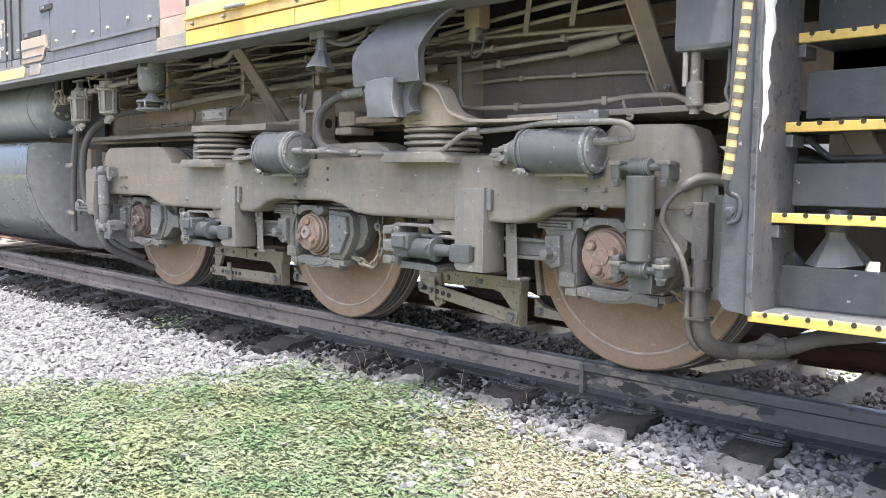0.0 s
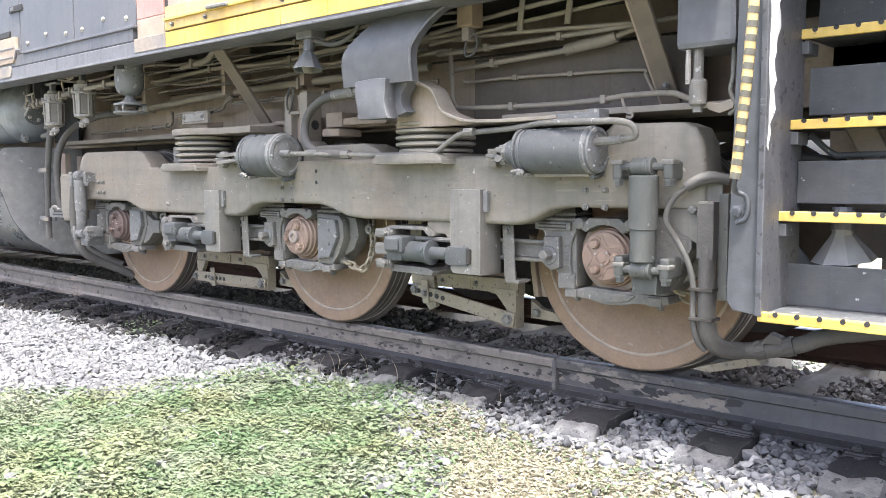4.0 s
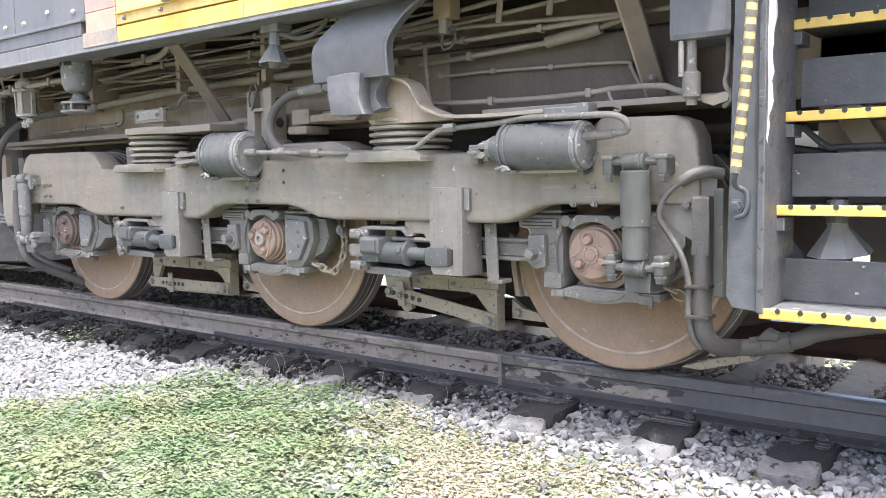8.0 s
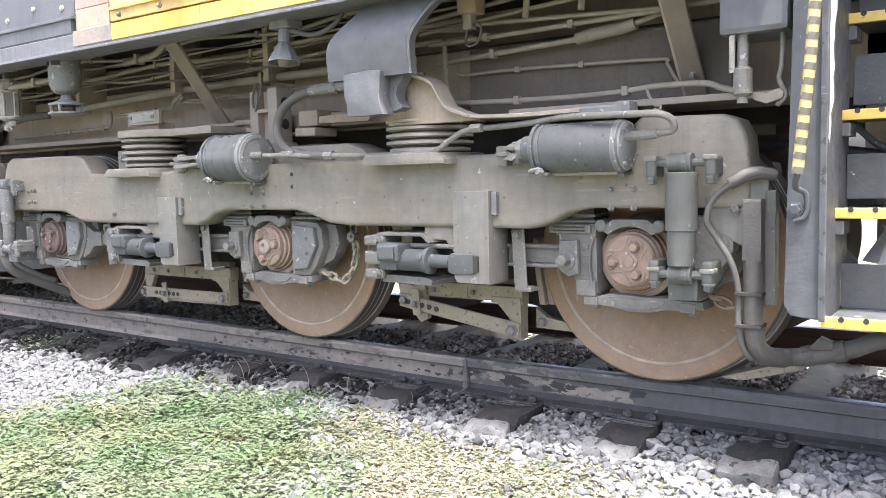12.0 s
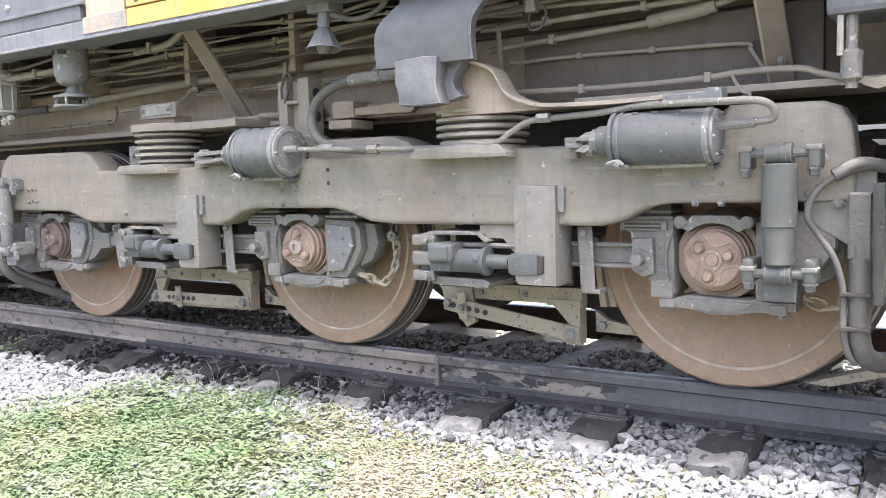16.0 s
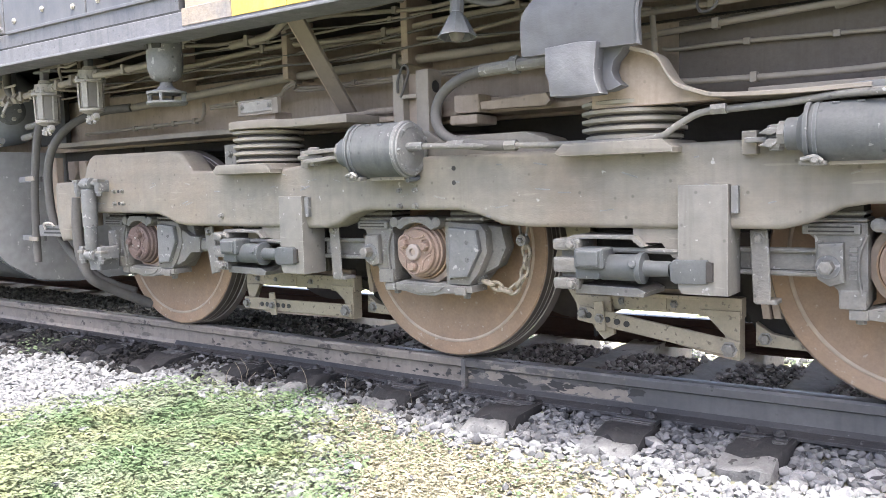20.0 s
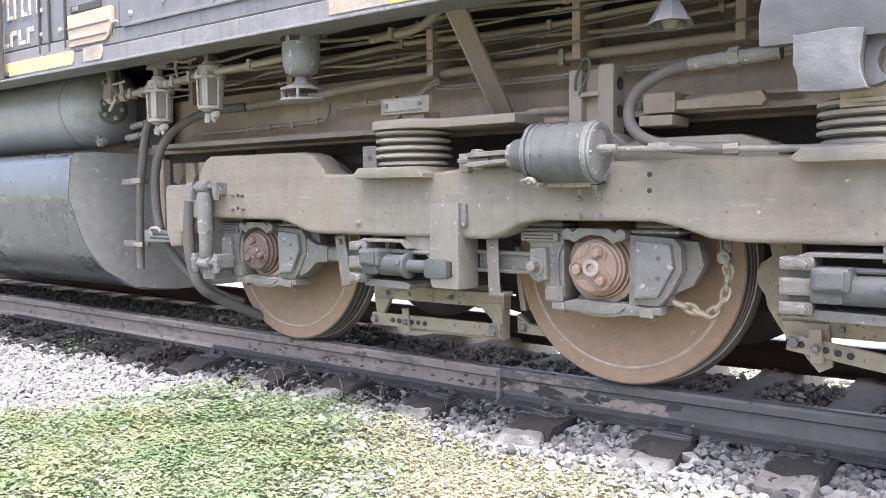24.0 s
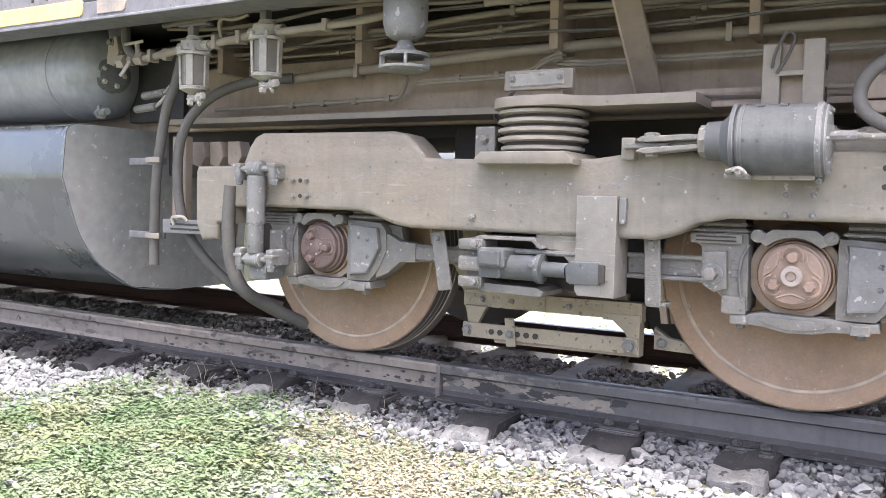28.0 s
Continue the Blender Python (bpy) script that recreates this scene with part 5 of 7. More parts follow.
# -- rubber spring stacks
def stack(x, y, z0, z1, r, cap):
    s = part("rubber_spring", turned(fresh(), [(0, r * 0.86), (z1 - z0, r * 0.86)], (x, y, z0), (0, 0, 1), 32), DARK, loco, "laminated rubber spring stack")
    n = 5
    for k in range(n):
        z = z0 + (k + 0.5) * (z1 - z0) / n
        rr = r * (0.93 if k == 0 else 1.0)
        part("spring_plate", turned(fresh(), [(-0.012, rr * 0.88), (-0.006, rr), (0.006, rr), (0.012, rr * 0.88)], (x, y, z), (0, 0, 1), 32), SPRING, s, smooth=40)
    part("spring_seat", prism(fresh(), [(x - r * 1.06, z0 - 0.05), (x - r * 1.2, z0 - 0.035), (x - r * 1.0, z0 + 0.0), (x + r * 0.95, z0 + 0.0), (x + r * 1.15, z0 - 0.03), (x + r * 1.15, z0 - 0.05)], y - r * 1.12, y + r * 0.8, 0.016), TRUCK, s, smooth=40)
    if cap:
        plan = [(x - r * 1.1 * math.sin(k * math.pi / 12), y - r * 1.1 * math.cos(k * math.pi / 12)) for k in range(13)]
        plan = plan[::-1] + [(x + 0.12, y - r * 1.08), (x + 0.2, y - 0.13), (x + 0.27, y - 0.1), (x + 0.62, y - 0.1), (x + 0.62, y + r * 1.1)]
        cap_bm = prism(fresh(), plan, z1 - 0.004, z1 + 0.036, 0.006)
        for v in cap_bm.verts:
            v.co = Vector((v.co.x, v.co.z, v.co.y))
        part("spring_cap", cap_bm, PIPE, s, "rounded plate that runs on as a ledge", smooth=40)
    return s


left_stack = stack(-0.955, -0.24, 0.95, 1.125, 0.18, True)
stack(1.02, -0.24, 0.965, 1.12, 0.195, False)
pad = part("spring_pad", box(fresh(), -1.10, -0.81, -0.31, -0.285, 1.198, 1.275, 0.004), PIPE, left_stack, "pale plate with two bolts")
for x in (-1.06, -0.86):
    part("pad_bolt", nut(fresh(), x, -0.318, 1.24, 0.011, 0.008), IRON, left_stack)
part("pad_lip", bar(fresh(), (-1.075, -0.312, 1.236), (-0.845, -0.312, 1.24), 0.055, 0.01), ALLOY, left_stack)
part("spring_post", box(fresh(), -1.0, -0.86, -0.28, -0.16, 1.155, 1.21, 0.008), UNDER, left_stack)
part("side_bracket", box(fresh(), -1.23, -1.14, -0.30, -0.16, 0.93, 1.06, 0.006), IRON, left_stack)
bolt(left_stack, -1.185, -0.302, 1.01, 0.016, IRON)


# -- big air cylinders on the frame
def air_cylinder(nose, flange, end, z, r, y, reach):
    """nose, flange, end: stations along x of a squat cylinder with a flat end cover; reach: how far its clevis stands out."""
    def ringed(name, x, profile, material, label="", steps=40):
        return part(name, turned(fresh(), profile, (x, y, z), (1, 0, 0), steps), material, c if name != "air_cylinder" else loco, label, smooth=32)

    c = None
    long, span = end - flange, flange - nose
    c = ringed("air_cylinder", flange, [(0, r * 0.95), (0.008, r), (long - 0.016, r), (long - 0.006, r * 0.98), (long, r * 0.93)], CYLINDER, "blue-grey air cylinder with a clamped band and a flat end")
    ringed("nose_cone", nose, [(0, r * 0.42), (0.004, r * 0.55), (span * 0.5, r * 0.57), (span * 0.62, r * 0.66), (span * 0.9, r * 0.92), (span, r * 0.95)], CYLINDER)
    ringed("clamp_band", flange - 0.016, [(0, r * 0.92), (0.002, r * 1.04), (0.015, r * 1.04), (0.017, r * 0.97)], CYLINDER)
    ringed("clamp_band", flange + 0.012, [(0, r * 0.97), (0.001, r * 1.03), (0.013, r * 1.03), (0.014, r * 0.97)], CYLINDER)
    ringed("end_rim", end - 0.03, [(0, r * 0.99), (0.003, r * 1.025), (0.016, r * 1.025), (0.02, r * 0.99)], SPOTTED)
    ringed("end_cover", end - 0.002, [(0, r * 0.95), (0.006, r * 0.93), (0.01, r * 0.8), (0.006, r * 0.72), (0.011, r * 0.5), (0.02, r * 0.32), (0.021, 0)], SPOTTED, "scuffed dished cylinder end cover")
    for k in range(7):
        a = 0.5 + k * 2 * math.pi / 7
        part("cover_bolt", nut(fresh(), end + 0.004, y + r * 0.82 * math.cos(a), z + r * 0.82 * math.sin(a), r * 0.07, 0.008, (1, 0, 0)), SPOTTED, c)
    ringed("nose_ring", nose - 0.022, [(0, r * 0.3), (0.001, r * 0.46), (0.022, r * 0.46)], IRON, steps=8)
    part("push_rod", rod(fresh(), (nose - reach * 0.5, y + 0.02, z - 0.012), (nose, y, z), 0.015, 8), IRON, c)
    # flat clevis straps laid over one another, with an upright pin
    tip = nose - reach
    for s in (-1, 1):
        part("clevis", prism(fresh(), [(tip + 0.05, z - 0.014 + s * 0.02), (tip + 0.07, z - 0.002 + s * 0.02), (nose - 0.05, z + 0.006 + s * 0.018), (nose - 0.01, z + 0.004 + s * 0.016), (nose - 0.02, z - 0.01 + s * 0.016), (tip + 0.09, z - 0.022 + s * 0.02)], y - 0.035, y + 0.05, 0.004), IRON, c)
    part("clevis_tongue", box(fresh(), tip, nose - reach * 0.45, y - 0.01, y + 0.045, z - 0.022, z - 0.004, 0.005), IRON, c)
    part("clevis_pin", nut(fresh(), tip + 0.1, y, z + 0.016, 0.03, 0.014, (0, 0, 1)), IRON, c)
    part("clevis_pin", nut(fresh(), tip + 0.1, y, z - 0.036, 0.024, 0.014, (0, 0, -1)), IRON, c)
    part("clevis_post", box(fresh(), tip - 0.02, tip + 0.03, y + 0.03, y + 0.16, z - 0.06, z + 0.02, 0.006), TRUCK, c)
    # the band's lug and bolt beneath, and the tabs on top
    part("band_lug", box(fresh(), flange - 0.03, flange + 0.05, y - r * 0.72, y - r * 0.3, z - r * 1.1, z - r * 0.94, 0.006), IRON, c)
    part("band_bolt", tube(fresh(), [(flange - 0.02, y - r * 0.8, z - r * 0.9), (flange + 0.02, y - r * 0.86, z - r * 0.82), (flange + 0.04, y - r * 0.8, z - r * 0.96)], 0.008, 8), IRON, c)
    bolt(c, flange + 0.02, y - r * 0.74, z - r * 0.92, 0.013, IRON, high=0.016)
    for x in (flange + 0.06, flange + 0.13):
        part("lifting_tab", box(fresh(), x, x + 0.025, y - r * 0.5, y - r * 0.3, z + r * 0.88, z + r * 0.96, 0.004), CYLINDER, c)
    part("mounting_foot", box(fresh(), flange + 0.05, end - 0.03, y - r * 0.2, y + 0.2, z - r * 1.1, z - r * 0.6, 0.006), TRUCK, c)
    part("end_strap", tube(fresh(), [(end - 0.02, y + r * 0.75, z + r * 0.75), (end - 0.02, y + r * 1.12, z), (end - 0.02, y + r * 0.7, z - r * 0.95), (end - 0.02, y - r * 0.1, z - r * 1.12)], 0.01, 8), CYLINDER, c, smooth=60)
    return c


small_cylinder = air_cylinder(-0.27, -0.165, 0.105, 0.977, 0.118, -0.43, 0.29)
large_cylinder = air_cylinder(1.61, 1.69, 2.03, 0.957, 0.094, -0.43, 0.13)
part("cover_port", rod(fresh(), (0.11, -0.47, 0.985), (0.19, -0.465, 0.985), 0.018, 10), SPOTTED, small_cylinder)
part("cover_port", tube(fresh(), [(2.02, -0.46, 0.985), (2.07, -0.465, 0.988), (2.13, -0.47, 0.99), (2.16, -0.475, 0.992)], 0.017, 10), IRON, large_cylinder)
part("top_rail", prism(fresh(), [(1.76, 1.06), (1.755, 1.09), (1.80, 1.1), (1.845, 1.104), (1.995, 1.104), (2.004, 1.116), (2.049, 1.114), (2.055, 1.06)], -0.46, -0.38, 0.006), SPOTTED, large_cylinder)

# -- hose that loops from the bolster along the frame top
hose = part("brake_hose", tube(fresh(), [(0.72, -0.38, 1.288), (0.60, -0.37, 1.287), (0.46, -0.36, 1.284), (0.33, -0.36, 1.262), (0.225, -0.36, 1.205), (0.185, -0.36, 1.13), (0.215, -0.38, 1.055), (0.32, -0.42, 1.0), (0.46, -0.44, 0.977), (0.62, -0.44, 0.968)], 0.022, 12), RUBBER, loco, "dusty rubber brake hose loop", smooth=60)
part("hose_sleeve", tube(fresh(), [(0.74, -0.38, 1.288), (0.42, -0.36, 1.28)], 0.026, 12, smooth=False), IRON, hose)
part("hose_fitting", tube(fresh(), [(0.60, -0.37, 1.287), (0.565, -0.37, 1.286)], 0.036, 6, smooth=False), IRON, hose)
line = part("air_line", tube(fresh(), [(0.15, -0.465, 0.985), (0.33, -0.455, 0.978), (0.53, -0.45, 0.972), (0.83, -0.44, 0.962), (1.16, -0.44, 0.965), (1.25, -0.43, 1.005), (1.33, -0.43, 1.043), (1.424, -0.43, 1.05), (1.617, -0.44, 1.057), (1.773, -0.46, 1.069), (1.917, -0.5, 1.067), (2.064, -0.515, 1.062), (2.154, -0.51, 1.06), (2.203, -0.5, 1.048), (2.222, -0.49, 1.022), (2.21, -0.48, 0.998), (2.15, -0.475, 0.992)], 0.0125, 10), IRON, loco, "thin steel air line along the frame", smooth=60)
for x, z in ((0.33, 0.984), (0.36, 0.982), (0.6, 0.969), (1.4, 1.051)):
    part("line_union", rod(fresh(), (x - 0.025, -0.448, z), (x + 0.025, -0.448, z), 0.019, 6), IRON, line)


# -- dampers at both ends of the truck
def damper(x, y, z0, z1, r, skin):
    d = part("damper", turned(fresh(), [(0, r * 0.84), (0.006, r * 0.93), (z1 - z0 - 0.006, r * 0.93), (z1 - z0, r * 0.84)], (x, y, z0), (0, 0, 1), 24), skin, loco, "upright telescopic damper", smooth=35)
    part("damper_sleeve", turned(fresh(), [(0, r * 0.95), (0.003, r * 1.06), ((z1 - z0) * 0.62, r * 1.06), ((z1 - z0) * 0.63, r * 0.9)], (x, y, z0 + (z1 - z0) * 0.38), (0, 0, 1), 24), skin, d, smooth=35)
    for z, post in ((z1 + 0.035, 0.12), (z0 - 0.03, 0.11)):
        up = z > z0
        part("damper_eye", turned(fresh(), [(-0.042, 0.02), (-0.04, 0.034), (0.04, 0.034), (0.042, 0.02)], (x, y, z), (1, 0, 0), 16), skin, d, smooth=35)
        part("eye_band", rod(fresh(), (x + 0.012, y, z), (x + 0.026, y, z), 0.037, 16), skin, d)
        part("eye_pin", rod(fresh(), (x - post, y, z), (x + post, y, z), 0.015, 10), skin, d)
        for s in (-1, 1):
            at = x + s * (post - 0.015)
            part("pin_post", box(fresh(), at - 0.019, at + 0.019, y - 0.02, y + 0.11, z - 0.05 if up else z - 0.03, z + 0.02 if up else z + 0.05, 0.012, 3), skin, d, smooth=40)
            part("post_cap", box(fresh(), at - 0.025, at + 0.025, y - 0.024, y + 0.03, z + 0.008, z + 0.026, 0.006), PEDESTAL, d)
            part("post_nut", nut(fresh(), at, y, z - 0.05 if up else z - 0.03, 0.018, 0.022, (0, 0, -1)), skin, d)
    part("foot_block", prism(fresh(), [(x - 0.055, z0 - 0.045), (x + 0.055, z0 - 0.045), (x + 0.056, z0 - 0.07), (x + 0.052, z0 - 0.125), (x - 0.05, z0 - 0.125), (x - 0.056, z0 - 0.07)], y + 0.01, y + 0.14, 0.012), skin, d)
    return d


damper(2.225, -0.425, 0.53, 0.855, 0.052, DAMPER)
damper(-2.31, -0.415, 0.49, 0.845, 0.04, SPOTTED)
part("damper_guard", prism(fresh(), [(2.2, 0.70), (2.38, 0.70), (2.38, 0.58), (2.33, 0.50), (2.26, 0.45), (2.2, 0.45)], -0.34, -0.26, 0.01), IRON, loco)


# -- chains
def chain(points, r, gauge):
    first = None
    line = flow(points, 12)
    total, at = 0.0, []
    gap = r * 2.6
    walked = 0.0
    for a, b in zip(line, line[1:]):
        step = (b - a).length
        while walked + step >= total:
            s = (total - walked) / max(step, 1e-6)
            at.append((a.lerp(b, s), (b - a).normalized()))
            total += gap
        walked += step
    holder = None
    for k, (p, way) in enumerate(at):
        side = Vector((0, 1, 0)).cross(way).normalized() if k % 2 else Vector((0, 1, 0))
        ring = [p + way * (r * 1.75 * math.cos(s * math.pi / 5)) + side * (r * math.sin(s * math.pi / 5)) for s in range(11)]
        bm = tube(fresh(), ring, gauge, 6, smooth=False)
        if holder is None:
            holder = part("chain", bm, RIGGING, loco, "rusty safety chain", smooth=60)
        else:
            part("link", bm, RIGGING, holder, smooth=60)
    return holder


chain([(0.495, -0.175, 0.572), (0.505, -0.17, 0.51), (0.49, -0.18, 0.42), (0.44, -0.19, 0.36), (0.38, -0.2, 0.375), (0.3, -0.2, 0.40)], 0.017, 0.0085)
chain([(2.26, -0.2, 0.40), (2.31, -0.2, 0.375), (2.36, -0.2, 0.365), (2.4, -0.2, 0.395), (2.42, -0.2, 0.45)], 0.02, 0.007)
for x, z in ((0.283, 0.405), (2.23, 0.41), (0.492, 0.578)):
    eye = part("chain_eye", turned(fresh(), [(-0.016, 0.009), (-0.018, 0.024), (0.018, 0.024)], (x, -0.18, z), (0, 1, 0), 14), IRON, loco, smooth=35)
    part("eye_pin", nut(fresh(), x, -0.196, z, 0.012, 0.012), IRON, eye)
    if z > 0.5:
        for q in (-1, 1):
            part("eye_strap", bar(fresh(), (x + q * 0.012, -0.17, z + 0.01), (x + q * 0.024, -0.17, z + 0.09), 0.008, 0.014, 0.002), IRON, eye)

# -- bolster hanger over the middle of the truck
bm = fresh()
rows = [(0.98, 1.37, 1.75, -0.44), (0.945, 1.345, 1.62, -0.50), (0.86, 1.262, 1.54, -0.55), (0.765, 1.198, 1.465, -0.575), (0.727, 1.166, 1.40, -0.58), (0.722, 1.163, 1.28, -0.565)]
upper = flow([(a, d, c) for a, b, c, d in rows], 4)
lower_edge = flow([(b, d, c) for a, b, c, d in rows], 4)
rows = [(p.x, q.x, p.z, p.y) for p, q in zip(upper, lower_edge)]
front = [[bm.verts.new((x0 + (x1 - x0) * s, y, z)) for s in (0, 0.33, 0.67, 1)] for x0, x1, z, y in rows]
rear = [[bm.verts.new((x0 + (x1 - x0) * s, y + 0.05, z)) for s in (0, 0.33, 0.67, 1)] for x0, x1, z, y in rows]
for a, b in zip(range(len(rows) - 1), range(1, len(rows))):
    for i in range(3):
        bm.faces.new((front[a][i], front[a][i + 1], front[b][i + 1], front[b][i]))
        bm.faces.new((rear[a][i], rear[b][i], rear[b][i + 1], rear[a][i + 1]))
    bm.faces.new((front[a][0], front[b][0], rear[b][0], rear[a][0]))
    bm.faces.new((front[a][3], rear[a][3], rear[b][3], front[b][3]))
for q, flip in ((0, 1), (-1, -1)):
    for i in range(3):
        bm.faces.new((front[q][i], rear[q][i], rear[q][i + 1], front[q][i + 1]))
hanger = part("bolster_hanger", bm, BOLSTER, loco, "curved blue-grey bolster hanger", smooth=50)
part("hanger_edge", tube(fresh(), [(q.x + 0.004, q.y, q.z) for q in lower_edge], 0.009, 6, smooth=False), BOLSTER, hanger, smooth=60)
hook = part("bolster_hook", prism(fresh(), [(0.83, 1.298), (0.96, 1.306), (1.03, 1.30), (1.026, 1.27), (1.018, 1.21), (1.022, 1.17), (1.04, 1.123), (0.95, 1.12), (0.847, 1.126), (0.842, 1.18), (0.83, 1.21)], -0.592, -0.515, 0.006), BOLSTER, hanger, "hooked stop casting", smooth=40)
part("hook_plate", prism(fresh(), [(0.87, 1.30), (1.085, 1.30), (1.1, 1.285), (1.085, 1.262), (1.06, 1.238), (1.052, 1.205), (1.062, 1.178), (1.09, 1.152), (1.05, 1.138), (0.88, 1.13)], -0.52, -0.45, 0.006), BOLSTER, hanger, "hooked plate behind the stop", smooth=40)
arch = flow([(1.03, 0, 1.292), (1.095, 0, 1.284), (1.184, 0, 1.25), (1.218, 0, 1.204), (1.243, 0, 1.163), (1.272, 0, 1.138), (1.336, 0, 1.114), (1.403, 0, 1.098), (1.611, 0, 1.09), (1.86, 0, 1.092)], 4)
part("bolster_web", prism(fresh(), [(q.x, q.z - 0.006) for q in arch if q.x < 1.42] + [(1.4, 1.085), (0.93, 1.085), (0.93, 1.285)], -0.42, -0.37, 0.004), UNDER, hanger, "brown bolster web over the spring", smooth=40)
part("bolster_flange", prism(fresh(), [(q.x, q.z + 0.007) for q in arch] + [(q.x, q.z - 0.008) for q in reversed(arch)], -0.47, -0.36, 0.002, 1), PIPE, hanger, "bent flange plate over the spring", smooth=40)

# -- underframe: centre sill web, ledge, braces
web = part("underframe_web", box(fresh(), -8.0, 3.0, 0.14, 0.2, 1.12, 1.47, 0.004), UNDER, loco, "brown grimy underframe web")
part("upper_web", box(fresh(), -8.0, 6.0, 0.55, 0.6, 1.45, 1.74, 0.004), UNDER, web)
part("web_shelf", box(fresh(), -8.0, 6.0, 0.14, 0.58, 1.46, 1.475, 0.002), DARK, web)
part("web_ledge", box(fresh(), -3.3, -0.35, -0.08, 0.17, 1.135, 1.165, 0.004), PIPE, web)
part("web_ledge", box(fresh(), -0.42, 0.75, -0.1, 0.17, 1.15, 1.2, 0.004), UNDER, web)
part("web_ledge", box(fresh(), 1.45, 2.6, -0.28, 0.16, 1.105, 1.13, 0.004), PIPE, web)
part("bay_panel", box(fresh(), 1.14, 2.3, -0.09, -0.05, 1.13, 1.42, 0.006), BAY, web)
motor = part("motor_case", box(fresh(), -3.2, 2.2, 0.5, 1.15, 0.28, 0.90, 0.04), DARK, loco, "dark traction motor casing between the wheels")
# added dark blocks that close bright gaps above and behind the side frame
part("gap_filler", box(fresh(), -1.62, 1.5, 0.22, 1.3, 0.86, 1.16, 0.02), DARK, motor)
part("gap_filler", box(fresh(), 1.48, 2.7, 0.22, 1.3, 1.04, 1.16, 0.02), DARK, motor)
part("gap_filler", box(fresh(), -2.64, -1.6, 0.22, 1.3, 1.06, 1.16, 0.02), DARK, motor)
part("gap_filler", box(fresh(), -3.6, -2.66, 0.22, 1.3, 0.86, 1.16, 0.02), DARK, motor)
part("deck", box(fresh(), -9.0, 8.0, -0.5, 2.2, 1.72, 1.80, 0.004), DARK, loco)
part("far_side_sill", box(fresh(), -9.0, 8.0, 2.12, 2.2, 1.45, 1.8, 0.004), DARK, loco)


def brace(x0, z0, x1, z1, y0, y1, wide, skin):
    b = part("diagonal_brace", bar(fresh(), (x0, y0, z0), (x1, y1, z1), wide, 0.02, 0.003, up=(1, 0, 0)), skin, loco, "slanting angle-iron brace")
    part("brace_flange", bar(fresh(), (x0 - wide / 2, y0 + 0.035, z0), (x1 - wide / 2, y1 + 0.035, z1), 0.02, 0.07, 0.003, up=(1, 0, 0)), UNDER, b)
    return b


brace(-0.587, 1.16, -0.637, 1.72, 0.0, -0.41, 0.10, RUSTY)
braced = brace(2.168, 1.15, 2.155, 1.72, -0.085, -0.52, 0.085, RUSTY)
bolt(braced, 2.175, -0.155, 1.215, 0.012, IRON)


def run(name, points, r, material=None, smooth=True, clamps=(), label=""):
    p = part(name, tube(fresh(), points, r, 8, smooth), material or PIPE, loco, label, smooth=60)
    for x in clamps:
        a = [q for q in points if q[0] <= x][-1:] or [points[0]]
        b = [q for q in points if q[0] >= x][:1] or [points[-1]]
        s = 0 if b[0][0] == a[0][0] else (x - a[0][0]) / (b[0][0] - a[0][0])
        c = Vector(a[0]).lerp(Vector(b[0]), s)
        part("clamp", box(fresh(), x - 0.012, x + 0.012, c.y - r * 1.5, c.y + r * 1.5, c.z - r * 1.5, c.z + r * 1.5, 0.003), PIPE, p)
    return p


# straight pipes and conduits along the web
run("air_pipe", [(-2.45, 0.02, 1.36), (-1.9, 0.02, 1.385), (-1.0, 0.02, 1.42), (0.2, 0.02, 1.43), (0.75, 0.02, 1.43)], 0.024, clamps=(-2.05, -1.0, -0.3), label="long dusty air pipe")
run("conduit", [(-1.72, 0.03, 1.315), (-1.2, 0.03, 1.325), (-1.06, 0.0, 1.37), (-0.98, -0.01, 1.385), (-0.85, 0.03, 1.355), (0.8, 0.03, 1.36)], 0.009, clamps=(-1.5, -1.3, -0.6, -0.1, 0.3))
run("conduit", [(-1.72, 0.03, 1.30), (-1.2, 0.03, 1.31), (-1.06, 0.0, 1.355), (-0.98, -0.01, 1.37), (-0.85, 0.03, 1.34), (0.8, 0.03, 1.345)], 0.008)
run("conduit", [(-3.05, 0.06, 1.225), (-2.6, 0.06, 1.23), (-2.2, 0.06, 1.236), (-1.88, 0.06, 1.243), (-1.83, 0.06, 1.262), (-1.80, 0.05, 1.30), (-1.78, 0.03, 1.34)], 0.011, clamps=(-2.5, -2.3, -2.1, -1.9))
for k in range(6):
    z = 1.50 + 0.042 * k
    y = 0.05 - 0.028 * k
    sway = 0.006 + 0.008 * ((k * 5) % 3)
    run("conduit", [(-3.3 + 0.365 * q, y - 0.4 * sway * math.sin(2.3 * q + k), z - 0.02 + 0.002 * q + sway * math.sin(1.7 * q + 2.1 * k)) for q in range(13)], 0.007 + 0.004 * (k % 3), clamps=(-2.2 + 0.1 * k, -1.35 + 0.07 * k, -0.45 + 0.05 * k, 0.4))
run("wire", [(-2.9, -0.12, 1.6), (-2.4, -0.14, 1.575), (-1.9, -0.12, 1.61), (-1.3, -0.16, 1.58), (-0.8, -0.13, 1.62), (-0.2, -0.15, 1.585), (0.35, -0.12, 1.63), (0.7, -0.12, 1.6)], 0.005, RUBBER)
run("wire", [(-1.6, -0.1, 1.46), (-1.1, -0.09, 1.47), (-0.5, -0.12, 1.445), (0.1, -0.1, 1.48), (0.5, -0.1, 1.465), (0.85, -0.12, 1.5)], 0.006, RUBBER)
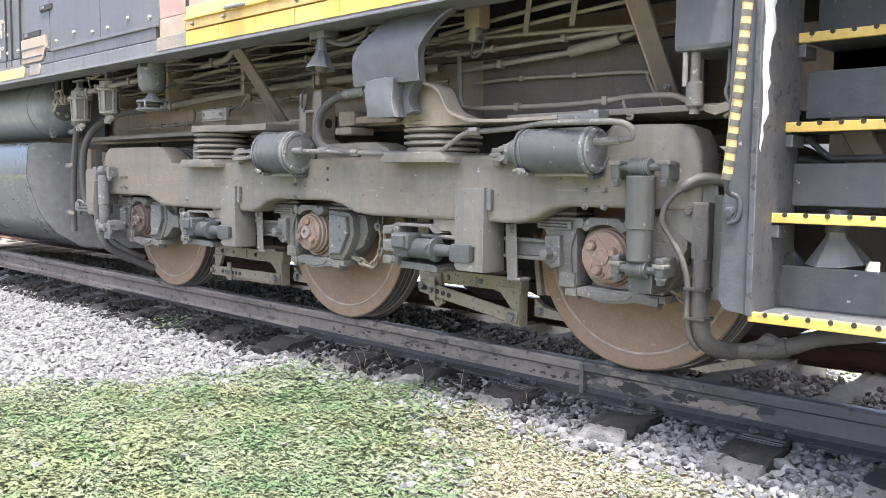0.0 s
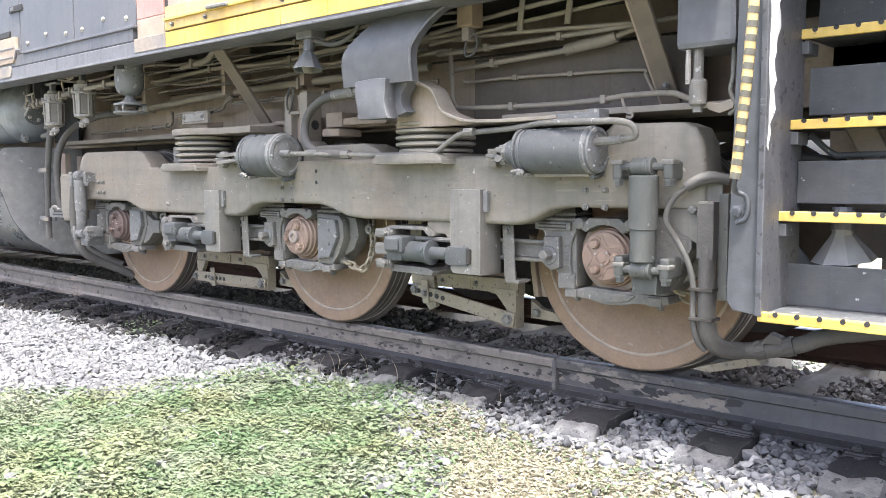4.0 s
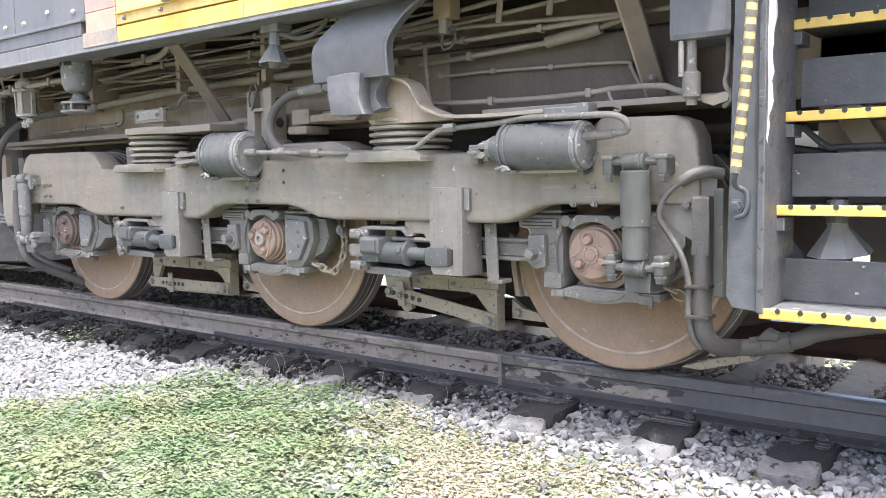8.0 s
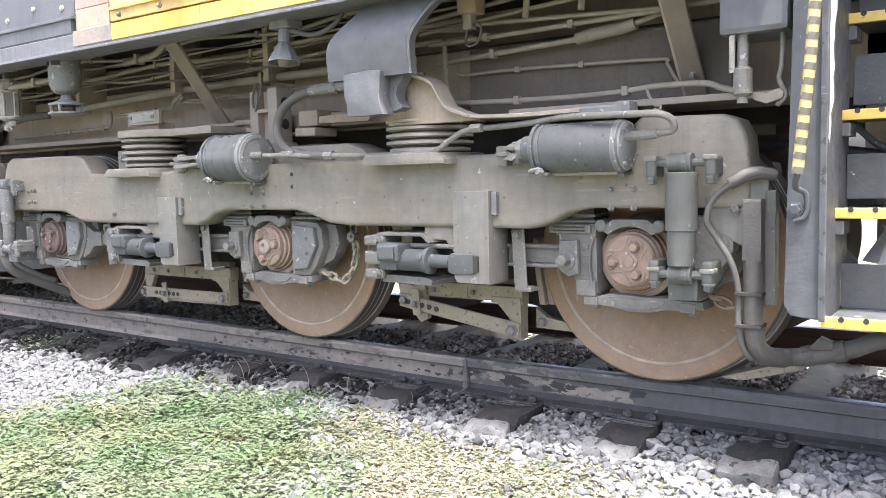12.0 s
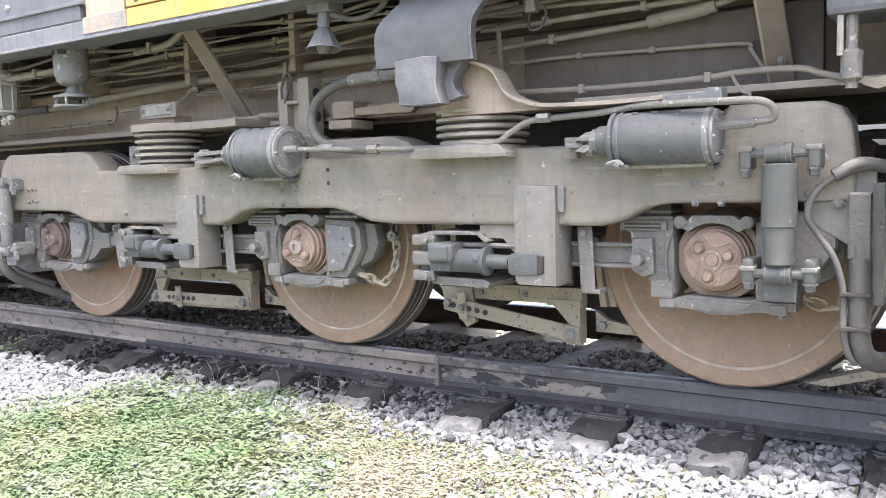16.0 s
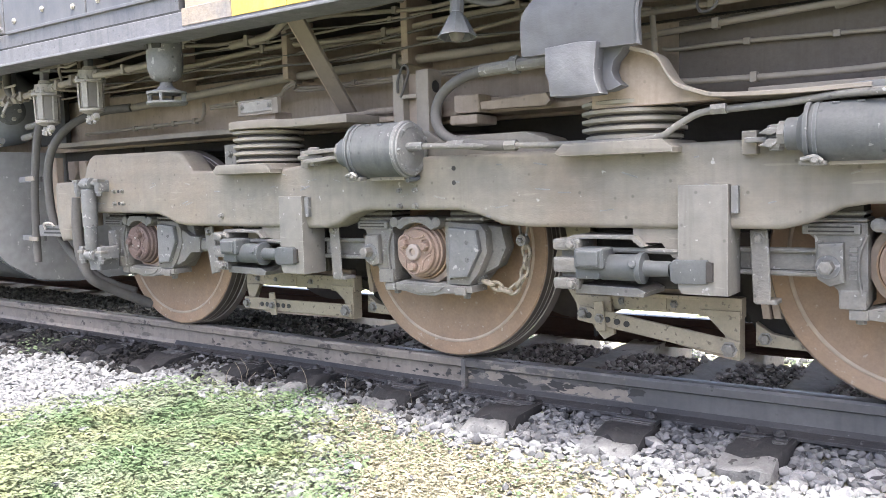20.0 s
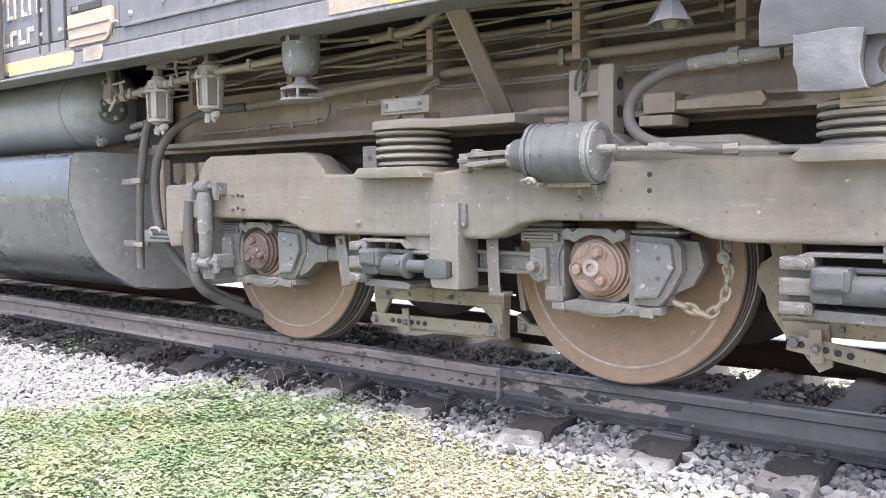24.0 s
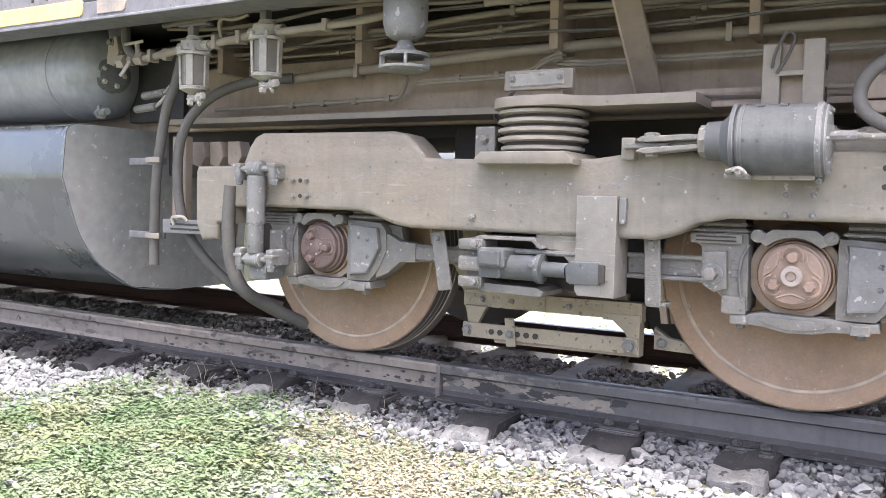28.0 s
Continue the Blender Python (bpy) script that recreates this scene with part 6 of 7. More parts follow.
run("air_pipe", [(-1.25, -0.2, 1.585), (-0.95, -0.22, 1.6), (-0.8, -0.24, 1.66), (-0.72, -0.26, 1.70)], 0.02, clamps=(-1.1,))
run("wire", [(-3.0, -0.05, 1.55), (-2.2, -0.06, 1.50), (-1.4, -0.05, 1.53), (-0.6, -0.06, 1.52), (0.3, -0.05, 1.57), (0.75, -0.1, 1.53)], 0.006, RUBBER)
run("sense_wire", [(-1.25, 0.02, 1.31), (-1.17, -0.05, 1.29), (-1.16, -0.07, 1.24), (-1.22, -0.07, 1.18), (-1.27, -0.05, 1.13), (-1.26, -0.03, 1.11)], 0.007, RUBBER)
for x in (-2.9, -2.0, -1.0, -0.2, 0.5):
    part("pipe_hanger", box(fresh(), x - 0.02, x + 0.02, -0.06, 0.15, 1.40, 1.72, 0.004), UNDER, web)
# pipes across the right-hand bay
run("air_pipe", [(1.075, -0.194, 1.455), (1.083, -0.194, 1.343), (1.089, -0.194, 1.239), (1.102, -0.194, 1.201), (1.134, -0.194, 1.184), (1.392, -0.2, 1.173), (1.713, -0.21, 1.167), (1.95, -0.25, 1.168), (2.063, -0.25, 1.177), (2.246, -0.26, 1.173), (2.318, -0.27, 1.15), (2.4, -0.3, 1.125)], 0.012, clamps=(1.45, 1.95), label="bent steel pipe across the bay")
run("air_pipe", [(1.075, -0.194, 1.455), (1.04, -0.19, 1.462), (0.9, -0.18, 1.46)], 0.012)
run("conduit", [(1.087, -0.11, 1.322), (1.13, -0.11, 1.312), (1.35, -0.11, 1.314), (1.661, -0.11, 1.306), (2.029, -0.11, 1.294), (2.06, -0.11, 1.274), (2.08, -0.12, 1.243), (2.12, -0.14, 1.186)], 0.008, clamps=(1.4, 1.7), label="thin conduit along the bay panel")
sleeved = run("air_pipe", [(1.0, -0.13, 1.372), (1.356, -0.15, 1.386), (1.683, -0.15, 1.401), (1.785, -0.15, 1.414), (1.882, -0.15, 1.422), (1.977, -0.15, 1.443), (2.1, -0.16, 1.47)], 0.013, clamps=(1.3,))
part("pipe_sleeve", tube(fresh(), [(1.70, -0.15, 1.403), (1.785, -0.15, 1.414), (1.882, -0.15, 1.422), (1.95, -0.15, 1.436)], 0.026, 10), PIPE, sleeved, "frayed lagging on the pipe", smooth=60)
run("air_pipe", [(1.0, -0.2, 1.445), (1.445, -0.2, 1.45), (2.05, -0.2, 1.462), (2.3, -0.2, 1.47)], 0.011, clamps=(1.3, 1.7))
run("air_pipe", [(1.0, -0.2, 1.51), (1.305, -0.2, 1.505), (1.711, -0.2, 1.487), (2.066, -0.2, 1.468)], 0.010)
part("drop_link", tube(fresh(), [(2.03, -0.25, 1.175), (2.05, -0.27, 1.14), (2.08, -0.29, 1.105), (2.1, -0.29, 1.1), (2.095, -0.29, 1.085), (2.075, -0.29, 1.09)], 0.006, 6), PIPE, web)
run("conduit", [(0.95, -0.2, 1.50), (1.5, -0.2, 1.54), (2.1, -0.2, 1.58)], 0.01)
run("conduit", [(0.95, -0.2, 1.55), (1.5, -0.2, 1.60), (2.1, -0.2, 1.64)], 0.012)
for x in (1.5, 1.75):
    part("pipe_hanger", bar(fresh(), (x, -0.22, 1.5), (x + 0.03, -0.22, 1.72), 0.03, 0.012, up=(1, 0, 0)), PIPE, web)

# hanging tag with a looped cord by the bolster
tag = part("cable_gland", box(fresh(), 1.27, 1.36, -0.38, -0.30, 1.52, 1.64, 0.008), surface("gland_brown", (0.3, 0.22, 0.14), dusty=0.4), loco, "brown cable gland with a looped cord")
part("gland_foot", box(fresh(), 1.29, 1.33, -0.37, -0.32, 1.46, 1.53, 0.006), PIPE, tag)
part("cord", tube(fresh(), [(1.305, -0.35, 1.47), (1.30, -0.36, 1.42), (1.32, -0.37, 1.39), (1.36, -0.37, 1.40), (1.375, -0.36, 1.45), (1.35, -0.35, 1.485), (1.32, -0.35, 1.47)], 0.0055, 6), RUBBER, tag, smooth=60)

# rear bracket with an eye behind the small cylinder
stop = part("stop_bracket", box(fresh(), -0.134, -0.075, -0.245, -0.14, 1.0, 1.325, 0.006), PIPE, loco, "upright channel bracket behind the cylinder")
part("stop_post", box(fresh(), -0.002, 0.066, -0.245, -0.14, 1.0, 1.335, 0.006), PIPE, stop)
part("stop_web", box(fresh(), -0.08, 0.0, -0.2, -0.15, 1.0, 1.325, 0.004), UNDER, stop)
part("stop_notch", box(fresh(), -0.085, 0.004, -0.25, -0.19, 1.212, 1.23, 0.004), PIPE, stop)
part("stop_foot", prism(fresh(), [(-0.17, 0.93), (-0.14, 1.06), (0.07, 1.06), (0.16, 1.0), (0.18, 0.93)], -0.26, -0.12, 0.01), TRUCK, stop)
part("wire_eye", tube(fresh(), [(-0.1, -0.25, 1.24), (-0.09, -0.262, 1.29), (-0.06, -0.265, 1.35), (-0.04, -0.262, 1.355), (-0.03, -0.26, 1.33), (-0.055, -0.255, 1.27), (-0.085, -0.25, 1.22)], 0.006, 6), RUBBER, stop, smooth=60)
for z in (1.26, 1.15):
    part("hole", turned(fresh(), [(0, 0.027), (0.003, 0.027)], (0.0665, -0.19, z), (1, 0, 0), 14), BLACK, stop)
part("link_block", box(fresh(), 0.17, 0.30, -0.2, 0.05, 1.13, 1.21, 0.008), UNDER, loco)
part("link_block", box(fresh(), 0.16, 0.30, -0.22, -0.05, 1.08, 1.122, 0.008), UNDER, loco)
part("link_bar", prism(fresh(), [(0.30, 1.14), (0.62, 1.135), (0.64, 1.155), (0.62, 1.19), (0.30, 1.175)], -0.19, -0.15, 0.006), UNDER, loco)
part("swing_pad", prism(fresh(), [(0.05, 0.94), (0.10, 1.0), (0.2, 1.03), (0.58, 1.03), (0.68, 1.0), (0.73, 0.94)], -0.3, -0.12, 0.02), TRUCK, loco, smooth=40)
part("bolster_beam", box(fresh(), -0.7, 1.05, -0.1, 0.1, 1.13, 1.19, 0.006), UNDER, loco)


# flood lamps under the sill and the stair
def flood_lamp(x, y, z, s=1.0, lean=-0.25, squat=1.0, skin=CYLINDER):
    lamp = part("work_lamp", turned(fresh(), [(0, 0.03 * s), (0.02 * s, 0.034 * s), (0.035 * s, 0.046 * s), (0.13 * s * squat, 0.098 * s), (0.136 * s * squat, 0.1 * s), (0.136 * s * squat, 0.092 * s), (0.07 * s, 0.055 * s), (0.07 * s, 0)], (x, y, z), (0.05, lean, -1), 8), skin, loco, "grey bell-shaped work lamp", smooth=25)
    part("lens", turned(fresh(), [(0.09 * s, 0.0), (0.12 * s, 0.04 * s), (0.15 * s, 0.03 * s), (0.158 * s, 0)], (x, y, z), (0.05, lean, -1), 12), GLASS, lamp, smooth=60)
    part("socket", rod(fresh(), (x, y, z - 0.01), (x, y + 0.01, z + 0.07), 0.036 * s, 12), SILL, lamp)
    return lamp


work = flood_lamp(0.405, -0.51, 1.50, 0.78, -0.1)
part("socket_box", box(fresh(), 0.34, 0.46, -0.54, -0.44, 1.55, 1.66, 0.008), SILL, work)
part("lamp_cable", tube(fresh(), [(0.44, -0.5, 1.54), (0.56, -0.48, 1.51), (0.68, -0.46, 1.55), (0.74, -0.44, 1.66)], 0.012, 8), RUBBER, work, smooth=60)

# warning bell hung under the sill
bell = part("bell", turned(fresh(), [(0, 0.03), (0.004, 0.055), (0.022, 0.078), (0.06, 0.09), (0.13, 0.093), (0.19, 0.088), (0.196, 0.092), (0.205, 0.092), (0.205, 0.06)], (-1.485, -0.45, 1.40), (0, 0, 1), 32), SPOTTED, loco, "grey air-driven bell", smooth=40)
part("bell_throat", turned(fresh(), [(0, 0.102), (0.012, 0.103), (0.015, 0.085), (0.028, 0.05), (0.045, 0.033), (0.062, 0.03), (0.072, 0.04)], (-1.485, -0.45, 1.334), (0, 0, 1), 32), SPOTTED, bell, smooth=40)
part("bell_foot", turned(fresh(), [(0, 0.05), (0.004, 0.095), (0.01, 0.105), (0.02, 0.105), (0.024, 0.06), (0.034, 0.03), (0.04, 0.0)], (-1.485, -0.45, 1.274), (0, 0, 1), 32), SPOTTED, bell, smooth=40)
for k in range(4):
    a = 0.6 + k * math.pi / 2
    x, y = -1.485 + 0.09 * math.cos(a), -0.45 + 0.09 * math.sin(a)
    part("bell_strut", bar(fresh(), (x, y, 1.288), (x, y, 1.34), 0.026, 0.014, up=(math.cos(a), math.sin(a), 0)), SPOTTED, bell)
for a in (-2.0, -1.1):
    x, y = -1.485 + 0.088 * math.cos(a), -0.45 + 0.088 * math.sin(a)
    part("bell_slot", bar(fresh(), (x, y, 1.562), (x, y, 1.59), 0.05, 0.014, 0.002, up=(-math.sin(a), math.cos(a), 0)), BLACK, bell)
part("bell_bracket", box(fresh(), -1.58, -1.40, -0.5, -0.4, 1.6, 1.70, 0.006), DARK, bell)


# -- air filters and their hoses at the left end
def air_filter(x, y, z):
    f = part("air_filter", turned(fresh(), [(0, 0.056), (0.012, 0.066), (0.15, 0.066), (0.16, 0.06)], (x, y, z - 0.16), (0, 0, 1), 8), GLASS, loco, "cloudy air filter bowl in an alloy cage", smooth=20)
    part("filter_head", turned(fresh(), [(0, 0.06), (0.004, 0.068), (0.05, 0.066), (0.056, 0.045), (0.075, 0.04)], (x, y, z + 0.012), (0, 0, 1), 20), ALLOY, f, smooth=35)
    part("filter_collar", turned(fresh(), [(0, 0.07), (0.003, 0.085), (0.016, 0.085), (0.02, 0.07)], (x, y, z - 0.008), (0, 0, 1), 20), ALLOY, f, smooth=35)
    for a in range(5):
        s = a * 2 * math.pi / 5 + 0.17
        part("cage_bar", bar(fresh(), (x + 0.066 * math.cos(s), y + 0.066 * math.sin(s), z - 0.155), (x + 0.07 * math.cos(s), y + 0.07 * math.sin(s), z), 0.034, 0.012, 0.003, up=(-math.sin(s), math.cos(s), 0)), ALLOY, f)
    for a in range(6):
        s = a * math.pi / 3 + 0.2
        part("collar_bolt", nut(fresh(), x + 0.074 * math.cos(s), y + 0.074 * math.sin(s), z + 0.01, 0.011, 0.018, (0, 0, 1)), ALLOY, f)
    part("head_port", rod(fresh(), (x - 0.1, y, z + 0.04), (x + 0.1, y, z + 0.04), 0.026, 10), ALLOY, f)
    part("cage_foot", turned(fresh(), [(0, 0.03), (0.012, 0.055), (0.02, 0.071), (0.034, 0.071), (0.038, 0.06)], (x, y, z - 0.19), (0, 0, 1), 16), ALLOY, f, smooth=35)
    part("drain_cock", tube(fresh(), [(x - 0.03, y, z - 0.2), (x + 0.02, y - 0.01, z - 0.215), (x + 0.06, y - 0.02, z - 0.21)], 0.018, 8), ALLOY, f)
    part("drain_key", nut(fresh(), x + 0.05, y - 0.015, z - 0.21, 0.02, 0.035, (1, -0.3, 0.2)), ALLOY, f)
    part("drain_nut", nut(fresh(), x + 0.0, y - 0.02, z - 0.222, 0.018, 0.025, (0, -0.3, -1)), ALLOY, f)
    part("drain_stub", rod(fresh(), (x + 0.02, y, z - 0.2), (x + 0.065, y - 0.03, z - 0.245), 0.009, 6), ALLOY, f)
    part("filter_post", box(fresh(), x - 0.03, x + 0.01, y - 0.02, y + 0.02, z + 0.06, z + 0.15, 0.005), SILL, f)
    part("post_bar", box(fresh(), x - 0.09, x + 0.1, y - 0.025, y + 0.03, z + 0.135, z + 0.15, 0.004), SILL, f)
    return f


air_filter(-2.745, -0.385, 1.435)
air_filter(-2.3, -0.365, 1.478)
run("filter_pipe", [(-3.25, -0.32, 1.45), (-3.0, -0.34, 1.465), (-2.8, -0.38, 1.475)], 0.02, clamps=(-3.1,))
run("filter_pipe", [(-2.7, -0.385, 1.475), (-2.52, -0.38, 1.49), (-2.36, -0.37, 1.51)], 0.02, clamps=(-2.6, -2.45))
run("filter_pipe", [(-2.2, -0.4, 1.5), (-2.0, -0.38, 1.51), (-1.8, -0.33, 1.53), (-1.6, -0.3, 1.56)], 0.018, clamps=(-1.95,))
run("filter_pipe", [(-2.57, -0.38, 1.5), (-2.58, -0.39, 1.56), (-2.55, -0.4, 1.59), (-2.48, -0.4, 1.58), (-2.4, -0.38, 1.6)], 0.009)
run("filter_hose", [(-3.35, -0.3, 1.68), (-3.32, -0.32, 1.58), (-3.28, -0.33, 1.5), (-3.2, -0.32, 1.45)], 0.026, RUBBER)
run("sand_hose", [(-2.45, 0.0, 1.36), (-2.62, -0.1, 1.34), (-2.78, -0.2, 1.27), (-2.9, -0.26, 1.15), (-2.96, -0.28, 1.0), (-2.97, -0.28, 0.8), (-2.94, -0.27, 0.62), (-2.86, -0.24, 0.47), (-2.74, -0.18, 0.33), (-2.62, -0.1, 0.24), (-2.5, 0.0, 0.18)], 0.027, RUBBER, label="grey rubber sanding hose")
run("sand_hose", [(-2.93, -0.28, 1.5), (-2.98, -0.29, 1.32), (-3.03, -0.3, 1.2), (-3.08, -0.3, 1.0), (-3.11, -0.3, 0.8), (-3.12, -0.3, 0.55), (-3.12, -0.3, 0.38)], 0.026, RUBBER, label="hanging rubber hose clipped to the tank")
run("sand_pipe", [(-2.52, -0.36, 0.80), (-2.525, -0.37, 0.6), (-2.51, -0.36, 0.42), (-2.46, -0.33, 0.3), (-2.43, -0.2, 0.215), (-2.385, -0.08, 0.15), (-2.34, 0.0, 0.105)], 0.033, RUBBER, label="sand pipe bent towards the wheel")
part("hose_clip", tube(fresh(), [(-2.93, -0.34, 0.6), (-2.93, -0.35, 0.635), (-2.86, -0.35, 0.64), (-2.84, -0.34, 0.62)], 0.009, 6), ALLOY, loco)

# -- air reservoir and fuel tank beyond the left end of the truck
RES_Z = 1.45
res = part("air_reservoir", turned(fresh(), [(-3.0, 0.266), (0.16, 0.266)] + [(0.16 + 0.2 * math.sin(s * math.pi / 20), 0.266 * math.cos(s * math.pi / 20)) for s in range(1, 11)], (-4.01, -0.05, RES_Z), (1, 0, 0), 48), RESERVOIR, loco, "round grey main air reservoir", smooth=40)
part("reservoir_weld", turned(fresh(), [(0, 0.264), (0.004, 0.271), (0.012, 0.271), (0.016, 0.264)], (-4.015, -0.05, RES_Z), (1, 0, 0), 48), TANK_END, res, smooth=40)
part("end_flange", turned(fresh(), [(-0.03, 0.10), (0.02, 0.10), (0.025, 0.09), (0.026, 0.075), (0.04, 0.072), (0.042, 0)], (-3.68, -0.12, 1.42), (1, -0.45, -0.1), 20), CYLINDER, res, smooth=40)
for s in range(5):
    part("flange_bolt", nut(fresh(), -3.645 + 0.025 * math.cos(s * 1.26), -0.138 + 0.054 * math.cos(s * 1.26), 1.417 + 0.06 * math.sin(s * 1.26), 0.012, 0.012, (1, -0.45, -0.1)), ALLOY, res)
part("reservoir_strap", prism(fresh(), [(-3.62, 1.68), (-3.52, 1.68), (-3.5, 1.5), (-3.58, 1.46)], -0.2, -0.15, 0.004), SILL, res)
valve = part("drain_valve", tube(fresh(), [(-3.68, -0.2, 1.21), (-3.62, -0.25, 1.2), (-3.53, -0.27, 1.198)], 0.02, 10), SPOTTED, res, "small drain cock with a hex body")
part("valve_nut", rod(fresh(), (-3.62, -0.25, 1.19), (-3.59, -0.26, 1.19), 0.032, 6), SPOTTED, valve)
part("valve_key", box(fresh(), -3.60, -3.58, -0.285, -0.26, 1.20, 1.235, 0.005), SPOTTED, valve)
part("reservoir_lug", prism(fresh(), [(-3.52, 1.6), (-3.46, 1.6), (-3.44, 1.52), (-3.48, 1.44), (-3.54, 1.46)], -0.27, -0.24, 0.006), PIPE, res)
part("lug_bolt", nut(fresh(), -3.5, -0.272, 1.57, 0.018, 0.018), IRON, res)
# fittings on the pipe that leaves the reservoir
for x, r, long in ((-3.36, 0.036, 0.05), (-3.28, 0.03, 0.03), (-3.22, 0.036, 0.05), (-3.12, 0.03, 0.03), (-3.02, 0.034, 0.03)):
    part("union_nut", rod(fresh(), (x, -0.325, 1.452 + 0.05 * (x + 3.25)), (x + long, -0.325, 1.452 + 0.05 * (x + 3.25)), r, 6), PIPE, res)
part("cock_lever", bar(fresh(), (-3.30, -0.35, 1.53), (-3.14, -0.36, 1.535), 0.016, 0.012), ALLOY, res)
part("cock_stem", rod(fresh(), (-3.2, -0.34, 1.46), (-3.2, -0.35, 1.54), 0.013, 8), PIPE, res)
part("cock_lever", bar(fresh(), (-3.24, -0.36, 1.44), (-3.29, -0.38, 1.36), 0.02, 0.014), ALLOY, res)
for x, z in ((-3.3, 1.22), (-3.24, 1.29)):
    rodlike = part("slack_link", rod(fresh(), (x - 0.08, -0.2, z - 0.01), (x + 0.1, -0.22, z + 0.0), 0.021, 10), IRON, res)
    part("link_eye", rod(fresh(), (x + 0.1, -0.22, z), (x + 0.2, -0.24, z + 0.05), 0.01, 6), ALLOY, res)
# black sheet added to paint the deep shade of the gap beside the reservoir
part("black_gap_sheet", box(fresh(), -3.75, -3.3, 0.06, 0.1, 1.17, 1.56, 0.004), BLACK, web)
tank_line = [(-0.30, 1.125), (-0.41, 1.12), (-0.448, 1.1), (-0.464, 1.05), (-0.483, 0.855), (-0.484, 0.835), (-0.479, 0.815), (-0.42, 0.63), (-0.37, 0.505), (-0.25, 0.345), (-0.03, 0.21), (0.3, 0.168), (2.0, 0.168), (2.3, 0.5), (2.3, 1.1), (2.2, 1.125)]
bm = fresh()
rings = [[bm.verts.new((x, y, z)) for y, z in tank_line] for x in (-9.0, -3.63)]
n = len(tank_line)
for i in range(n):
    bm.faces.new((rings[0][i], rings[0][(i + 1) % n], rings[1][(i + 1) % n], rings[1][i]))
bm.faces.new(rings[0]), bm.faces.new(rings[1][::-1])
tank = part("fuel_tank", bm, TANK, loco, "long dark grey fuel tank with a rounded side", smooth=50)

slotted = part("slotted_bracket", box(fresh(), -3.02, -2.62, -0.335, -0.3, 0.555, 0.625, 0.005), SPOTTED, loco, "slotted bracket that carries the hoses")
for z in (0.578, 0.602):
    part("bracket_slot", box(fresh(), -2.96, -2.74, -0.338, -0.33, z - 0.005, z + 0.005, 0.001, 1), BLACK, slotted)
for x, z in ((-2.52, 0.47), (-2.42, 0.47)):
    part("spring_roll", turned(fresh(), [(-0.02, 0.012), (-0.02, 0.034), (0.02, 0.034), (0.02, 0.012)], (x, -0.3, z), (0, 1, 0), 16), IRON, slotted, smooth=35)
    part("roll_core", turned(fresh(), [(-0.024, 0.0), (-0.024, 0.014), (0.0, 0.014)], (x, -0.3, z), (0, 1, 0), 12), DARK, slotted)
for z in (0.93, 0.535):
    part("clip_band", box(fresh(), -3.15, -3.05, -0.335, -0.325, z - 0.014, z + 0.014, 0.003), PIPE, slotted)
bm = fresh()
near_line = [q for q in tank_line if q[0] < 0.9]
prism(bm, [(y, z) for y, z in near_line] + [(0.9, 0.168), (0.9, 1.125)], 0.0, 0.02, 0.004)
for v in bm.verts:
    v.co = Vector((-3.63 + v.co.y, v.co.x, v.co.z))
end_plate = part("tank_end", bm, TANK_END, tank, "speckled grey tank end plate")
part("tank_seam", tube(fresh(), [(-3.612, y - 0.004, z) for y, z in near_line], 0.0045, 6), TANK, tank)
for z in (0.925, 0.534):
    part("hose_bracket", box(fresh(), -3.36, -3.09, -0.265, -0.245, z - 0.018, z + 0.018, 0.004), SILL, tank)
    part("bracket_bolt", nut(fresh(), -3.2, -0.268, z, 0.01, 0.01), IRON, tank)
for k in range(3):
    part("cable_bracket", prism(fresh(), [(-3.1 + 0.13 * k, 1.04), (-3.02 + 0.13 * k, 1.04), (-3.0 + 0.13 * k, 0.96), (-3.04 + 0.13 * k, 0.90), (-3.1 + 0.13 * k, 0.92)], -0.06, 0.02, 0.006), UNDER, loco)
part("cable_bracket", box(fresh(), -3.10, -3.0, -0.2, -0.15, 0.6, 1.06, 0.006), UNDER, loco)

# -- side sill with its reflective band, and the body above it
SIDE = -0.58
sill = part("side_sill", box(fresh(), -9.0, 2.55, SIDE, SIDE + 0.05, 1.595, 1.70, 0.005), SILL, loco, "weathered grey side sill")
part("sill_cap", box(fresh(), -9.0, -1.2, SIDE + 0.01, SIDE + 0.06, 1.702, 1.79, 0.004), SILL, sill)
part("sill_ridge", box(fresh(), -2.8, -1.17, SIDE - 0.004, SIDE + 0.03, 1.785, 1.803, 0.004), BODY, sill)
part("sill_lip", box(fresh(), -9.0, 2.55, SIDE - 0.065, SIDE + 0.12, 1.586, 1.600, 0.004), SILL, sill)
for k in range(7):
    x0 = -1.16 + 0.36 * k
    part("reflective_strip", box(fresh(), x0, x0 + 0.355, SIDE - 0.006, SIDE + 0.01, 1.628, 1.712, 0.002, 1), WORN_STRIP if k < 1 else YELLOW, sill)
for x0, x1, skin in ((-4.35, -3.32, FADED), (-3.21, -3.0, WORN_STRIP), (-5.6, -4.43, FADED)):
    part("reflective_strip", prism(fresh(), [(x0, 1.632), (x0, 1.715), (x1 - 0.02, 1.715), (x1 - 0.004, 1.70), (x1, 1.675), (x1 - 0.006, 1.645), (x1 - 0.02, 1.632)], SIDE - 0.006, SIDE + 0.01, 0.002, 1), skin, sill)
panel_edges = [-6.4, -4.9, -3.62, -2.86, -2.0, -1.17]
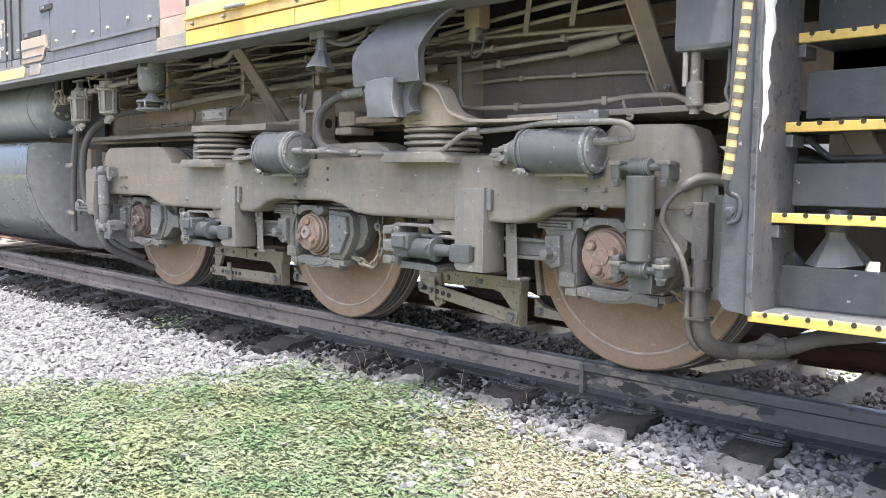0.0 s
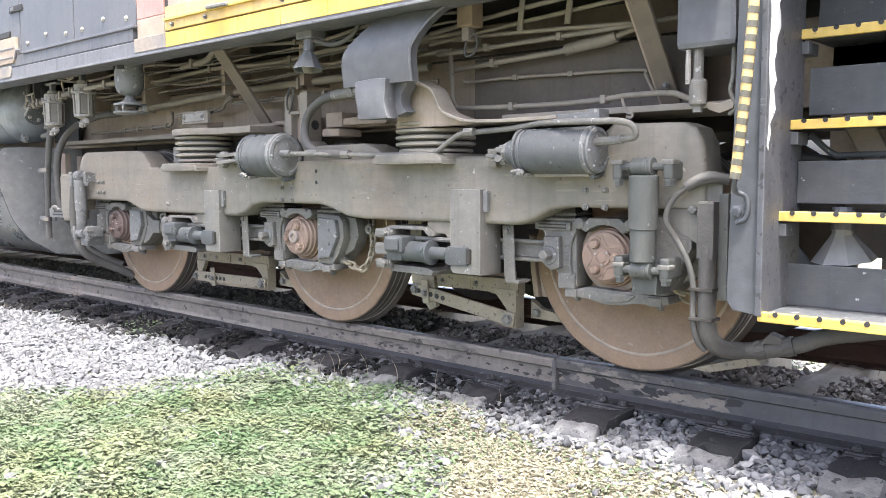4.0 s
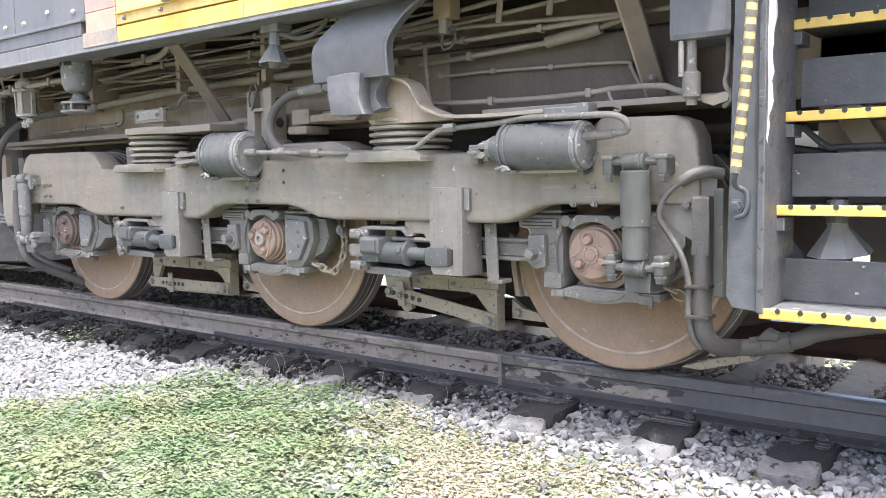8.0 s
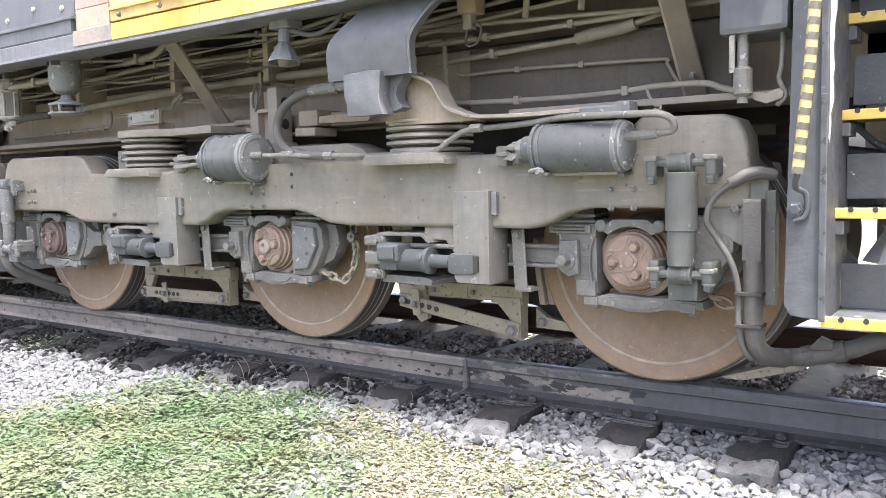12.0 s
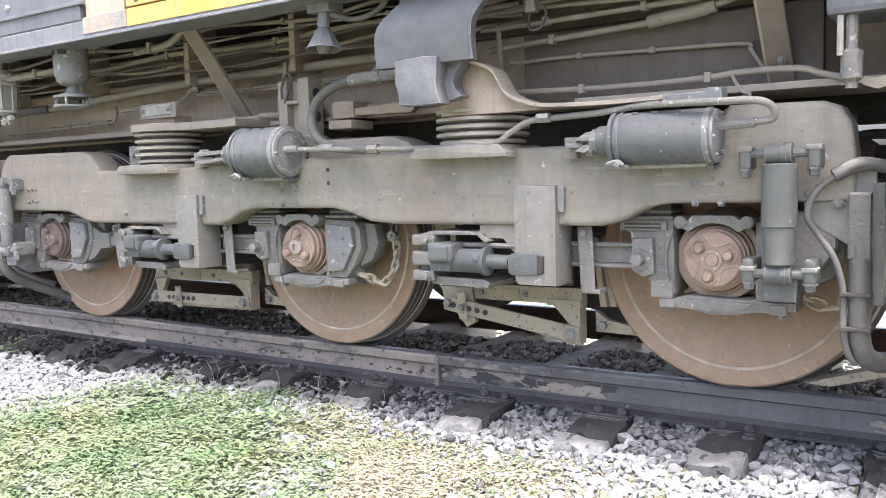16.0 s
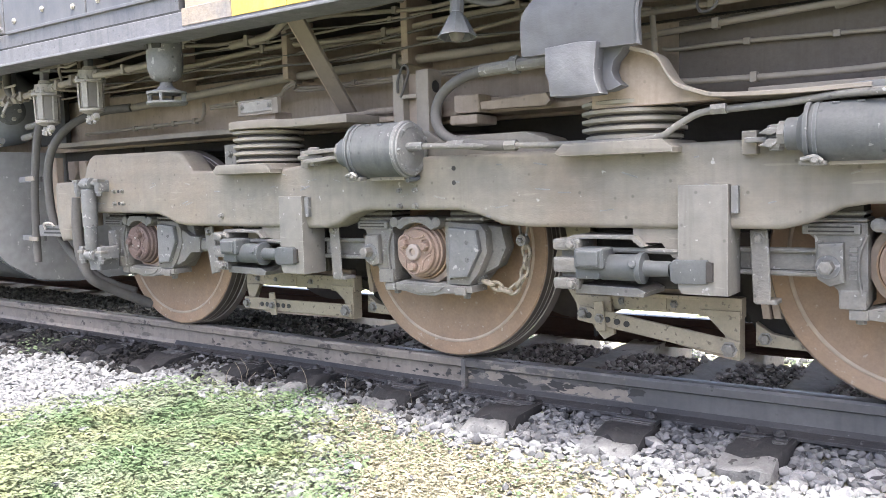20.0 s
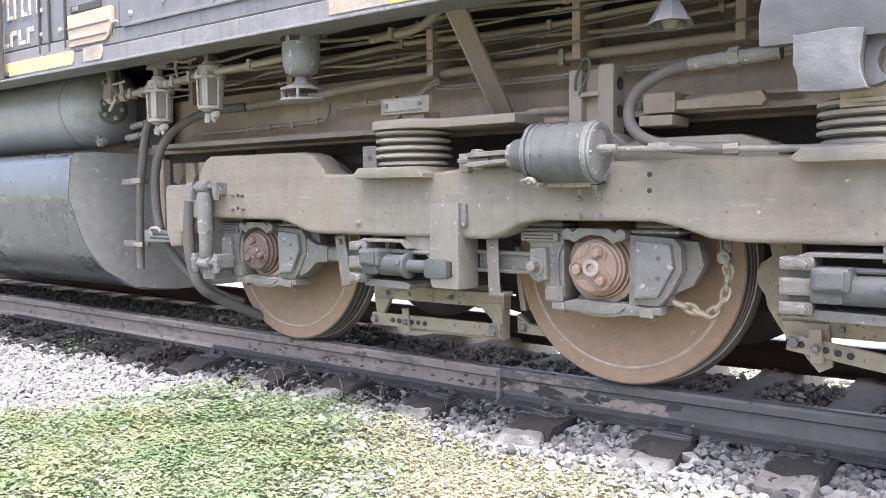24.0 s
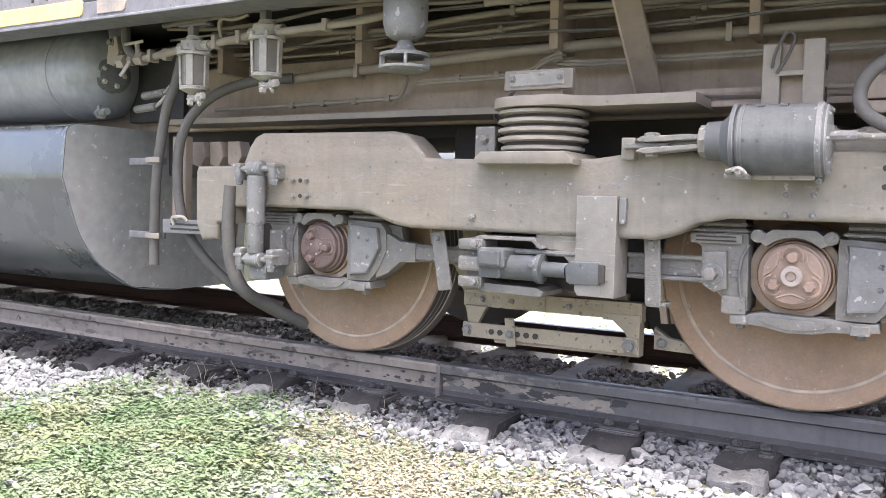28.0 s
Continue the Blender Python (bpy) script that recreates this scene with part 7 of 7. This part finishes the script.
for a, b in zip(panel_edges, panel_edges[1:]):
    p = part("body_panel", box(fresh(), a + 0.006, b - 0.006, SIDE + 0.02, SIDE + 0.06, 1.80, 2.9, 0.006), BODY, loco, "blue-grey riveted body panel")
    for k in range(3):
        bolt(p, a + 0.12 + (b - a - 0.24) * k / 2, SIDE + 0.018, 1.86 + 0.03 * (k % 2), 0.013, FLAKED, name="rivet", high=0.008)
for x, z, wide in ((-3.02, 2.11, 0.22), (-3.36, 1.935, 0.33)):
    latch = part("latch_recess", box(fresh(), x, x + wide, SIDE + 0.008, SIDE + 0.03, z, z + 0.045, 0.004), BLACK, loco, "dark recessed door latch")
    part("latch_tongue", box(fresh(), x + 0.03, x + 0.09, SIDE + 0.002, SIDE + 0.02, z + 0.01, z + 0.036, 0.004), SILL, latch)
part("shadow_gap", box(fresh(), -3.32, -0.86, SIDE + 0.006, SIDE + 0.03, 1.7, 1.712, 0.001, 1), BLACK, loco)
step = part("step_block", prism(fresh(), [(-3.365, 1.736), (-2.97, 1.736), (-2.94, 1.76), (-2.905, 1.83), (-2.91, 1.925), (-3.38, 1.925)], SIDE - 0.004, SIDE + 0.03, 0.004), PEACH, loco, "peach marker plate, faded and stained")
part("plate_ridge", box(fresh(), -3.372, -2.95, SIDE - 0.009, SIDE + 0.01, 1.772, 1.782, 0.002, 1), BODY, step)
part("plate_ridge", box(fresh(), -3.376, -2.92, SIDE - 0.009, SIDE + 0.01, 1.838, 1.85, 0.002, 1), BODY, step)
part("plate_hook", tube(fresh(), [(-2.9, SIDE - 0.01, 1.76), (-2.87, SIDE - 0.012, 1.81), (-2.83, SIDE - 0.012, 1.825)], 0.01, 6), SILL, step)
for x in (-3.74, -3.62, -3.43):
    part("door_edge", box(fresh(), x - 0.008, x + 0.008, SIDE + 0.006, SIDE + 0.03, 1.74, 2.9, 0.002), BLACK, loco)
# dark grab iron that stands before the sill
grab = part("grab_iron", box(fresh(), -4.2, -4.115, SIDE - 0.06, SIDE - 0.035, 1.6, 2.75, 0.008), DARK, loco, "dark upright grab iron before the sill")
for z in (1.63, 2.7):
    part("grab_foot", box(fresh(), -4.19, -4.125, SIDE - 0.04, SIDE + 0.02, z, z + 0.03, 0.004), DARK, grab)
# flaked lettering, reduced to plain strokes
for z0, z1, wide, first, n in ((2.0, 2.15, 0.07, -4.36, 7), (1.825, 1.925, 0.085, -4.47, 6)):
    for k in range(n):
        x = first + (wide + 0.027) * k
        part("lettering_bar", box(fresh(), x, x + wide * 0.34, SIDE + 0.014, SIDE + 0.03, z0, z1, 0.002, 1), FLAKED, loco)
        part("lettering_bar", box(fresh(), x + wide * 0.34, x + wide, SIDE + 0.0145, SIDE + 0.03, z1 - 0.03 if k % 2 else z0, z1 if k % 2 else z0 + 0.026, 0.002, 1), FLAKED, loco)
part("body_panel", box(fresh(), -1.164, -0.855, SIDE + 0.02, SIDE + 0.06, 1.715, 1.83, 0.004), PEACH, loco, "bleached peach panel")
part("body_panel", box(fresh(), -1.164, -0.855, SIDE + 0.02, SIDE + 0.06, 1.832, 2.9, 0.004), RED, loco, "faded red painted panel")
part("panel_gap", box(fresh(), -0.85, -0.81, SIDE + 0.025, SIDE + 0.05, 1.715, 2.9, 0.002), BLACK, loco)
lower = part("body_panel", box(fresh(), -0.805, 2.5, SIDE - 0.004, SIDE + 0.06, 1.722, 1.86, 0.005), ORANGE, loco, "orange painted skirt panel")
part("panel_lip", box(fresh(), -0.8, 2.5, SIDE - 0.02, SIDE + 0.01, 1.776, 1.79, 0.003), YELLOW, lower)
part("panel_handle", bar(fresh(), (-0.34, SIDE - 0.03, 1.79), (-0.14, SIDE - 0.03, 1.785), 0.02, 0.02), IRON, lower)
for x in (-0.72, -0.38, 0.3, 1.0):
    bolt(lower, x, SIDE - 0.006, 1.75, 0.011, IRON)
part("body_panel", box(fresh(), -0.805, 2.5, SIDE + 0.02, SIDE + 0.06, 1.865, 2.9, 0.004), RED, loco, "faded red painted panel")
# unseen body top, kept low and narrow so the far ground stays sunlit
part("hood", box(fresh(), -9.0, 8.0, -0.45, 1.75, 2.88, 3.6, 0.1, 3), BODY, loco)

# -- stair at the front end
X0 = 2.585
stair = part("stair_side", prism(fresh(), [(X0, 0.43), (X0 + 0.02, 0.395), (X0 + 0.115, 0.385), (X0 + 0.125, 1.95), (X0 + 0.03, 1.95)], -0.505, -0.49, 0.004), LADDER, loco, "grey stair side plate")
part("stair_flange", box(fresh(), X0 + 0.104, X0 + 0.125, -0.52, -0.16, 0.385, 1.95, 0.003), SCRAPED, stair, "scraped stair edge with bare metal")
# ragged white patch, wide at the top and narrowing downwards
ragged = random.Random(5)
edge = [(1.95 - 0.03 * q, -0.37 - 0.03 * max(0.0, 1.35 - 0.03 * q) - 0.45 * max(0.0, 0.6 - 0.03 * (34 - q)) * 0.35) for q in range(35)]
patch = prism(fresh(), [(-0.515, 1.95)] + [(max(-0.505, y + ragged.uniform(-0.03, 0.012)), z + ragged.uniform(-0.008, 0.008)) for z, y in edge] + [(-0.512 + ragged.uniform(0.0, 0.02), 0.95 + 0.06 * q) for q in range(16)], 0.0, 0.003, 0.0)
for v in patch.verts:
    v.co = Vector((X0 + 0.1255 + v.co.y, v.co.x, v.co.z))
part("white_patch", patch, WHITE, stair, "ragged white patch on the stair edge")
TREADS = ((0.384, -0.50), (0.716, -0.365), (1.031, -0.275), (1.35, -0.19))
for z, y in TREADS:
    t = part("tread", box(fresh(), X0 + 0.13, 3.75, y + 0.01, y + 0.32, z - 0.012, z + 0.012, 0.003), LADDER, stair, "grey grip-plate stair tread")
    part("tread_edge", box(fresh(), X0 + 0.11, 3.75, y - 0.012, y + 0.012, z - 0.018, z + 0.016, 0.004), YELLOW, t, "yellow tread nosing")
    for k in range(16):
        part("nosing_hole", turned(fresh(), [(-0.002, 0.0), (-0.002, 0.009), (0.003, 0.009)], (X0 + 0.17 + 0.07 * k, y - 0.012, z + 0.011), (0, 1, 0), 10), BLACK, t)
    if z > 0.5:
        part("stair_notch", box(fresh(), X0 + 0.10, X0 + 0.15, y - 0.008, y + 0.1, z - 0.07, z - 0.026, 0.004), LADDER, stair)
for z0, z1, y in ((0.397, 0.545, -0.27), (0.755, 0.905, -0.20), (1.07, 1.24, -0.10), (1.38, 1.7, -0.02)):
    part("riser", box(fresh(), X0 + 0.127, 3.75, y - 0.006, y + 0.006, z0, z1, 0.004), LADDER, stair, "grey riser panel")
part("stair_side_far", box(fresh(), 3.75, 3.77, -0.5, 0.3, 0.385, 1.95, 0.003), LADDER, stair)
part("stair_back", box(fresh(), X0 + 0.13, 3.75, 0.14, 0.16, 0.86, 1.95, 0.003), UNDER, stair)
part("bent_rod", tube(fresh(), [(2.72, -0.1, 1.0), (2.80, -0.1, 0.93), (2.86, -0.1, 0.925), (3.2, -0.1, 0.93)], 0.012, 8), LADDER, stair, smooth=60)
part("rear_brace", bar(fresh(), (2.85, -0.08, 1.08), (3.06, -0.08, 0.7), 0.03, 0.09, up=(0, 1, 0)), RUSTY, stair)
grip = flow([(2.64, -0.59, 0.845), (2.655, -0.59, 1.0), (2.675, -0.59, 1.22), (2.72, -0.58, 1.95)], 16)
part("handrail", tube(fresh(), grip, 0.0175, 12, smooth=False), FADED, stair, "yellow handrail with khaki bands", smooth=60)
run_up = 0.0
for a, b in zip(grip, grip[1:]):
    long = (b - a).length
    while run_up < long:
        p = a.lerp(b, run_up / long)
        part("rail_band", rod(fresh(), p, p + (b - a).normalized() * 0.021 + Vector((0.002, 0, 0)), 0.0187, 12), KHAKI, stair)
        run_up += 0.044
    run_up -= long
part("handrail_foot", tube(fresh(), [(2.644, -0.588, 0.855), (2.632, -0.575, 0.825), (2.628, -0.545, 0.80), (2.648, -0.52, 0.785), (2.655, -0.512, 0.745), (2.645, -0.51, 0.71), (2.615, -0.51, 0.697)], 0.009, 8), LADDER, stair, smooth=60)
bolt(stair, 2.617, -0.507, 0.733, 0.02, LADDER)
stair_lamp = flood_lamp(2.855, -0.16, 0.67, 1.08, 0.12, 0.78, TANK_END)
# dark panel added to hide the bright opening behind the lamp
part("added_backing", prism(fresh(), [(2.74, 0.98), (3.75, 0.98), (3.75, 0.40), (2.88, 0.40), (2.88, 0.53), (2.74, 0.53)], 0.28, 0.3, 0.003), BAY, stair)
part("stair_gusset", prism(fresh(), [(2.646, 0.645), (2.737, 0.537), (2.747, 0.497), (2.648, 0.481)], -0.12, -0.1, 0.003), LADDER, stair)

# -- hose bracket and sand pipe beside the front wheel
bracket = part("pipe_bracket", prism(fresh(), [(2.277, 0.80), (2.36, 0.835), (2.44, 0.85), (2.497, 0.83), (2.497, 0.56), (2.43, 0.585), (2.33, 0.645), (2.287, 0.70)], -0.345, -0.325, 0.006), PEDESTAL, loco, "bolted pipe bracket plate")
bolt(bracket, 2.388, -0.347, 0.728, 0.018, IRON)
bolt(bracket, 2.30, -0.347, 0.76, 0.015, IRON)
part("pipe_guard", box(fresh(), 2.422, 2.487, -0.395, -0.33, 0.55, 0.762, 0.008), SAND, bracket)
part("guard_channel", box(fresh(), 2.486, 2.522, -0.35, -0.30, 0.40, 0.79, 0.006), DAMPER, bracket)
sand = part("sand_pipe", tube(fresh(), [(2.455, -0.365, 0.6), (2.455, -0.365, 0.42), (2.456, -0.362, 0.31), (2.466, -0.345, 0.248), (2.492, -0.30, 0.213), (2.53, -0.24, 0.2)], 0.034, 14), SAND, loco, "thick dusty sand pipe curving under the stair", smooth=60)
part("sand_hose", tube(fresh(), [(2.51, -0.27, 0.206), (2.544, -0.22, 0.2), (2.64, -0.2, 0.214), (2.742, -0.2, 0.246), (2.851, -0.2, 0.291), (3.2, -0.2, 0.37)], 0.031, 12), RUBBER, sand, "dust-caked hose with couplings", smooth=60)
for x, z in ((2.60, 0.207), (2.70, 0.232)):
    part("hose_coupling", rod(fresh(), (x - 0.018, -0.205, z - 0.004), (x + 0.018, -0.2, z + 0.006), 0.037, 12), SAND, sand)
part("coupling_lug", prism(fresh(), [(2.60, 0.235), (2.64, 0.28), (2.68, 0.265), (2.70, 0.24)], -0.23, -0.18, 0.006), SAND, sand)
part("thin_hose", tube(fresh(), [(2.50, -0.36, 0.845), (2.40, -0.39, 0.82), (2.33, -0.40, 0.765), (2.305, -0.40, 0.69), (2.335, -0.39, 0.63), (2.385, -0.39, 0.55), (2.41, -0.385, 0.45), (2.412, -0.385, 0.33), (2.425, -0.375, 0.25), (2.445, -0.35, 0.21)], 0.011, 10), RUBBER, loco, "thin black hose looped over the bracket", smooth=60)
part("hose_boot", tube(fresh(), [(2.38, -0.395, 0.815), (2.45, -0.37, 0.85), (2.52, -0.34, 0.84)], 0.022, 10), RUBBER, loco, smooth=60)
for z in (0.44, 0.33):
    part("hose_tie", box(fresh(), 2.402, 2.492, -0.405, -0.33, z - 0.006, z + 0.006, 0.002), DARK, sand)
part("sand_nozzle", prism(fresh(), [(2.24, 0.05), (2.5, 0.14), (2.54, 0.11), (2.32, 0.045)], -0.02, 0.06, 0.006), RIGGING, loco)
drain = part("drain_box", box(fresh(), 2.36, 2.58, -0.46, -0.2, 1.30, 1.72, 0.02), BODY, loco, "grey junction box over a drain pipe")
part("drain_stub", rod(fresh(), (2.43, -0.42, 1.08), (2.43, -0.42, 1.31), 0.018, 10), IRON, drain)
part("drain_body", turned(fresh(), [(0, 0.02), (0.01, 0.032), (0.09, 0.032), (0.1, 0.02)], (2.43, -0.42, 1.10), (0, 0, 1), 12), IRON, drain, smooth=40)
part("drain_stub", rod(fresh(), (2.40, -0.44, 1.18), (2.40, -0.44, 1.3), 0.01, 8), ALLOY, drain)
part("drain_wire", tube(fresh(), [(2.55, -0.4, 1.31), (2.548, -0.4, 1.2), (2.54, -0.4, 1.15), (2.56, -0.39, 1.1), (2.53, -0.38, 1.07)], 0.009, 8), IRON, drain, smooth=60)
part("broken_tab", prism(fresh(), [(2.44, 1.12), (2.5, 1.11), (2.56, 1.13), (2.55, 1.09), (2.5, 1.075), (2.46, 1.09)], -0.4, -0.385, 0.003), PIPE, drain)
# two dark boxes added to shut out the bright ground behind the stair
part("front_blocker", box(fresh(), 2.36, 8.0, 0.3, 0.36, 1.0, 1.8, 0.01), DARK, loco)
part("front_blocker_low", box(fresh(), 2.42, 8.0, 0.3, 0.36, 0.66, 0.92, 0.01), DARK, loco)
part("front_cable", tube(fresh(), [(2.3, 0.1, 0.93), (2.45, 0.08, 0.955), (2.62, 0.06, 0.93), (2.8, 0.05, 0.9)], 0.018, 8), BLACK, loco, smooth=60)


def motions():
    walk(loco, [(t, pose(d, 0, 0)) for t, d in TRAVEL])
    for w, x, zero in zip(wheels, AXLES, PHASE):
        walk(w, [(t, pose(x, 0, R, 0, math.degrees((d - zero) / R), 0)) for t, d in TRAVEL])


motions()
